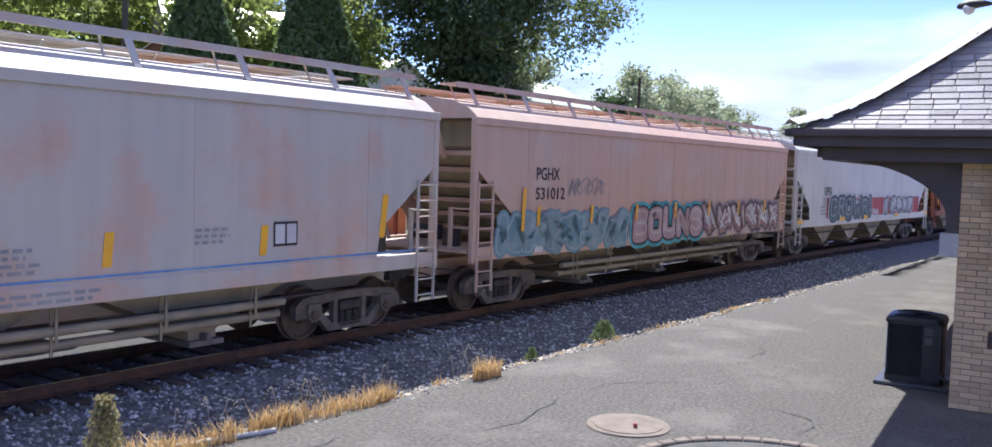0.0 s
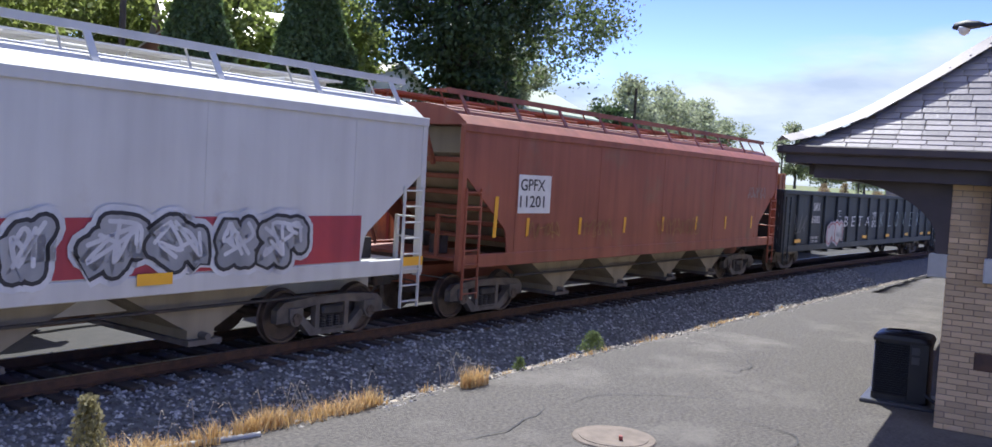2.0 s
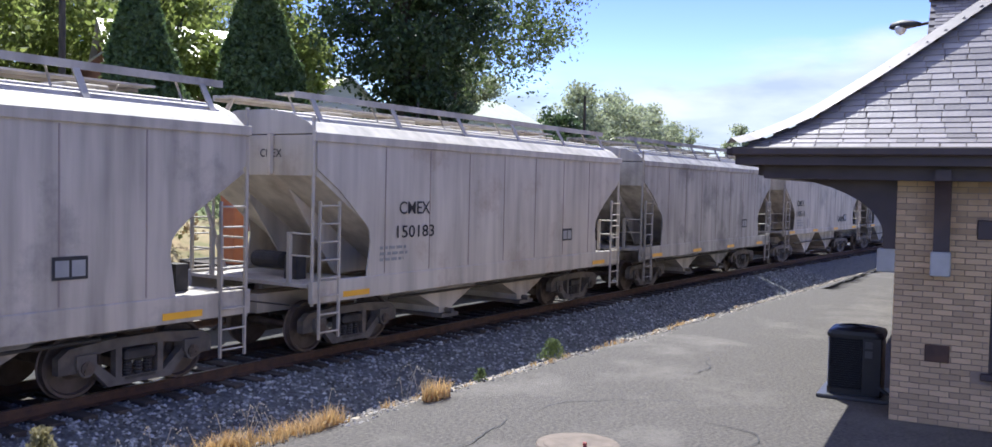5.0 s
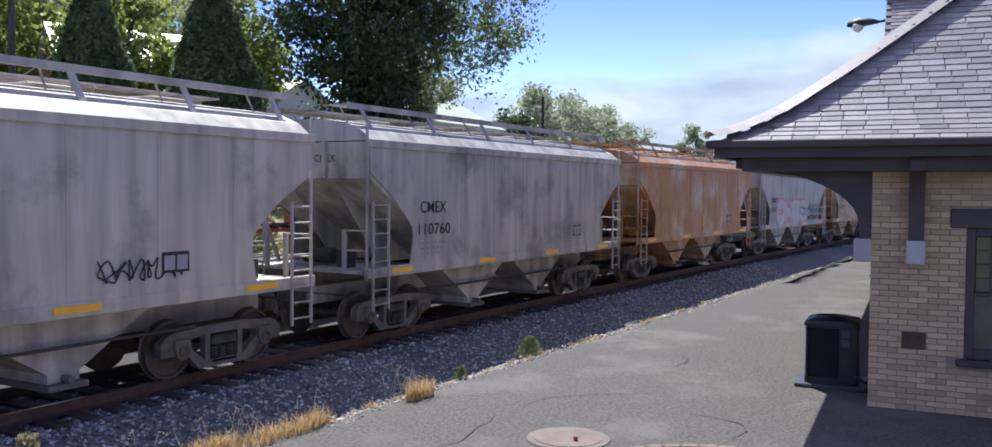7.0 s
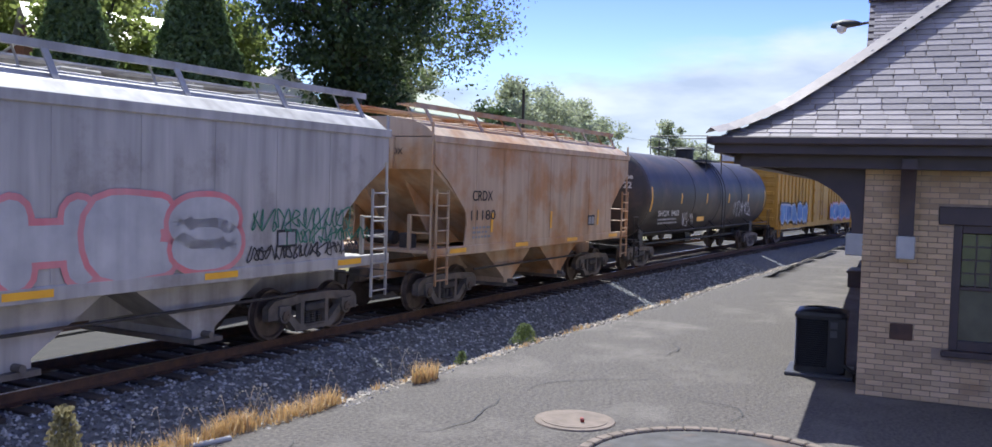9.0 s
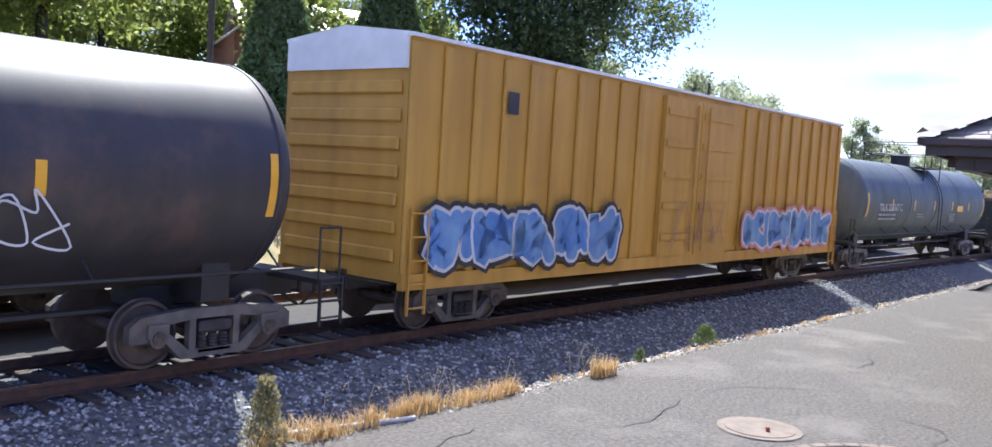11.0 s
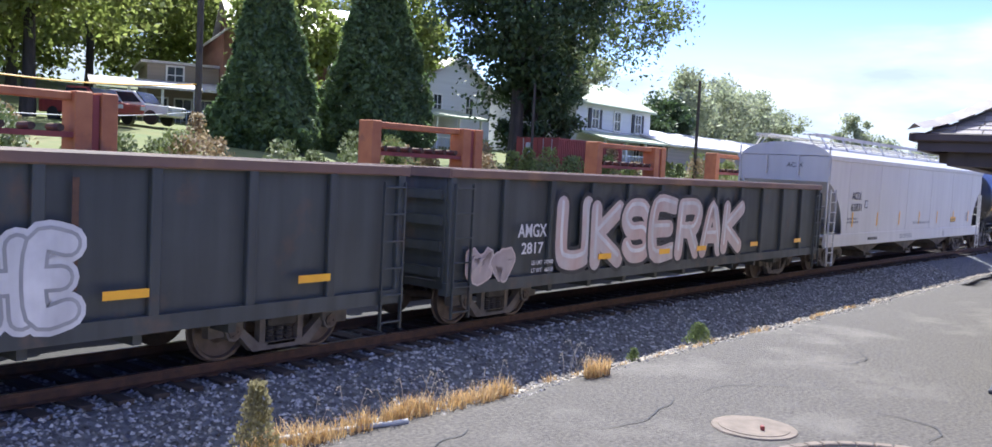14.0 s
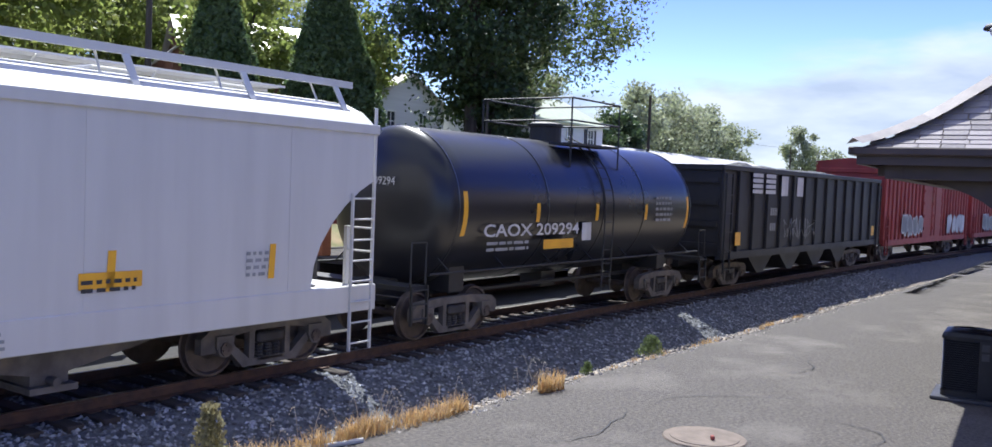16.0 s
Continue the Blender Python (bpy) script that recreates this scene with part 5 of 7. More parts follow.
    c, h = gondola(284.1, 301.8, P_AM, "black gondola car covered in pale pink and white graffiti", ribs=12, top=2.83, floor=0.8, rim=P_RIM)
    put(c, h, "AMGX", 1.93, 2.83, 1.66, 1.9, SP_WHITE, -1.62, 0.02, "reporting_mark")
    put(c, h, "2817", 2.06, 2.74, 1.34, 1.55, SP_WHITE, -1.62, 0.02, "reporting_mark")
    put(c, h, "LD LMT  219900", 2.4, 3.1, 1.12, 1.2, SP_WHITE, -1.62, 0.02, "load_limit")
    put(c, h, "LT WT   66100", 2.4, 3.1, 0.97, 1.05, SP_WHITE, -1.62, 0.02, "light_weight")
    sprayed(c, h, "UKSERAK", 3.15, 11.8, 0.85, 2.55, SP_FLESH, SP_DARK, None, y=-1.62, heavy=1.05, shine=SP_WHITE)
    sprayed(c, h, "??", 0.5, 1.8, 0.82, 1.5, SP_FLESH2, SP_FLESH, None, y=-1.62)
    for x in (4.7, 7.3, 9.2, 12.4, 15.6):
        plate(c, "reflector", -h + x, -h + x + 0.5, 1.12, 1.24, YELLOW, -1.642)

    c, h = covered_hopper(302.5, 322.4, P_AC, "clean light-grey covered hopper car with rounded end openings", style="round", bays=3, eave=3.85, sill=(0.85, 1.27), bay_paint=TRUCK_STEEL, roof_paint=P_AC)
    put(c, h, "ACFX", 2.2, 3.12, 2.44, 2.7, SP_DARK, fat=0.004, name="reporting_mark")
    put(c, h, "65831", 2.18, 3.18, 2.04, 2.3, SP_DARK, fat=0.004, name="reporting_mark")
    bars(c, -h + 1.9, 1.75, 1.1, 2, 0.12, SP_GREY)
    lettering(c, "ACFX", 0, 0, 0.22, SP_DARK, name="end_mark").matrix_basis = pose(-h + 0.1, -0.1, 3.45, 90, 0, -90)
    side_reflectors(c, h, 1.5, 7, inset=2.3, h=0.5)
    bars(c, -h + 4.0, 1.0, 1.3, 1, 0.2, SP_DARK, -1.63, "builder_stencil")
    put(c, h, "DO NOT HAMMER ON SIDE OF CAR", 9.25, 11.5, 1.5, 1.6, SP_GREY, name="warning")
    plate(c, "yellow_notice", -h + 14.7, -h + 15.55, 1.54, 1.74, YELLOW)
    bars(c, -h + 14.73, 1.6, 0.75, 2, 0.1, SP_DARK, -1.615)
    bars(c, h - 2.7, 1.85, 0.6, 4, 0.1, SP_GREY)
    bars(c, -h + 13.5, 1.1, 0.4, 3, 0.08, SP_GREY, -1.63)
    bars(c, -h + 7.6, 1.1, 1.8, 3, 0.06, SP_GREY, -1.63)
    plate(c, "plate_c", -h + 3.5, -h + 3.8, 2.15, 2.42, SP_DARK)
    plate(c, "plate_c_field", -h + 3.53, -h + 3.77, 2.18, 2.39, SP_WHITE, -1.615)

    c, h = tank_car(323.3, 336.1, P_CA, "glossy black tank car with white stencils and yellow strips", r=1.55, centre=2.5, n_reflect=5)
    put(c, h, "CAOX 209294", 2.1, 5.6, 1.96, 2.2, SP_WHITE, -1.57, 0.015, "reporting_mark")
    bars(c, -h + 2.2, 1.8, 1.9, 2, 0.12, SP_GREY, -1.56)
    plate(c, "yellow_notice", -h + 4.2, -h + 5.4, 1.66, 1.86, YELLOW, -1.56)
    plate(c, "white_notice", -h + 5.75, -h + 6.15, 1.8, 2.2, SP_WHITE, -1.565)
    bars(c, h - 3.4, 2.75, 1.0, 5, 0.14, SP_GREY, -1.56)
    lettering(c, "CAOX 209294", 0, 0, 0.22, SP_WHITE, name="end_mark").matrix_basis = pose(-h + 0.76, 0.9, 2.9, 90, 0, -90)

    c, h = gondola(337.0, 353.8, P_NS, "black open hopper car heaped with coal", ribs=14, top=3.75, floor=1.1, coal=True)
    for x in (2.2, 3.3):
        for k in range(4):
            plate(c, "stripe", -h + x, -h + x + 0.85, 3.0 + k * 0.17, 3.12 + k * 0.17, SP_WHITE, -1.62)
    plate(c, "white_shape", -h + 4.7, -h + 5.3, 2.95, 3.6, SP_WHITE, -1.62)
    plate(c, "white_shape", -h + 6.2, -h + 6.8, 2.95, 3.6, SP_WHITE, -1.62)
    bars(c, -h + 3.8, 2.3, 0.7, 2, 0.5, SP_GREY, -1.62)
    scrawl(c, h, 5.0, 8.2, 1.5, 2.2, SP_GREY, y=-1.63)
    for x in (1.0, 15.6):
        plate(c, "reflector", -h + x, -h + x + 0.4, 1.4, 1.8, YELLOW, -1.62)

    for s0, s1 in ((354.7, 371.0), (372.1, 388.4)):
        c, h = boxcar(s0, s1, P_R, "faded red ribbed boxcar with white graffiti", top=4.6)
        sprayed(c, h, "????", 2.6, 6.2, 1.2, 2.3, SP_GREY, SP_WHITE, None, y=-1.66)
        sprayed(c, h, "????", 11.3, 15.2, 1.2, 2.3, SP_WHITE, SP_GREY, None, y=-1.66)
        bars(c, h - 4.0, 4.1, 2.6, 1, 0.2, SP_WHITE, -1.62)


SP_FLESH2 = spray("dusty_flesh", (0.42, 0.36, 0.34), (0.33, 0.27, 0.26))
SP_WORN = spray("worn_silver", (0.22, 0.215, 0.21), (0.085, 0.083, 0.081))
SP_MAUVE = spray("mauve", (0.38, 0.22, 0.23), (0.45, 0.35, 0.36))
SP_TEAL2 = spray("pale_teal", (0.34, 0.40, 0.41), (0.22, 0.32, 0.35))
SP_DIMDARK = spray("faint_dark", (0.27, 0.22, 0.21), (0.33, 0.27, 0.25))
SP_HAZE = spray("lilac_haze", (0.42, 0.33, 0.36), (0.36, 0.36, 0.4))
SP_TEAL3 = spray("deep_teal", (0.12, 0.25, 0.3), (0.2, 0.32, 0.36))
SP_PLUM2 = spray("dusty_plum", (0.3, 0.22, 0.24), (0.25, 0.2, 0.24))
SP_LILAC = spray("lilac", (0.5, 0.5, 0.56), (0.42, 0.42, 0.5))
SP_H_FILL = spray("pale_grey", (0.5, 0.5, 0.5), (0.4, 0.4, 0.41))
build_train()


def motions():
    times = [i * 0.5 for i in range(33)]
    for car, s in TRAIN:
        rows = []
        for t in times:
            x = s - SPEED * t
            rows.append((t, pose(x, centre_y(x), Z_RAIL, 0, 0, math.degrees(heading(x)))))
        walk(car, rows)
    # every wheelset turns at the speed of the train; alike ones share their keys
    turn = math.degrees(SPEED / W_R) / FPS
    shared = {}
    for ob, dx in WHEELSETS:
        if dx not in shared:
            walk(ob, [(i / FPS, pose(dx, 0, W_R, 0, -turn * i, 0)) for i in range(16 * FPS + 1)])
            shared[dx] = ob.animation_data
        else:
            ob.rotation_mode = "QUATERNION"
            ad = ob.animation_data_create()
            ad.action = shared[dx].action
            ad.action_slot = shared[dx].action_slot


# ---- the station ----
# local frame: +x along the end wall away from the track, +y into the building's length, corner at the origin
ST = Matrix.Translation((11.68, 1.64, 0)) @ Matrix(((0.0698, 0.9976, 0, 0), (-0.9976, 0.0698, 0, 0), (0, 0, 1, 0), (0, 0, 0, 1)))
ST_W, ST_L, WALL_H = 6.4, 26.0, 2.98
WIN = (1.02, 2.04, 0.66, 2.19)


def build_station():
    st = empty("station_building", ST, "low buff-brick railway station with slate hip roof and brown trim", "station building")
    # end wall with a real opening, backing behind the brick skin
    def wall(name, boxes, mt=MORTAR):
        bm = bmesh.new()
        for b in boxes:
            box(bm, *b)
        return part(name, bm, mt, st)
    u0, u1, z0, z1 = WIN
    end = wall("wall_end", [(0.012, u0, 0.012, 0.3, -0.1, WALL_H), (u1, ST_W, 0.012, 0.3, -0.1, WALL_H), (u0, u1, 0.012, 0.3, -0.1, z0), (u0, u1, 0.012, 0.3, z1, WALL_H)])
    side = wall("wall_track_side", [(0.012, 0.3, 0.3, ST_L, -0.1, WALL_H)])
    wall("wall_street_side", [(ST_W - 0.3, ST_W, 0.3, ST_L, -0.1, WALL_H)])
    wall("wall_far_end", [(0.3, ST_W - 0.3, ST_L - 0.3, ST_L, -0.1, WALL_H)])
    wall("floor_slab", [(0.3, ST_W - 0.3, 0.3, ST_L - 0.3, -0.05, 0.02)], CONCRETE)
    wall("ceiling", [(0.3, ST_W - 0.3, 0.3, ST_L - 0.3, WALL_H - 0.1, WALL_H)], WHITE_PAINT)
    # bricks
    c_h, b_l = 0.0677, 0.213
    sizes = {}

    def brick_mesh(w):
        k = round(w, 3)
        if k not in sizes:
            bm = bmesh.new()
            box(bm, 0, k, -0.002, 0.05, 0, c_h - 0.009)
            bevel(bm, 0.003)
            me = bpy.data.meshes.new("brick")
            bm.to_mesh(me)
            bm.free()
            me.materials.append(BRICK)
            sizes[k] = me
        return sizes[k]
    rnd = random.Random(7)
    rest = bmesh.new()
    count = 0
    for r in range(int(WALL_H / c_h)):
        z = r * c_h + 0.004
        x = 0.0 if r % 2 else -b_l / 2
        while x < ST_W:
            a, b = max(0.0, x), min(ST_W, x + b_l - 0.009)
            x += b_l
            segs = [(a, b)]
            if z + c_h > z0 - 0.1 and z < z1 + 0.2:
                m0, m1 = (u0 - 0.18, u1 + 0.12) if z > z1 or z < z0 else (u0, u1)
                segs = [(p, q) for p, q in ((a, min(b, m0)), (max(a, m1), b)) if q - p > 0.03]
            for p, q in segs:
                if q - p < 0.02:
                    continue
                if count < 300 and p < 1.05 and z < 2.2:
                    o = new("brick", brick_mesh(q - p))
                    o.parent = end
                    o.matrix_basis = pose(p, rnd.uniform(-0.002, 0.003), z)
                    count += 1
                else:
                    d = rnd.uniform(-0.002, 0.003)
                    box(rest, p, q, -0.002 + d, 0.05, z, z + c_h - 0.009)
    tagged(part("brick_run", rest, BRICK_REST, end), kind="stuff")
    rest = bmesh.new()
    for r in range(int(WALL_H / c_h)):
        z = r * c_h + 0.004
        y = 0.01 if r % 2 else 0.115
        while y < 14:
            box(rest, -0.002, 0.04, y, y + b_l - 0.009, z, z + c_h - 0.009)
            y += b_l
    tagged(part("brick_run", rest, BRICK_REST, side), kind="stuff")

    # window: lintel, frame, sill, sash bars, panes
    win = empty("window_1", None, "dark brown sash window with small upper panes")
    win.parent = st
    def wpart(name, boxes, mt=BROWN_TRIM, bev=0.006):
        bm = bmesh.new()
        for b in boxes:
            box(bm, *b)
        return part(name, bevel(bm, bev) if bev else bm, mt, win)
    wpart("lintel", [(u0 - 0.17, u1 + 0.11, -0.02, 0.2, z1 - 0.005, z1 + 0.215)], bev=0.01)
    wpart("window_sill", [(u0 - 0.08, u1 + 0.08, -0.075, 0.2, z0 - 0.075, z0)], bev=0.01)
    wpart("window_frame", [(u0, u0 + 0.1, 0.03, 0.18, z0, z1), (u1 - 0.1, u1, 0.03, 0.18, z0, z1), (u0 + 0.1, u1 - 0.1, 0.03, 0.18, z1 - 0.1, z1), (u0 + 0.1, u1 - 0.1, 0.03, 0.18, z0, z0 + 0.12)])
    zm = z0 + 0.12 + (z1 - z0 - 0.22) * 0.47
    wpart("meeting_rail", [(u0 + 0.1, u1 - 0.1, 0.06, 0.12, zm, zm + 0.045)])
    gx0, gx1, gz0, gz1 = u0 + 0.1, u1 - 0.1, zm + 0.045, z1 - 0.1
    for i in range(1, 5):
        x = gx0 + (gx1 - gx0) * i / 5
        wpart("glazing_bar", [(x - 0.01, x + 0.01, 0.075, 0.105, gz0, gz1)], bev=0)
    for i in range(1, 4):
        z = gz0 + (gz1 - gz0) * i / 4
        wpart("glazing_bar", [(gx0, gx1, 0.078, 0.102, z - 0.01, z + 0.01)], bev=0)
    wpart("pane", [(gx0, gx1, 0.088, 0.092, z0 + 0.12, zm)], GLASS, 0)
    for i in range(5):
        for j in range(4):
            xa, xb = gx0 + (gx1 - gx0) * i / 5, gx0 + (gx1 - gx0) * (i + 1) / 5
            za, zb = gz0 + (gz1 - gz0) * j / 4, gz0 + (gz1 - gz0) * (j + 1) / 4
            wpart("pane", [(xa + 0.01, xb - 0.01, 0.088, 0.092, za + 0.01, zb - 0.01)], GLASS, 0)

    bm = bmesh.new()
    box(bm, 0.36, 0.62, -0.02, 0.05, 0.74, 0.94)
    part("plaque", bevel(bm, 0.006), RAIL_SIDE, st, "small dark brown wall vent")

    # eaves: soffit, beams, gutter
    OX, OY, ZE = -1.79, -0.52, 3.2
    def slab(name, b, mt=BROWN_TRIM):
        bm = bmesh.new()
        box(bm, *b)
        return part(name, bm, mt, st)
    slab("soffit", (OX + 0.08, ST_W + 1.7, OY + 0.08, ST_L + 0.5, ZE - 0.14, ZE - 0.08))
    slab("eave_beam", (OX + 0.5, ST_W + 1.5, OY + 0.22, OY + 0.46, WALL_H - 0.14, ZE - 0.14))
    slab("eave_beam", (OX + 0.3, OX + 0.52, OY + 0.22, ST_L, WALL_H - 0.14, ZE - 0.14))
    slab("wall_plate", (0.0, ST_W, 0.0, 0.28, WALL_H, ZE - 0.14))
    slab("wall_plate", (0.0, 0.28, 0.28, ST_L, WALL_H, ZE - 0.14))
    slab("fascia", (OX, ST_W + 1.8, OY, OY + 0.08, ZE - 0.2, ZE - 0.03))
    slab("fascia", (OX, OX + 0.08, OY + 0.08, ST_L + 0.6, ZE - 0.2, ZE - 0.03))
    bm = bmesh.new()
    box(bm, OX - 0.07, ST_W + 1.8, OY - 0.09, OY, ZE - 0.09, ZE + 0.01)
    box(bm, OX - 0.09, OX, OY - 0.09, ST_L + 0.6, ZE - 0.09, ZE + 0.01)
    part("gutter", bevel(bm, 0.015), BROWN_TRIM, st)

    # curved timber brackets on stone corbels
    def bracket(m, reach, drop, w=0.2):
        bm = bmesh.new()
        out = [(0, 0), (reach, 0), (reach, -0.12)]
        for i in range(1, 11):
            a = i / 10 * math.pi / 2
            out.append((0.14 + (reach - 0.14) * (1 - math.sin(a)), -0.12 - (drop * 0.72) * (1 - math.cos(a))))
        out += [(0.14, -drop), (0, -drop)]
        prism(bm, out, -w / 2, w / 2)
        bmesh.ops.transform(bm, matrix=m, verts=bm.verts[:])
        part("bracket", bm, BROWN_TRIM, st)
        bm = bmesh.new()
        box(bm, -0.02, 0.2, -w / 2 - 0.02, w / 2 + 0.02, -drop - 0.28, -drop)
        bevel(bm, 0.012)
        bmesh.ops.transform(bm, matrix=m, verts=bm.verts[:])
        part("corbel", bm, CONCRETE, st, "pale stone corbel block")
    for x in (0.49, 2.66, 4.6):
        bracket(pose(x, 0.0, WALL_H - 0.02, 0, 0, -90), 0.42, 0.93, 0.17)
    for y in (0.14, 3.6, 7.2):
        bracket(pose(0.0, y, WALL_H + 0.02, 0, 0, 180), 1.62, 0.97, 0.22)

    # roof: flared hip, in courses
    ridge_z = 7.3
    prof = [(0.0, 0.0), (0.35, 0.17), (0.7, 0.38), (1.4, 0.95), (ST_W / 2 + 1.79, ridge_z - ZE)]

    def rise(d):
        for (a, za), (b, zb) in zip(prof, prof[1:]):
            if d <= b:
                return za + (zb - za) * (d - a) / (b - a)
        return prof[-1][1]
    dmax = prof[-1][0]
    bm = bmesh.new()
    ds = [0, 0.175, 0.35, 0.7, 1.05, 1.4, 2.0, 2.6, 3.4, 4.2, dmax]
    rings = []
    for d in ds:
        z = ZE + rise(d) - 0.03
        x0, x1, y0, y1 = OX + d, ST_W + 1.79 - d, OY + d * 1.02, ST_L + 0.6 - d
        rings.append([bm.verts.new(p) for p in ((x0, y0, z), (x1, y0, z), (x1, y1, z), (x0, y1, z))])
    for a, b in zip(rings, rings[1:]):
        for j in range(4):
            bm.faces.new((a[j], a[(j + 1) % 4], b[(j + 1) % 4], b[j]))
    roof = part("roof", bm, MORTAR, st)
    # slates of the end slope, the nearest ones as pieces of their own
    rnd = random.Random(3)
    exp, wd = 0.135, 0.27
    shingle = {}

    def slate_mesh(w):
        k = round(w, 2)
        if k not in shingle:
            bm = bmesh.new()
            box(bm, 0, k - 0.008, 0, exp * 1.35, 0, 0.011)
            bevel(bm, 0.003)
            me = bpy.data.meshes.new("slate")
            bm.to_mesh(me)
            bm.free()
            me.materials.append(SLATE)
            shingle[k] = me
        return shingle[k]
    rest = bmesh.new()
    count, row, d, s = 0, 0, 0.0, 0.0
    while d < dmax - 0.15:
        dz = rise(min(dmax, d + 0.1)) - rise(d)
        ang = math.atan2(dz, 0.1 * 1.02)
        x = OX + d + (0 if row % 2 else wd / 2)
        xe = ST_W + 1.79 - d
        while x < min(xe, 6.0):
            w = min(wd + rnd.uniform(-0.03, 0.04), xe - x)
            if w > 0.08:
                m = pose(x, OY + d * 1.02, ZE + rise(d) - 0.012 + 0.012, math.degrees(ang) - 4.0 + rnd.uniform(-0.5, 0.5), 0, rnd.uniform(-0.5, 0.5))
                if count < 300 and x < 3.2:
                    o = new("slate", slate_mesh(w))
                    o.parent = roof
                    o.matrix_basis = m
                    count += 1
                else:
                    box(rest, 0, w - 0.008, 0, exp * 1.35, 0, 0.011, m)
            x += w
        d += exp * math.cos(ang)
        row += 1
    tagged(part("slate_run", rest, SLATE_REST, roof), kind="stuff")
    rest = bmesh.new()
    d, row = 0.0, 0
    while d < dmax - 0.15:
        dz = rise(min(dmax, d + 0.1)) - rise(d)
        ang = math.atan2(dz, 0.1)
        y = OY + d + (0 if row % 2 else 0.2)
        while y < 16:
            m = pose(OX + d, y, ZE + rise(d), 0, -math.degrees(ang) + 4, 0)
            box(rest, 0, exp * 1.35, 0, 0.39, 0, 0.011, m)
            y += 0.4
        d += exp * math.cos(ang)
        row += 1
    tagged(part("slate_run", rest, SLATE_REST, roof), kind="stuff")
    # hip cap
    for sx, xs in ((1, OX), (-1, ST_W + 1.79)):
        bm = bmesh.new()
        prev = None
        for d in np.linspace(-0.05, dmax - 0.02, 30):
            x, y, z = xs + sx * d, OY + d * 1.02, ZE + (rise(max(0, d)) if d > 0 else 0) + 0.05
            q = [bm.verts.new((x + sx * 0.13, y - 0.1, z + 0.0)), bm.verts.new((x, y, z + 0.07)), bm.verts.new((x - sx * 0.09, y + 0.13, z + 0.0))]
            if prev:
                for k in range(2):
                    bm.faces.new((prev[k], prev[k + 1], q[k + 1], q[k]))
            prev = q
        part("hip_cap", bm, HIP_CAP, roof)
    # cross gable over the bay
    GY0, GY1, gz = 9.6, 15.4, 7.33
    xg = -0.3
    bm = bmesh.new()
    ym = (GY0 + GY1) / 2
    for y0, z0_, y1, z1_ in ((GY0 - 0.9, ZE + 0.35, ym, gz), (GY1 + 0.9, ZE + 0.35, ym, gz)):
        a = [bm.verts.new(p) for p in ((xg, y0, z0_), (ST_W / 2, y0, z0_), (ST_W / 2, y1, z1_), (xg, y1, z1_), (xg, y0, z0_ - 0.1), (ST_W / 2, y0, z0_ - 0.1), (ST_W / 2, y1, z1_ - 0.1), (xg, y1, z1_ - 0.1))]
        for q in ((0, 1, 2, 3), (7, 6, 5, 4), (0, 3, 7, 4), (0, 4, 5, 1), (1, 5, 6, 2), (3, 2, 6, 7)):
            bm.faces.new([a[i] for i in q])
    bmesh.ops.recalc_face_normals(bm, faces=bm.faces[:])
    part("gable_roof", bm, BROWN_TRIM, st)
    rest = bmesh.new()
    n = 34
    ang = math.atan2(gz - ZE - 0.35, ym - GY0 + 0.9)
    ln = math.hypot(gz - ZE - 0.35, ym - GY0 + 0.9)
    for i in range(int(ln / exp)):
        for j in range(18):
            m = pose(xg + j * 0.27 + (0.13 if i % 2 else 0), GY0 - 0.9 + math.cos(ang) * i * exp, ZE + 0.36 + math.sin(ang) * i * exp, math.degrees(ang) - 4, 0, 0)
            box(rest, 0, 0.262, 0, exp * 1.35, 0, 0.011, m)
    tagged(part("slate_run", rest, SLATE_REST, roof), kind="stuff")
    bm = bmesh.new()
    box(bm, xg - 0.04, ST_W / 2, ym - 0.14, ym + 0.14, gz - 0.03, gz + 0.07)
    part("ridge_cap", bm, BROWN_TRIM, roof)
    bm = bmesh.new()
    prism_x(bm, [(GY0, -0.1), (GY1, -0.1), (GY1, ZE + 0.4), (ym, gz - 0.35), (GY0, ZE + 0.4)], -0.12, 0.6)
    part("bay_wall", bm, BRICK_REST, st)
    # wall lamp reaching out over the platform on a long arm
    return st


station = build_station()


def build_lamp():
    lamp = empty("street_lamp", pose(24.3, 3.4, 6.77), "dark cobra-head lamp on a thin curved arm", "lamp")
    bm = bmesh.new()
    lathe(bm, [(-0.36, 0.06), (-0.3, 0.13), (0.0, 0.17), (0.25, 0.12), (0.42, 0.05)], 14, "X")
    for v in bm.verts:
        if v.co.z < 0:
            v.co.z *= 0.35
    bmesh.ops.rotate(bm, cent=(0, 0, 0), matrix=Matrix.Rotation(radians(-110), 3, "Z"), verts=bm.verts[:])
    part("lamp_head", bm, BLACK_PAINT, lamp, smooth=True)
    bm = bmesh.new()
    lathe(bm, [(-0.2, 0.02), (-0.15, 0.1), (-0.05, 0.14), (0.0, 0.14)], 14, "Z", Matrix.Translation((0.0, 0.08, 0)))
    part("lamp_bowl", bm, WHITE_PAINT, lamp, smooth=True)
    bm = bmesh.new()
    pts = [(0.05, -0.3, 0.02), (0.06, -0.5, 0.06), (0.06, -0.75, 0.05), (0.06, -1.3, -0.1)]
    for a, b in zip(pts, pts[1:]):
        bar(bm, a, b, 0.035, 8)
    part("arm", bm, STEEL_DARK, lamp)


build_lamp()


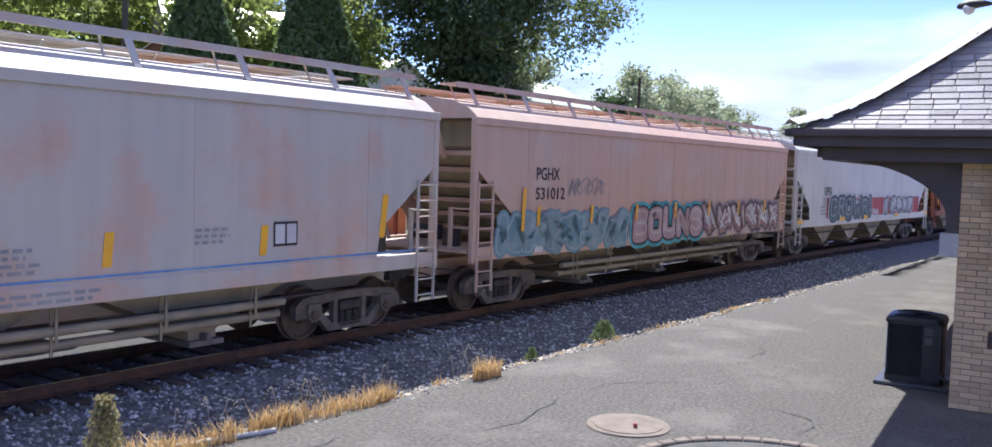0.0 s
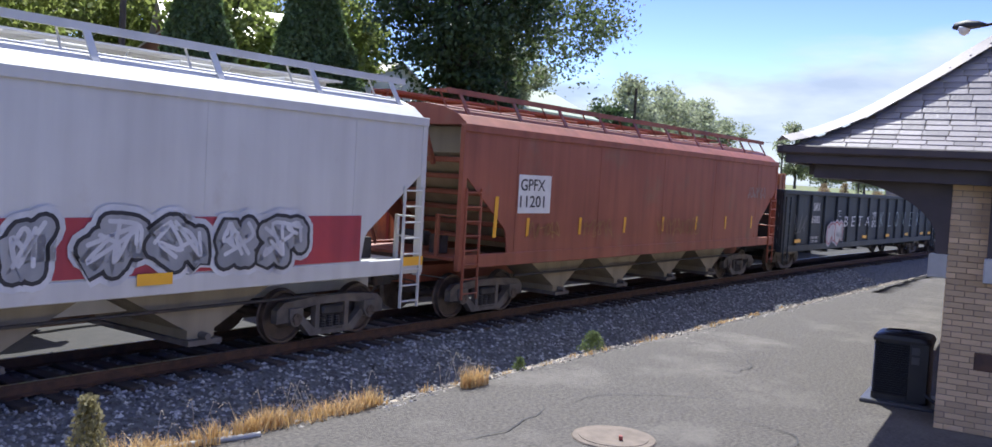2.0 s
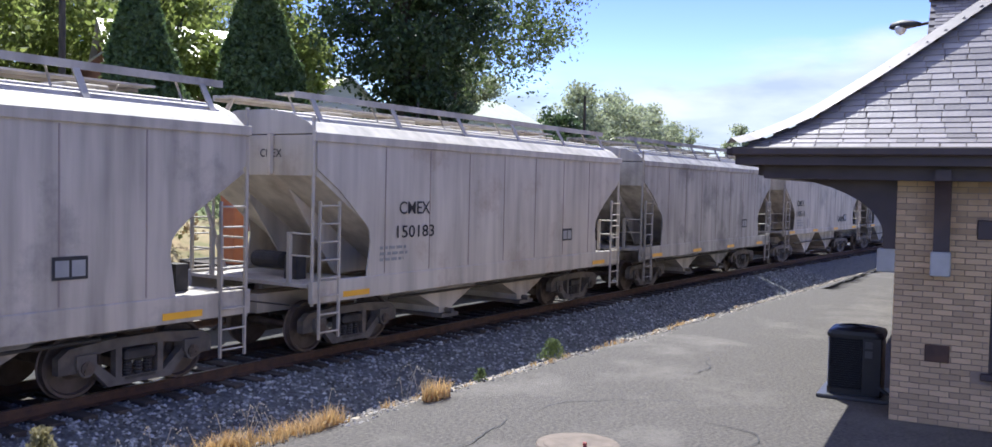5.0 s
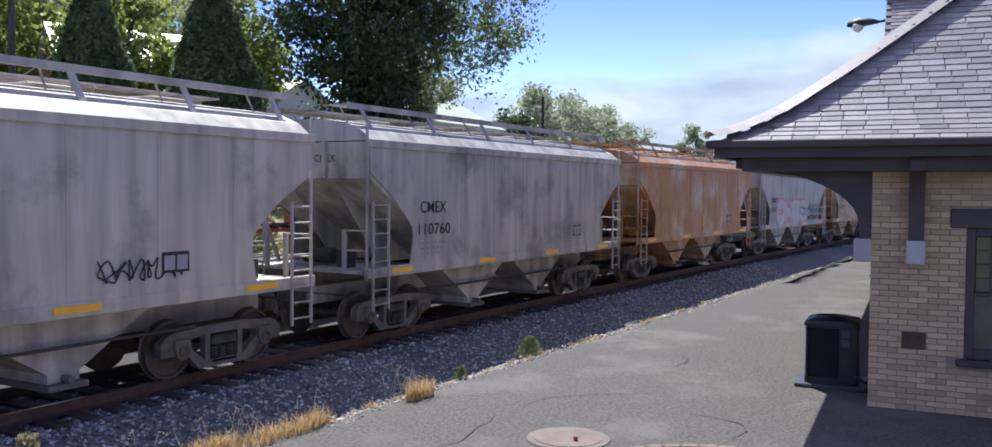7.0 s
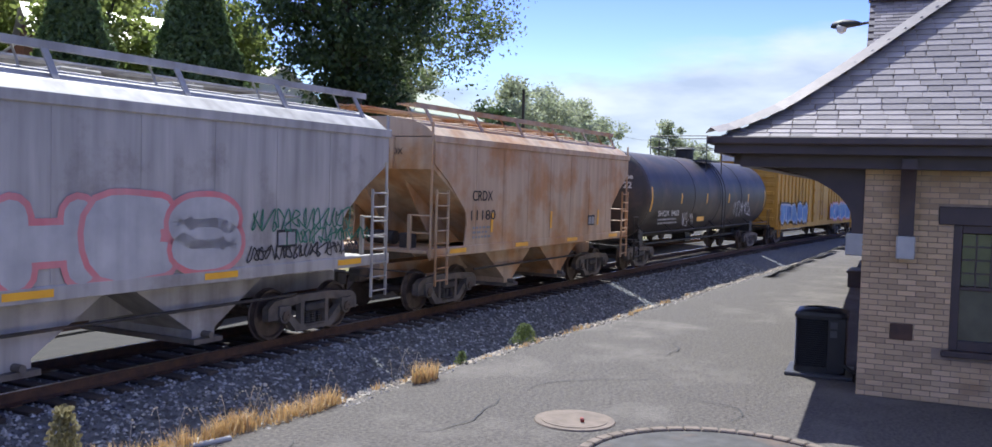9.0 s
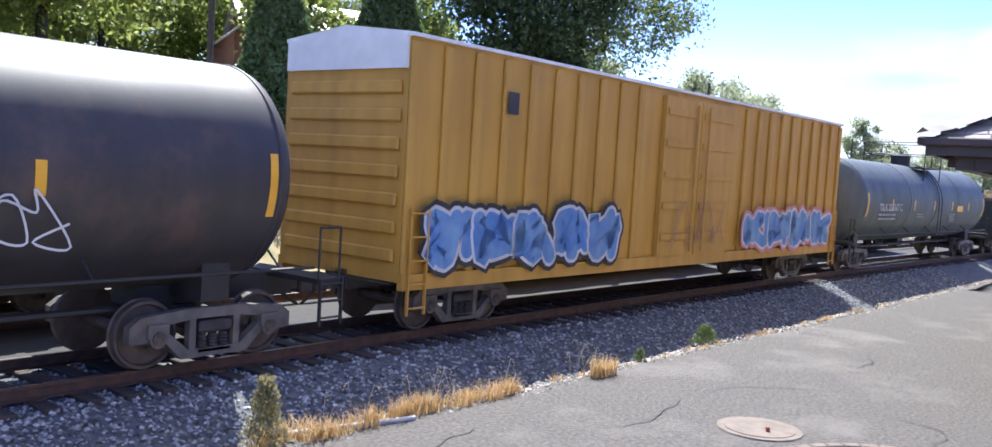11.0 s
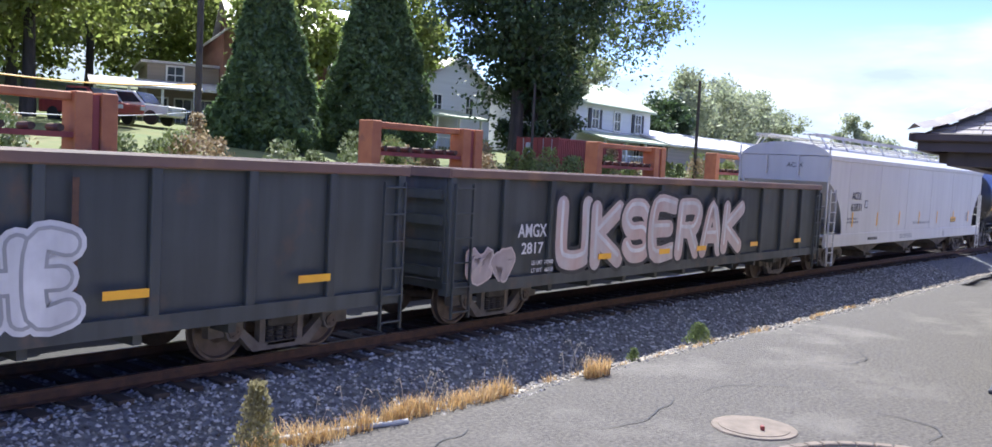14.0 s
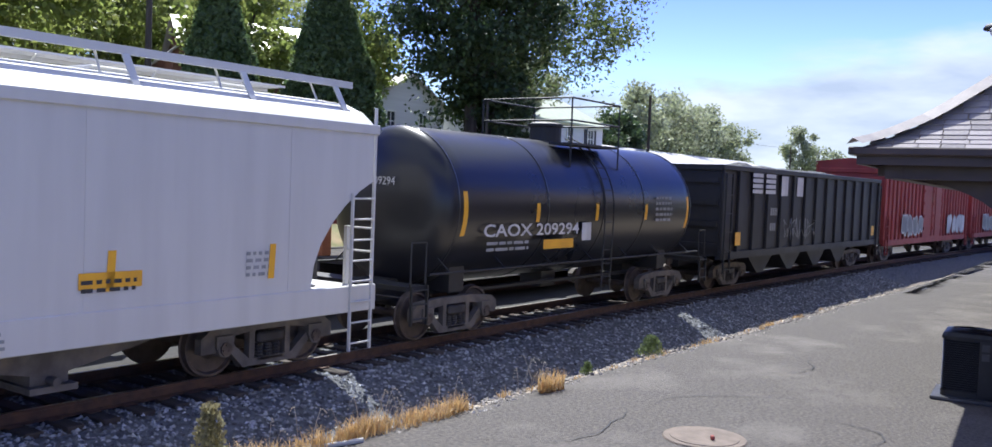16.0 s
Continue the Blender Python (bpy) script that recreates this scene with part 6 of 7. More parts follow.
def build_ac():
    ac = empty("air_conditioner", ST @ pose(-0.50, 1.22, 0.0), "black outdoor air-conditioning unit on a dark pad beside the wall", "air conditioner")
    bm = bmesh.new()
    box(bm, -0.44, 0.44, -0.44, 0.44, 0.0, 0.05)
    part("pad", bevel(bm, 0.01), AC_GREY, ac)
    hw = 0.335

    def ring(s, z):
        pts = []
        r = 0.09
        for cx, cy, a0 in ((s - r, s - r, 0), (-s + r, s - r, 90), (-s + r, -s + r, 180), (s - r, -s + r, 270)):
            for k in range(5):
                a = radians(a0 + k * 22.5)
                pts.append((cx + r * math.cos(a), cy + r * math.sin(a), z))
        return pts

    def stack(levels, mt, name, label=""):
        bm = bmesh.new()
        rings = [[bm.verts.new(p) for p in ring(s, z)] for s, z in levels]
        for a, b in zip(rings, rings[1:]):
            for j in range(len(a)):
                bm.faces.new((a[j], a[(j + 1) % len(a)], b[(j + 1) % len(a)], b[j]))
        bm.faces.new(rings[0][::-1])
        bm.faces.new(rings[-1])
        return part(name, bm, mt, ac, label)
    stack([(hw - 0.02, 0.05), (hw - 0.02, 0.12), (hw - 0.02, 0.8)], BLACK_PAINT, "coil")
    stack([(hw, 0.05), (hw, 0.13)], AC_BLACK, "base_pan")
    for k in range(22):
        z = 0.145 + k * 0.0295
        stack([(hw, z), (hw + 0.003, z + 0.004), (hw - 0.008, z + 0.014)], AC_BLACK, "louvre")
    stack([(hw + 0.012, 0.80), (hw + 0.014, 0.84), (hw - 0.01, 0.885), (hw - 0.09, 0.91), (hw - 0.2, 0.912)], AC_BLACK, "top_cover")
    bm = bmesh.new()
    for k in range(7):
        r = 0.05 + k * 0.03
        for i in range(20):
            a, b = 2 * math.pi * i / 20, 2 * math.pi * (i + 1) / 20
            bar(bm, (r * math.cos(a), r * math.sin(a), 0.918), (r * math.cos(b), r * math.sin(b), 0.918), 0.004, 4)
    part("fan_grille", bm, AC_BLACK, ac)
    bm = bmesh.new()
    box(bm, 0.1, 0.33, -hw - 0.018, -hw + 0.02, 0.08, 0.82)
    part("service_panel", bevel(bm, 0.008), AC_BLACK, ac)
    for z0, z1 in ((0.68, 0.77), (0.56, 0.65)):
        bm = bmesh.new()
        box(bm, 0.13, 0.22, -hw - 0.022, -hw - 0.018, z0, z1)
        part("rating_label", bm, AC_GREY, ac, "small grey printed label")
    bm = bmesh.new()
    pts = [(0.3, -0.34, 0.2), (0.42, -0.36, 0.12), (0.6, -0.25, 0.1), (0.93, -0.15, 0.16)]
    for a, b in zip(pts, pts[1:]):
        bar(bm, a, b, 0.022, 8)
    part("refrigerant_line", bm, BLACK_PAINT, ac)


build_ac()


def build_platform_things():
    # round access cover set in a worn concrete collar
    cov = empty("manhole_cover", pose(8.5, 4.17, 0), "round pale worn concrete manhole cover flush in the asphalt", "manhole cover")
    bm = bmesh.new()
    lathe(bm, [(0.0, 0.44), (0.014, 0.43), (0.016, 0.38)], 40, "Z")
    part("collar", bm, COVER_STONE, cov)
    bm = bmesh.new()
    lathe(bm, [(0.004, 0.365), (0.022, 0.36), (0.024, 0.3)], 40, "Z")
    part("lid", bm, COVER_STONE, cov)
    bm = bmesh.new()
    box(bm, -0.03, 0.03, -0.02, 0.02, 0, 0.045)
    br = mesh_ob("brick_fragment", bevel(bm, 0.008), CONTAINER_RED)
    br.matrix_basis = pose(8.42, 4.05, 0.024, 0, 0, 30)
    tagged(br, "small broken piece of red brick on the cover", "brick piece")
    # raised round kerb of a well
    bed = empty("round_well_rim", pose(7.62, 2.35, 0), "round stone well rim with a dark inside", "planter")
    n = 46
    for i in range(n):
        a0, a1 = 2 * math.pi * i / n + 0.006, 2 * math.pi * (i + 1) / n - 0.006
        bm = bmesh.new()
        pts = []
        for z in (-0.02, 0.035):
            for r, a in ((1.29, a0), (1.29, a1), (1.4, a1), (1.4, a0)):
                pts.append(bm.verts.new((r * math.cos(a), r * math.sin(a), z)))
        for q in ((0, 3, 2, 1), (4, 5, 6, 7), (0, 1, 5, 4), (1, 2, 6, 5), (2, 3, 7, 6), (3, 0, 4, 7)):
            bm.faces.new([pts[k] for k in q])
        part("kerb_stone", bevel(bm, 0.012), COVER_STONE, bed)
    # flat dark disc, its colour standing in for the unlit hole
    bm = bmesh.new()
    lathe(bm, [(0.0, 1.285), (0.012, 1.27), (0.016, 0.6)], 40, "Z")
    part("dark_disc", bm, STEEL_DARK, bed, "flat dark disc in place of the unlit hole")
    # two old pipes lying at the edge, a low bench slab by the far wall
    for k, (x, y, a, ln) in enumerate(((5.3, 6.95, -17, 1.5), (5.45, 7.1, -14, 1.4))):
        bm = bmesh.new()
        lathe(bm, [(-ln / 2, 0.028), (ln / 2, 0.028)], 12, "X")
        ob = mesh_ob("steel_pipe", bm, CONCRETE)
        ob.matrix_basis = pose(x, y, 0.01 if k == 0 else -0.06, 0, 0, a)
        tagged(ob, "pale weathered pipe lying along the platform edge", "pipe", "pipes at the edge")
    bench = empty("low_bench", pose(26.0, 3.0, 0), "low dark timber bench by the station wall", "bench")
    bm = bmesh.new()
    box(bm, -0.7, 0.7, -0.2, 0.2, 0.4, 0.46)
    part("seat", bm, BROWN_TRIM, bench)
    for x in (-0.5, 0.5):
        bm = bmesh.new()
        box(bm, x - 0.04, x + 0.04, -0.18, 0.18, 0, 0.4)
        part("leg", bm, BROWN_TRIM, bench)


build_platform_things()


# ---- plants at the edge ----
def blades(name, clumps, material, label, category, seed, kind="stuff"):
    """Many bent blades; a clump is x, y, spread, count, height."""
    rnd = random.Random(seed)
    V, F = [], []
    for cx, cy, sp, cnt, hh in clumps:
        for _ in range(cnt):
            a, r = rnd.uniform(0, 6.283), sp * rnd.random() ** 0.6
            x, y = cx + r * 1.6 * math.cos(a), cy + r * math.sin(a) * 0.7
            z = ground_z(x, y) if y > edge_y(x) else -0.01
            h = hh * rnd.uniform(0.4, 1.15)
            b, lean = rnd.uniform(0, 6.283), rnd.uniform(0.15, 0.8) * h
            w = rnd.uniform(0.003, 0.007)
            c, s = math.cos(b), math.sin(b)
            o = len(V)
            for f, k in ((0, 1.0), (0.55, 0.8), (1.0, 0.15)):
                px, py, pz = x + c * lean * f * f, y + s * lean * f * f, z + h * f * (1 - 0.25 * f * (lean / h))
                V += [(px - s * w * k, py + c * w * k, pz), (px + s * w * k, py - c * w * k, pz)]
            F += [(o, o + 1, o + 3, o + 2), (o + 2, o + 3, o + 5, o + 4)]
    me = bpy.data.meshes.new(name)
    me.from_pydata(V, [], F)
    me.materials.append(material)
    return tagged(new(name, me), label, category, kind=kind)


CL = [(9.34, 6.56, 0.16, 340, 0.26)]
rnd0 = random.Random(21)
for i in range(46):
    x = 4.2 + 3.6 * rnd0.random()
    CL.append((x, edge_y(x) + rnd0.uniform(-0.12, 0.22), 0.12, 60, rnd0.uniform(0.1, 0.28)))
for i in range(30):
    x = 8 + 14 * rnd0.random()
    CL.append((x, edge_y(x) + rnd0.uniform(-0.05, 0.3), 0.08, 22, rnd0.uniform(0.06, 0.14)))
blades("dry_grass", CL, DRY, "straw-coloured dry grass along the platform edge", "grass", 1)


def stalks(clumps, seed):
    """Tall thin weed stalks with pale seed heads."""
    rnd = random.Random(seed)
    bm = bmesh.new()
    for cx, cy, n, hh in clumps:
        for _ in range(n):
            x, y = cx + rnd.gauss(0, 0.22), cy + rnd.gauss(0, 0.1)
            z = ground_z(x, y) if y > edge_y(x) else 0
            b, h = rnd.uniform(0, 6.28), hh * rnd.uniform(0.6, 1.1)
            prev = (x, y, z)
            for f in (0.35, 0.7, 1.0):
                q = (x + math.cos(b) * 0.3 * h * f * f, y + math.sin(b) * 0.3 * h * f * f, z + h * f)
                beam(bm, prev, q, 0.005, 0.005)
                prev = q
            for k in range(5):
                q = Vector(prev) + Vector((math.cos(b) * 0.03 * k, math.sin(b) * 0.03 * k, -0.012 * k * k * 0.5))
                bmesh.ops.create_icosphere(bm, subdivisions=1, radius=0.009, matrix=Matrix.Translation(q))
    tagged(mesh_ob("seed_stalks", bm, STRAW), "thin dry weed stalks with pale seed heads", "weeds", kind="stuff")


stalks([(9.2, 6.85, 7, 0.42), (6.6, 6.95, 8, 0.42), (5.4, 7.0, 5, 0.4), (7.4, 6.95, 4, 0.36)], 5)


def small_bush(name, x, y, z, r, h, count, material, label, seed, size=0.035):
    rnd = random.Random(seed)
    V, F = [], []
    for _ in range(count):
        t = rnd.random() ** 0.8
        a = rnd.uniform(0, 6.283)
        rr = r * math.sqrt(rnd.random()) * (1 - 0.75 * t)
        p = Vector((rr * math.cos(a), rr * math.sin(a), h * t))
        q = Vector((rnd.gauss(0, 1), rnd.gauss(0, 1), rnd.gauss(0, 1))).normalized() * size * rnd.uniform(0.6, 1.3)
        s = q.orthogonal().normalized() * size * 0.4
        o = len(V)
        V += [tuple(p - s), tuple(p + q * 0.5 + s * 1.4), tuple(p + q), tuple(p + q * 0.5 - s * 1.4)]
        F.append((o, o + 1, o + 2, o + 3))
    me = bpy.data.meshes.new(name)
    me.from_pydata(V, [], F)
    me.materials.append(material)
    ob = new(name, me)
    ob.location = (x, y, z)
    return tagged(ob, label, "bush")


small_bush("weed_bush", 13.15, 6.95, -0.14, 0.28, 0.34, 900, WEED, "small bright green weed bush at the platform edge", 3)
small_bush("weed_bush", 4.35, 6.95, -0.05, 0.24, 0.68, 1500, OLIVE_WEED, "upright olive-green weed with dry tips at the platform edge", 4)
small_bush("weed_bush", 10.9, 6.9, -0.1, 0.12, 0.18, 250, WEED, "tiny green weed in the gravel", 5)


# ---- beyond the track ----
def leaf_mesh(name, pts, size, seed):
    rnd = np.random.RandomState(seed)
    n = len(pts)
    a = rnd.normal(size=(n, 3))
    a /= np.linalg.norm(a, axis=1, keepdims=True)
    b = np.cross(a, rnd.normal(size=(n, 3)))
    b /= np.linalg.norm(b, axis=1, keepdims=True)
    s = size * rnd.uniform(0.6, 1.35, (n, 1))
    q = np.stack([pts - a * s, pts + b * s * 0.55, pts + a * s, pts - b * s * 0.55], 1).reshape(-1, 3)
    me = bpy.data.meshes.new(name)
    me.vertices.add(4 * n)
    me.vertices.foreach_set("co", q.ravel())
    me.loops.add(4 * n)
    me.loops.foreach_set("vertex_index", np.arange(4 * n, dtype=np.int32))
    me.polygons.add(n)
    me.polygons.foreach_set("loop_start", np.arange(0, 4 * n, 4, dtype=np.int32))
    me.update(calc_edges=True)
    return me


def limb(bm, pts, r0, r1, n=7):
    rings = []
    for i, p in enumerate(pts):
        p = Vector(p)
        d = (Vector(pts[min(i + 1, len(pts) - 1)]) - Vector(pts[max(i - 1, 0)])).normalized()
        u = d.orthogonal().normalized()
        w = d.cross(u)
        r = r0 + (r1 - r0) * i / (len(pts) - 1)
        rings.append([bm.verts.new(p + (u * math.cos(2 * math.pi * k / n) + w * math.sin(2 * math.pi * k / n)) * r) for k in range(n)])
    for a, b in zip(rings, rings[1:]):
        for k in range(n):
            bm.faces.new((a[k], a[(k + 1) % n], b[(k + 1) % n], b[k]))


def tree(x, y, height, radius, crown_base, leaves, size, material, label, seed, clumps=60, trunk=0.35, spread=(1, 1), lean=(0, 0), category="tree", fill=0.55):
    rnd = np.random.RandomState(seed)
    z0 = ground_z(x, y) - 0.1
    t = empty("tree", pose(x, y, z0), label, category)
    cz = (crown_base + height) / 2
    hz = (height - crown_base) / 2
    cen = []
    while len(cen) < clumps:
        p = rnd.uniform(-1, 1, 3)
        r = np.linalg.norm(p)
        if r < 1 and r > 0.35 * rnd.rand():
            cen.append(p * (0.85 + 0.25 * rnd.rand()))
    cen = np.array(cen) * (radius * spread[0], radius * spread[1], hz) + (lean[0], lean[1], cz)
    per = leaves // clumps
    pts = []
    for c in cen:
        rr = radius * rnd.uniform(0.2, 0.5) * (1.0 if fill > 0.5 else 0.8)
        d = rnd.normal(size=(per, 3))
        d /= np.linalg.norm(d, axis=1, keepdims=True)
        d *= (rnd.rand(per, 1) ** 0.75) * rr * (1, 1, 0.75)
        pts.append(c + d)
    me = leaf_mesh("crown", np.concatenate(pts), size, seed + 1)
    me.materials.append(material)
    o = new("crown", me)
    o.parent = t
    bm = bmesh.new()
    limb(bm, [(0, 0, 0), (0.05, 0.03, crown_base * 0.6), (lean[0] * 0.3, lean[1] * 0.3, cz), (lean[0] * 0.6, lean[1] * 0.6, cz + hz * 0.6)], trunk, trunk * 0.2, 9)
    part("trunk", bm, BARK, t)
    for c in cen[:: max(1, clumps // 16)]:
        bm = bmesh.new()
        s = Vector((lean[0] * 0.25, lean[1] * 0.25, crown_base + (cz - crown_base) * rnd.uniform(0.0, 1.2)))
        e = Vector(c)
        mid = (s + e) / 2 + Vector((0, 0, 0.12 * radius))
        limb(bm, [s, mid, e], trunk * 0.28, 0.02, 5)
        part("limb", bm, BARK, t)
    return t


def cone_tree(x, y, height, radius, leaves, label, seed):
    rnd = np.random.RandomState(seed)
    t = empty("conifer", pose(x, y, ground_z(x, y) - 0.1), label, "conifer", "pair of cone-shaped conifers")
    n = leaves
    h = 1 - np.sqrt(rnd.rand(n))
    a = rnd.uniform(0, 2 * np.pi, n)
    lump = 1 + 0.10 * np.sin(3 * a + 9 * h) + 0.07 * np.sin(7 * a - 23 * h) + 0.05 * np.sin(13 * a + 41 * h)
    prof = (1 - h) ** 1.0 * np.minimum(1, 0.74 + 3.0 * h)
    r = radius * prof * lump * (1 - 0.3 * rnd.rand(n) ** 2)
    pts = np.stack([r * np.cos(a), r * np.sin(a), 0.15 + h * height - 0.05 * r], 1)
    me = leaf_mesh("crown", pts, 0.13, seed)
    me.materials.append(CONIFER)
    o = new("crown", me)
    o.parent = t
    bm = bmesh.new()
    bmesh.ops.create_cone(bm, cap_ends=True, segments=14, radius1=radius * 0.6, radius2=0.05, depth=height * 0.9, matrix=Matrix.Translation((0, 0, height * 0.47)))
    part("inner_growth", bm, CONIFER, t)
    bm = bmesh.new()
    limb(bm, [(0, 0, 0), (0, 0, height * 0.5), (0, 0, height * 0.95)], 0.22, 0.03, 8)
    part("trunk", bm, BARK, t)


cone_tree(25.0, 33, 9.8, 2.6, 26000, "tall dense dark-green cone-shaped conifer", 31)
cone_tree(31.6, 33, 11.4, 3.4, 32000, "broad dense dark-green cone-shaped conifer", 32)

# broad dark tree with an ivy-clad trunk
tree(37.2, 28.5, 15.5, 4.6, 3.4, 34000, 0.14, DARK_LEAF, "large dark broad-leaved tree in front of the white house", 41, clumps=150, trunk=0.5)
tree(38.3, 28.2, 6.6, 2.3, 0.3, 14000, 0.13, DARK_LEAF, "dense dark ivy growth round the tree trunk", 42, clumps=60, trunk=0.2, category="ivy")
tree(43.0, 29.5, 15.0, 6.0, 5.2, 15000, 0.12, MID_LEAF, "airy green tree with open branches", 43, clumps=110, trunk=0.25, lean=(1.8, 0), fill=0.4)
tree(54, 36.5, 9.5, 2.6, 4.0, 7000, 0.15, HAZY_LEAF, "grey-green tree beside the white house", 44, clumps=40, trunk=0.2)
# trees behind and to the left of the houses
for k, (x, y, hh, r, cb, nl, mt) in enumerate((
        (20.5, 45, 13, 6.5, 4.2, 26000, BRIGHT_LEAF), (27.5, 62, 17, 7.0, 3.5, 18000, BRIGHT_LEAF), (12, 58, 16, 7.5, 4, 18000, DARK_LEAF),
        (36, 68, 18, 7.0, 3, 16000, BRIGHT_LEAF), (44, 60, 16, 6.0, 3, 15000, BRIGHT_LEAF), (52, 64, 17, 6.5, 3, 14000, BRIGHT_LEAF),
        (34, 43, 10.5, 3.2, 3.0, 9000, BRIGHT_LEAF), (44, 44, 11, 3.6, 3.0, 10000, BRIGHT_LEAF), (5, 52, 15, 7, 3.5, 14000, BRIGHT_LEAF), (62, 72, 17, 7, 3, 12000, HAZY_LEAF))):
    tree(x, y, hh, r, cb, nl, 0.2, mt, "tall leafy tree behind the houses" if k else "spreading sunlit tree on the lawn", 50 + k, clumps=80, trunk=0.4)
# distant line of trees along the railway, most in the haze-paled leaf colour
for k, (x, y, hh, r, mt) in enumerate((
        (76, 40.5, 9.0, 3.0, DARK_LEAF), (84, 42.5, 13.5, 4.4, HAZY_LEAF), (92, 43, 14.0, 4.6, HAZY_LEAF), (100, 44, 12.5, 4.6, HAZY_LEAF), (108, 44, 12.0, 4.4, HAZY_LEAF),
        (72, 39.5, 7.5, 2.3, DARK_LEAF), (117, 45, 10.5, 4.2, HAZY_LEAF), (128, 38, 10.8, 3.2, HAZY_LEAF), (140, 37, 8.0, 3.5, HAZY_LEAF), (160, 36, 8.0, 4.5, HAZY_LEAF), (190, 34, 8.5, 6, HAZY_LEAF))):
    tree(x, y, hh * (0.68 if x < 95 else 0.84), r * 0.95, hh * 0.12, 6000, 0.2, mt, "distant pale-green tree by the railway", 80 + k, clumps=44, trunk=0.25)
# undergrowth and trees closing the lawn behind the houses
for k, (x, y, hh, r) in enumerate(((2, 66, 13, 7), (11, 70, 14, 7.5), (19, 72, 15, 7.5), (27, 76, 15, 7.5), (36, 80, 16, 7.5), (46, 76, 14, 7), (56, 78, 13, 7), (14, 50, 9, 4.5), (7, 44, 9, 4.5))):
    tree(x, y, hh, r, 0.4, 15000, 0.26, BRIGHT_LEAF, "leafy tree with low branches at the back of the lawn", 120 + k, clumps=70, trunk=0.35)
DRY_LEAF = leaf_mat("dry_leaf", (0.32, 0.22, 0.1), (0.4, 0.3, 0.14), 0.4)
# scrub on the bank
rs = random.Random(9)
for k in range(150):
    x = 7 + 46 * rs.random() if k < 110 else 50 + 60 * rs.random()
    y = centre_y(x) + 7.6 + 7.0 * rs.random()
    small_bush("shrub", x, y, ground_z(x, y), rs.uniform(0.7, 1.5), rs.uniform(0.9, 2.1), 700, rs.choice((BRIGHT_LEAF, WEED, DRY_LEAF)), "yellow-green scrub on the bank behind the racks", 100 + k, 0.12)


# stacking racks of orange steel, each with plank stacks
def build_rack(rk, xo, w):
    zb, top = 1.12, 4.0

    def part(name, bm, material, parent, label=""):
        bmesh.ops.translate(bm, vec=(xo, 0, 0), verts=bm.verts[:])
        return tagged(mesh_ob(name, bm, material, parent), label)
    for x0, x1 in ((0, 0.32), (w - 0.95, w - 0.62), (w - 0.45, w - 0.12)):
        bm = bmesh.new()
        box(bm, x0, x1, -0.25, 0.25, zb, top)
        part("upright", bevel(bm, 0.02), RED_STEEL, rk)
    bm = bmesh.new()
    box(bm, w - 0.6, w - 0.47, -0.2, 0.2, zb, top - 0.05)
    part("web", bm, CONTAINER_RED, rk)
    bm = bmesh.new()
    box(bm, 0.32, w - 0.95, -0.12, 0.12, top - 0.18, top - 0.02)
    part("top_beam", bevel(bm, 0.02), RED_STEEL, rk)
    for zz in (top - 0.85, top - 1.45, top - 2.1):
        bm = bmesh.new()
        box(bm, 0.32, w - 0.95, -0.2, 0.2, zz, zz + 0.1)
        part("shelf_beam", bm, CONTAINER_RED, rk)
        n = 7
        for i in range(n):
            bm = bmesh.new()
            xx = 0.5 + (w - 1.7) * i / (n - 1)
            lathe(bm, [(-0.22, 0.07), (0.22, 0.07)], 8, "Y", Matrix.Translation((xx, 0, zz + 0.17)))
            part("roller", bm, RAIL_SIDE, rk)


def flat_car(x0, x1, racks):
    xm = (x0 + x1) / 2
    h = (x1 - x0) / 2
    car = empty("flat_car", pose(xm, centre_y(xm) + 4.7, Z_RAIL - 0.06, 0, 0, math.degrees(heading(xm))), "parked flat car with orange steel bulkhead racks", "flat car", "flat cars parked on the siding")
    bm = bmesh.new()
    box(bm, -h, h, -1.45, 1.45, 1.0, 1.12)
    part("deck", bm, TIE, car, "dark timber deck")
    for sg in (-1, 1):
        bm = bmesh.new()
        box(bm, -h, h, sg * 1.42 - 0.08, sg * 1.42 + 0.08, 0.62, 1.16)
        part("side_sill", bevel(bm, 0.02), STEEL_DARK, car)
    bm = bmesh.new()
    box(bm, -h, h, -0.4, 0.4, 0.4, 1.0)
    part("centre_sill", bm, STEEL_DARK, car)
    for xr, w in racks:
        build_rack(car, xr - xm, w)
    for x in (-h + 1.8, h - 1.8):
        tk = new("truck", KIT["bolster"])
        tk.parent = car
        tk.matrix_basis = pose(x, 0, 0)
        for rz in (0, 180):
            o = new("side_frame", KIT["side_frame"])
            o.parent = tk
            o.matrix_basis = pose(0, 0, 0, 0, 0, rz)
        for dx in (-0.89, 0.89):
            o = new("wheelset", KIT["wheelset"])
            o.parent = tk
            o.matrix_basis = pose(dx, 0, W_R)


siding = empty("siding_track", None, "rusty siding track behind the main line", "track", kind="structure")
sweep_rail("rail", 4.7 - 0.75, -60, 120, siding).location.z = -0.06
sweep_rail("rail", 4.7 + 0.75, -60, 120, siding).location.z = -0.06
flat_car(-12.5, 9.6, ((4.1, 4.8), (-9.5, 4.8)))
flat_car(15.1, 32.0, ((15.3, 4.3), (25.3, 4.7)))
flat_car(33.2, 52.0, ((33.9, 5.1), (44.4, 5.1)))


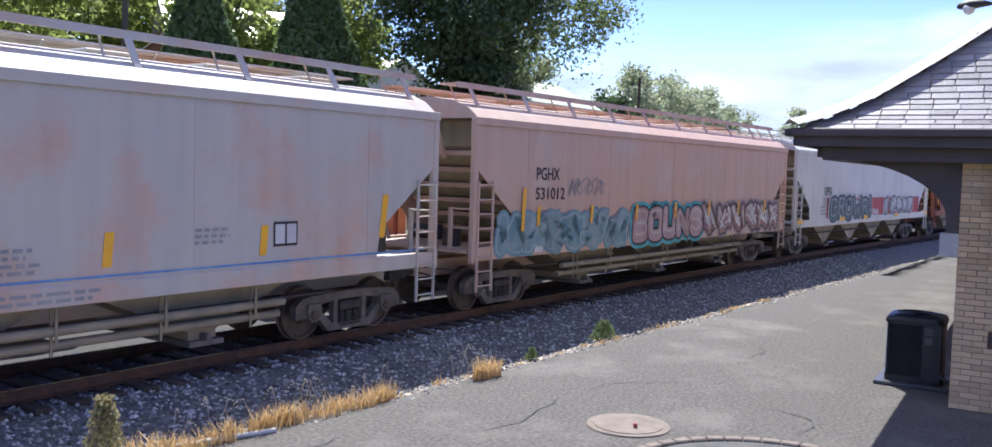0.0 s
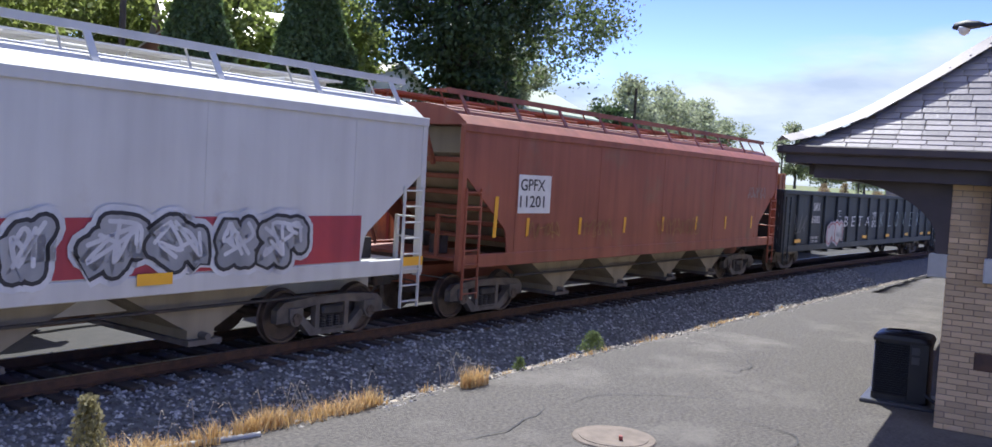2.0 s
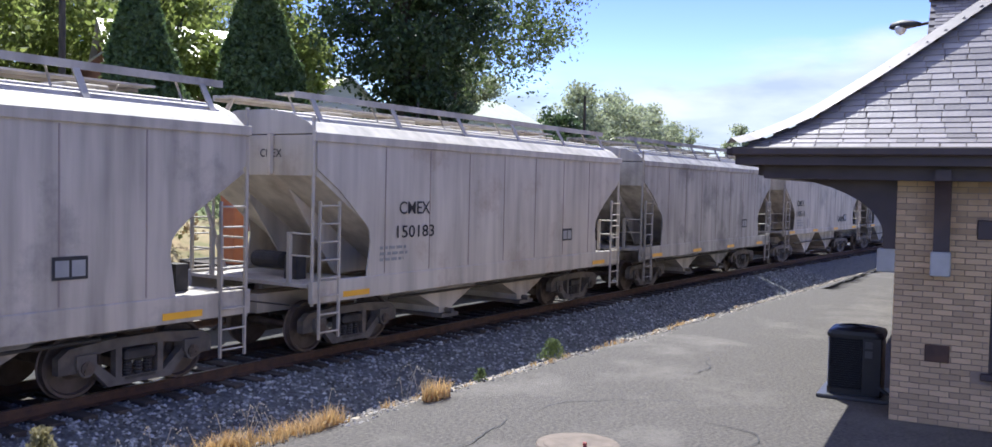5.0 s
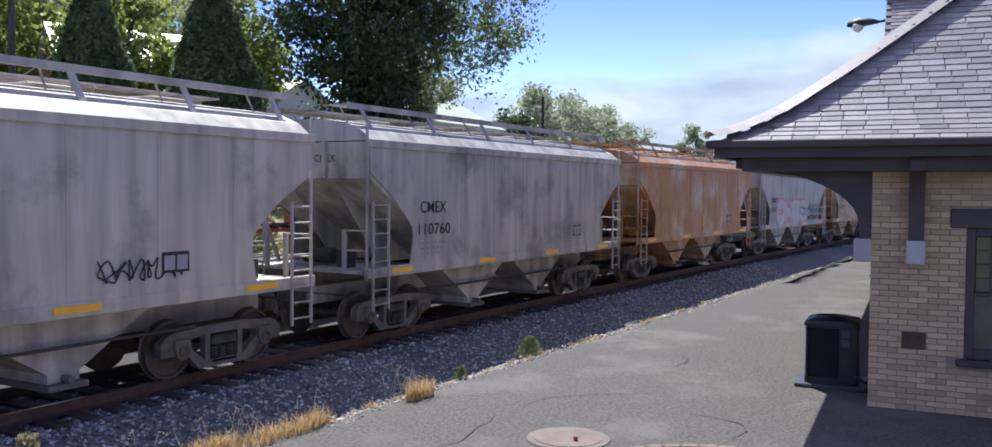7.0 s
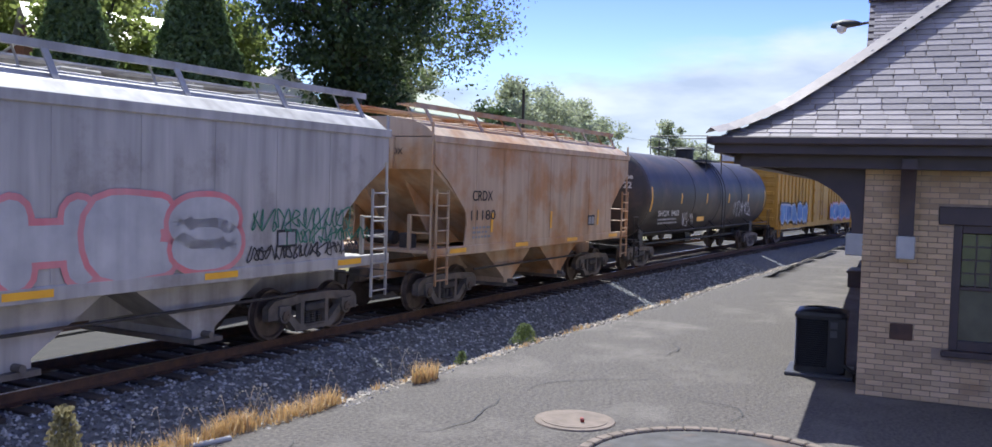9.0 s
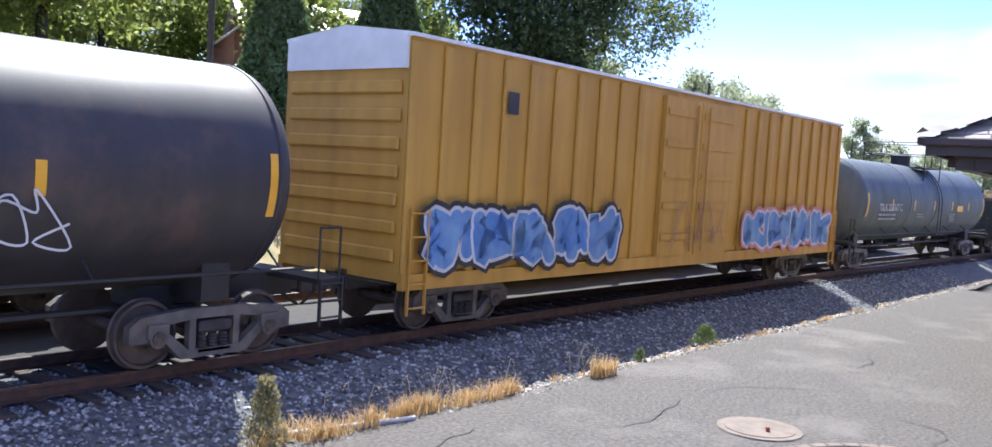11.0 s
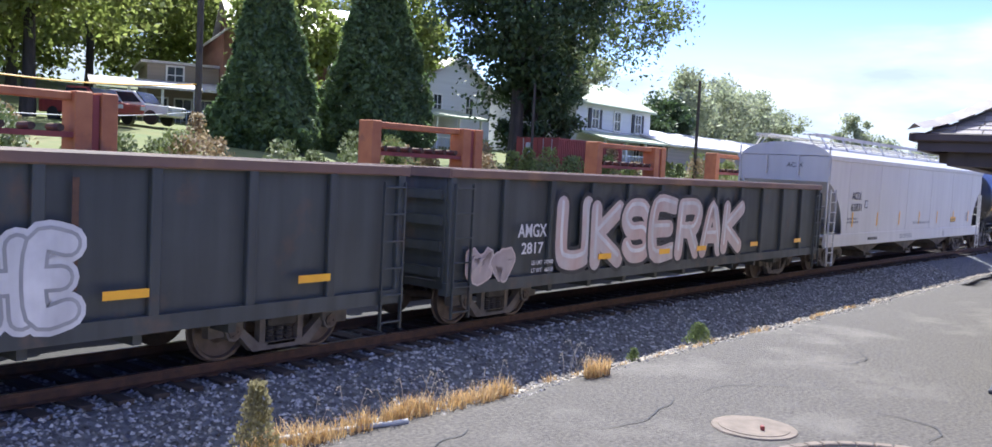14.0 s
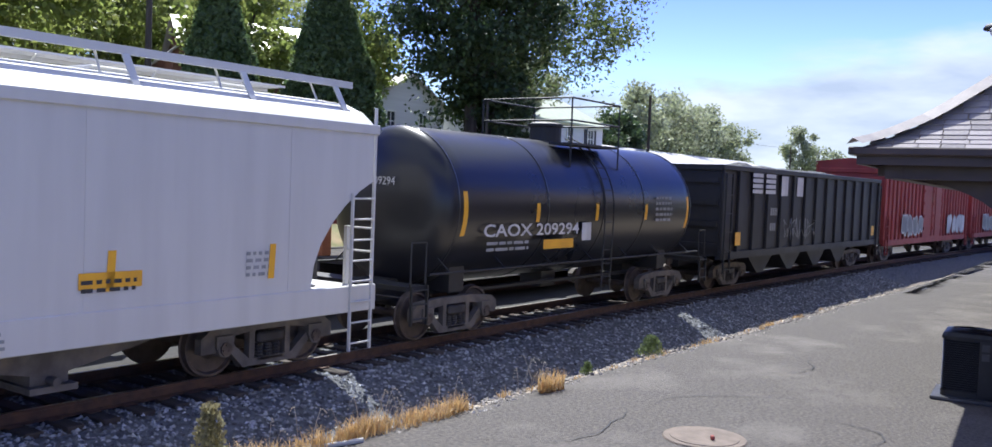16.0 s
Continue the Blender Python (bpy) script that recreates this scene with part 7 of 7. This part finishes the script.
def build_container():
    z = ground_z(36, 26) - 0.02
    c = empty("shipping_container", pose(35.9, 25.0, 1.5), "rust-red corrugated shipping container", "container")
    bm = bmesh.new()
    box(bm, 0.03, 6.03, 0.03, 2.41, 0.1, 2.55)
    part("shell", bm, CONTAINER_RED, c)
    for i in range(36):
        bm = bmesh.new()
        box(bm, 0.15 + i * 0.163, 0.23 + i * 0.163, -0.01, 0.04, 0.15, 2.5)
        part("side_corrugation", bm, CONTAINER_RED, c)
    for k in range(2):
        bm = bmesh.new()
        box(bm, -0.01, 0.03, 0.06 + k * 1.17, 1.2 + k * 1.17, 0.15, 2.5)
        d = part("door", bm, CONTAINER_RED, c)
        for j in range(2):
            bm = bmesh.new()
            y = 0.35 + k * 1.17 + j * 0.5
            bar(bm, (-0.05, y, 0.15), (-0.05, y, 2.5), 0.02)
            part("lock_bar", bm, LABEL, d)
    bm = bmesh.new()
    for x in (0, 6.0):
        for y in (0, 2.38):
            box(bm, x - 0.02, x + 0.08, y - 0.02, y + 0.08, -0.3, 2.59)
    part("corner_post", bm, CONTAINER_RED, c)
    bm = bmesh.new()
    box(bm, -0.012, -0.008, 1.5, 1.9, 1.7, 2.3)
    part("door_notice", bm, LABEL, c)


build_container()


# houses
SIDING = mat("white_siding", (0.66, 0.67, 0.68), (0.6, 0.61, 0.62), scale=1, rough=0.7, stretch=(0.1, 0.1, 6))
HOUSE_BRICK = mat("house_brick", (0.25, 0.12, 0.085), (0.2, 0.1, 0.075), scale=3, rough=0.9)
TAN_WALL = mat("tan_siding", (0.33, 0.28, 0.23), (0.28, 0.24, 0.2), scale=2, rough=0.85, stretch=(0.1, 0.1, 5))
TIN = mat("tin_roof", (0.5, 0.47, 0.43), (0.42, 0.39, 0.36), scale=1.5, rough=0.5, metal=0.2, stretch=(4, 1, 1))
GREEN_TIN = mat("green_roof", (0.42, 0.46, 0.32), (0.36, 0.4, 0.28), scale=1.5, rough=0.6, stretch=(4, 1, 1))
WHITE_TIN = mat("white_roof", (0.62, 0.6, 0.58), (0.55, 0.53, 0.52), scale=1.5, rough=0.5, stretch=(4, 1, 1))
DARK_GLASS = mat("house_glass", (0.05, 0.06, 0.07), rough=0.1)


def house_block(h, name, x0, x1, y0, y1, z0, z1, wall_m, roof_m, rise, over=0.4, axis="x"):
    bm = bmesh.new()
    box(bm, x0, x1, y0, y1, z0, z1)
    if rise:
        if axis == "x":
            prism_x(bm, [(y0, z1), (y1, z1), ((y0 + y1) / 2, z1 + rise)], x0, x1)
        else:
            prism(bm, [(x0, z1), (x1, z1), ((x0 + x1) / 2, z1 + rise)], y0, y1)
    part("wall", bm, wall_m, h)
    for s in (0, 1):
        bm = bmesh.new()
        if axis == "x":
            ym = (y0 + y1) / 2
            e = (y0 - over) if s == 0 else (y1 + over)
            zz = z1 - rise * over / (ym - y0)
            q = [(e, zz), (ym, z1 + rise), (ym, z1 + rise + 0.15), (e, zz + 0.15)]
            prism_x(bm, q, x0 - over, x1 + over)
        else:
            xm = (x0 + x1) / 2
            e = (x0 - over) if s == 0 else (x1 + over)
            zz = z1 - rise * over / (xm - x0)
            prism(bm, [(e, zz), (xm, z1 + rise), (xm, z1 + rise + 0.15), (e, zz + 0.15)], y0 - over, y1 + over)
        part("roof", bm, roof_m, h)


def house_window(h, x, y, z, w=0.9, hh=1.5, face="y", shutters=False):
    win = empty("window")
    win.parent = h
    win.matrix_basis = pose(x, y, z, 0, 0, 0 if face == "y" else -90)
    bm = bmesh.new()
    for b in ((-w / 2 - 0.1, -w / 2, -0.08, 0.02, -0.05, hh + 0.1), (w / 2, w / 2 + 0.1, -0.08, 0.02, -0.05, hh + 0.1), (-w / 2, w / 2, -0.08, 0.02, hh, hh + 0.1), (-w / 2 - 0.05, w / 2 + 0.05, -0.1, 0.02, -0.1, 0.0), (-w / 2, w / 2, -0.07, 0.02, hh * 0.48, hh * 0.53), (-0.025, 0.025, -0.06, 0.01, 0, hh)):
        box(bm, *b)
    part("frame", bm, WHITE_PAINT, win)
    bm = bmesh.new()
    box(bm, -w / 2, w / 2, -0.03, -0.02, 0, hh)
    part("pane", bm, DARK_GLASS, win)
    if shutters:
        for s in (-1, 1):
            bm = bmesh.new()
            box(bm, *sorted((s * (w / 2 + 0.12), s * (w / 2 + 0.5))), -0.06, -0.01, -0.03, hh + 0.05)
            part("shutter", bm, SP_DARK, win)


def porch(h, x0, x1, y0, y1, zf, zt, posts, roof_m, wall_m=WHITE_PAINT):
    bm = bmesh.new()
    prism_x(bm, [(y0 - 0.3, zt), (y1, zt + 0.6), (y1, zt + 0.75), (y0 - 0.3, zt + 0.14)], x0 - 0.3, x1 + 0.3)
    part("porch_roof", bm, roof_m, h)
    bm = bmesh.new()
    box(bm, x0, x1, y0, y1, zf - 1.2, zf)
    part("porch_floor", bm, wall_m, h)
    for i in range(posts):
        x = x0 + (x1 - x0) * i / (posts - 1)
        bm = bmesh.new()
        box(bm, x - 0.08, x + 0.08, y0, y0 + 0.16, zf, zt + 0.1)
        part("porch_post", bm, WHITE_PAINT, h)
    bm = bmesh.new()
    box(bm, x0, x1, y0 + 0.04, y0 + 0.1, zf + 0.85, zf + 0.93)
    n = int((x1 - x0) / 0.3)
    for i in range(n):
        x = x0 + (x1 - x0) * (i + 0.5) / n
        box(bm, x - 0.02, x + 0.02, y0 + 0.05, y0 + 0.09, zf, zf + 0.85)
    part("porch_railing", bm, WHITE_PAINT, h)


hb = empty("brick_house", pose(33.9, 48.5, -0.35, 0, 0, -27) @ pose(-36, -48.5, 0), "two-storey brick house with a tin roof behind the conifers", "house")
house_block(hb, "main", 37, 46.5, 50, 58, 3.0, 10.5, HOUSE_BRICK, TIN, 2.6)
house_block(hb, "gable", 36, 41.5, 48.5, 58, 3.0, 10.2, HOUSE_BRICK, TIN, 2.4, axis="y")
house_block(hb, "wing", 31.8, 36, 50, 57, 3.0, 8.1, TAN_WALL, TIN, 0.0001)
for x in (33.4, 43.4, 45.2):
    house_window(hb, x, 49.98 if x > 36 else 49.98, 8.2 if x > 36 else 6.95, 0.9, 1.7 if x > 36 else 1.0)
house_window(hb, 38.8, 48.48, 8.0, 0.9, 1.6)
porch(hb, 28.8, 36, 46.8, 50, 4.3, 6.35, 5, WHITE_TIN)
for x in (32.5, 33.9, 35.2):
    house_window(hb, x, 49.96, 4.7, 0.9, 1.3)

hw_ = empty("white_house", pose(0, 0, 0), "white two-storey house with a pale green roof and a porch", "house")
house_block(hw_, "main", 54.5, 65.5, 36, 44, 2.0, 7.5, SIDING, GREEN_TIN, 2.0)
for x in (57.0, 60.2, 63.4):
    house_window(hw_, x, 35.98, 5.7, 0.85, 1.35, shutters=x != 60.2)
for x in (57.0, 63.4):
    house_window(hw_, x, 35.98, 3.1, 0.85, 1.5)
porch(hw_, 54.8, 66.5, 33.6, 36, 2.9, 4.75, 5, GREEN_TIN)

h2 = empty("white_house", pose(0, 0, 0), "white clapboard house half hidden behind the dark tree", "house")
house_block(h2, "main", 45.5, 53.5, 43, 50, 2.5, 8.0, SIDING, TIN, 2.0, axis="y")
for x in (47.5, 51.0):
    house_window(h2, x, 42.98, 6.0, 0.8, 1.3)
porch(h2, 42.5, 49.5, 40.5, 43, 3.4, 5.6, 4, GREEN_TIN)

hg = empty("warehouse", pose(0, 0, 0), "long low tan warehouse with a pale metal roof", "warehouse")
house_block(hg, "main", 64, 104, 33.5, 42, 0.5, 4.9, TAN_WALL, WHITE_TIN, 1.2)
for x in (70, 80, 90):
    bm = bmesh.new()
    box(bm, x, x + 3.2, 33.46, 33.5, 1.0, 4.0)
    part("roller_door", bm, WHITE_TIN, hg)


# poles and wires
def pole(x, y, top, arm=False, r=0.13):
    z = ground_z(x, y) - 0.2
    p = empty("utility_pole", pose(x, y, z), "grey weathered wooden utility pole", "utility pole", "utility poles")
    bm = bmesh.new()
    limb(bm, [(0, 0, 0), (0.0, 0, (top - z) / 2), (0, 0, top - z)], r, r * 0.75, 10)
    part("pole", bm, BARK, p)
    if arm:
        bm = bmesh.new()
        box(bm, -1.1, 1.1, -0.05, 0.05, top - z - 0.6, top - z - 0.48)
        part("crossarm", bm, BARK, p)
    return Vector((x, y, top))


A = pole(19.5, 30, 13.0)
B = pole(47.5, 23.4, 7.95, r=0.1)
C_ = pole(33.0, 24.5, 6.3, r=0.07)
D_ = pole(96, 30, 7.6, r=0.1)
E_ = pole(117, 27, 8.2, r=0.1)


def wire(a, b, sag, material=BLACK_PAINT, r=0.015):
    bm = bmesh.new()
    prev = None
    for i in range(17):
        f = i / 16
        p = a.lerp(b, f) - Vector((0, 0, sag * 4 * f * (1 - f)))
        if prev:
            bar(bm, prev, p, r, 4)
        prev = p
    tagged(mesh_ob("cable", bm, material), "thin sagging overhead cable", "cable")


wire(B - Vector((0, 0, 3.1)), Vector((64, 33.4, 4.7)), 0.4)
wire(B - Vector((0, 0, 3.1)), Vector((54.6, 36, 6.0)), 0.4)
wire(B - Vector((0, 0, 0.3)), D_, 0.8, r=0.012)
wire(A - Vector((0, 0, 8.0)), Vector((8, 27, 4.6)), 0.3, YELLOW, 0.025)
wire(A - Vector((0, 0, 9.0)), Vector((6, 24, 3.4)), 0.3, LABEL)


# vehicles on the lane
def pickup(x, y, rz, paint, label, name="pickup_truck"):
    z = ground_z(x, y)
    v = empty(name, pose(x, y, z, 0, 0, rz), label, "truck" if "truck" in name else "car")
    bm = bmesh.new()
    prism(bm, [(-2.5, 0.45), (2.4, 0.45), (2.45, 0.95), (1.1, 1.05), (0.55, 1.65), (-0.75, 1.7), (-0.95, 1.05), (-2.5, 1.05)], -0.9, 0.9)
    part("body", bevel(bm, 0.05), paint, v)
    bm = bmesh.new()
    prism(bm, [(0.98, 1.1), (0.52, 1.56), (-0.68, 1.6), (-0.84, 1.1)], -0.915, 0.915)
    part("side_window", bm, DARK_GLASS, v)
    bm = bmesh.new()
    prism(bm, [(1.12, 1.08), (0.6, 1.62), (0.63, 1.64), (1.16, 1.1)], -0.75, 0.75)
    part("windscreen", bm, DARK_GLASS, v)
    for sx in (-1.55, 1.5):
        for sy in (-0.8, 0.8):
            bm = bmesh.new()
            lathe(bm, [(-0.11, 0.2), (-0.11, 0.36), (0.11, 0.36), (0.11, 0.2)], 18, "Y")
            w = part("wheel", bm, BLACK_PAINT, v)
            w.matrix_basis = pose(sx, sy, 0.36)
    for sy in (-0.7, 0.7):
        bm = bmesh.new()
        box(bm, 2.4, 2.47, sy - 0.15, sy + 0.15, 0.7, 0.88)
        part("headlight", bm, LABEL, v)


pickup(25.3, 44.0, -62, WHITE_PAINT, "white sedan parked on the lane below the house", "parked_car")
pickup(22.6, 43.0, -75, P_R, "red pickup truck parked on the lane", "pickup_truck")

# ---- ties, the pieces nearest the camera as objects of their own ----
def build_ties():
    shapes = []
    rnd = random.Random(5)
    for k in range(4):
        bm = bmesh.new()
        box(bm, -0.115, 0.115, -1.3 + rnd.uniform(-0.03, 0.03), 1.3 + rnd.uniform(-0.03, 0.03), -0.17, 0)
        bevel(bm, 0.012)
        me = bpy.data.meshes.new("tie")
        bm.to_mesh(me)
        bm.free()
        me.materials.append(TIE)
        shapes.append(me)
    rest = bmesh.new()
    n = 0
    for i in range(-640, 720):
        x = i * 0.51
        m = pose(x + rnd.uniform(-0.02, 0.02), centre_y(x) + rnd.uniform(-0.05, 0.05), Z_RAIL - 0.165 + rnd.uniform(-0.015, 0.01), 0, 0, math.degrees(heading(x)) + rnd.uniform(-1, 1))
        if -10 <= x < 60:
            o = new("tie", shapes[i % 4])
            o.parent = track
            o.matrix_basis = m
        else:
            box(rest, -0.115, 0.115, -1.3, 1.3, -0.17, 0, m)
    tagged(part("tie_run", rest, TIE, track), kind="stuff")
    for sg in (-0.75, 0.75):
        pl = bmesh.new()
        for i in range(-10, 110):
            x = i * 0.51
            box(pl, -0.09, 0.09, -0.17, 0.17, 0, 0.015, pose(*on_track(x, sg, -0.168), 0, 0, math.degrees(heading(x))))
        tagged(part("tie_plates", pl, RAIL_SIDE, track), kind="stuff")


build_ties()
motions()
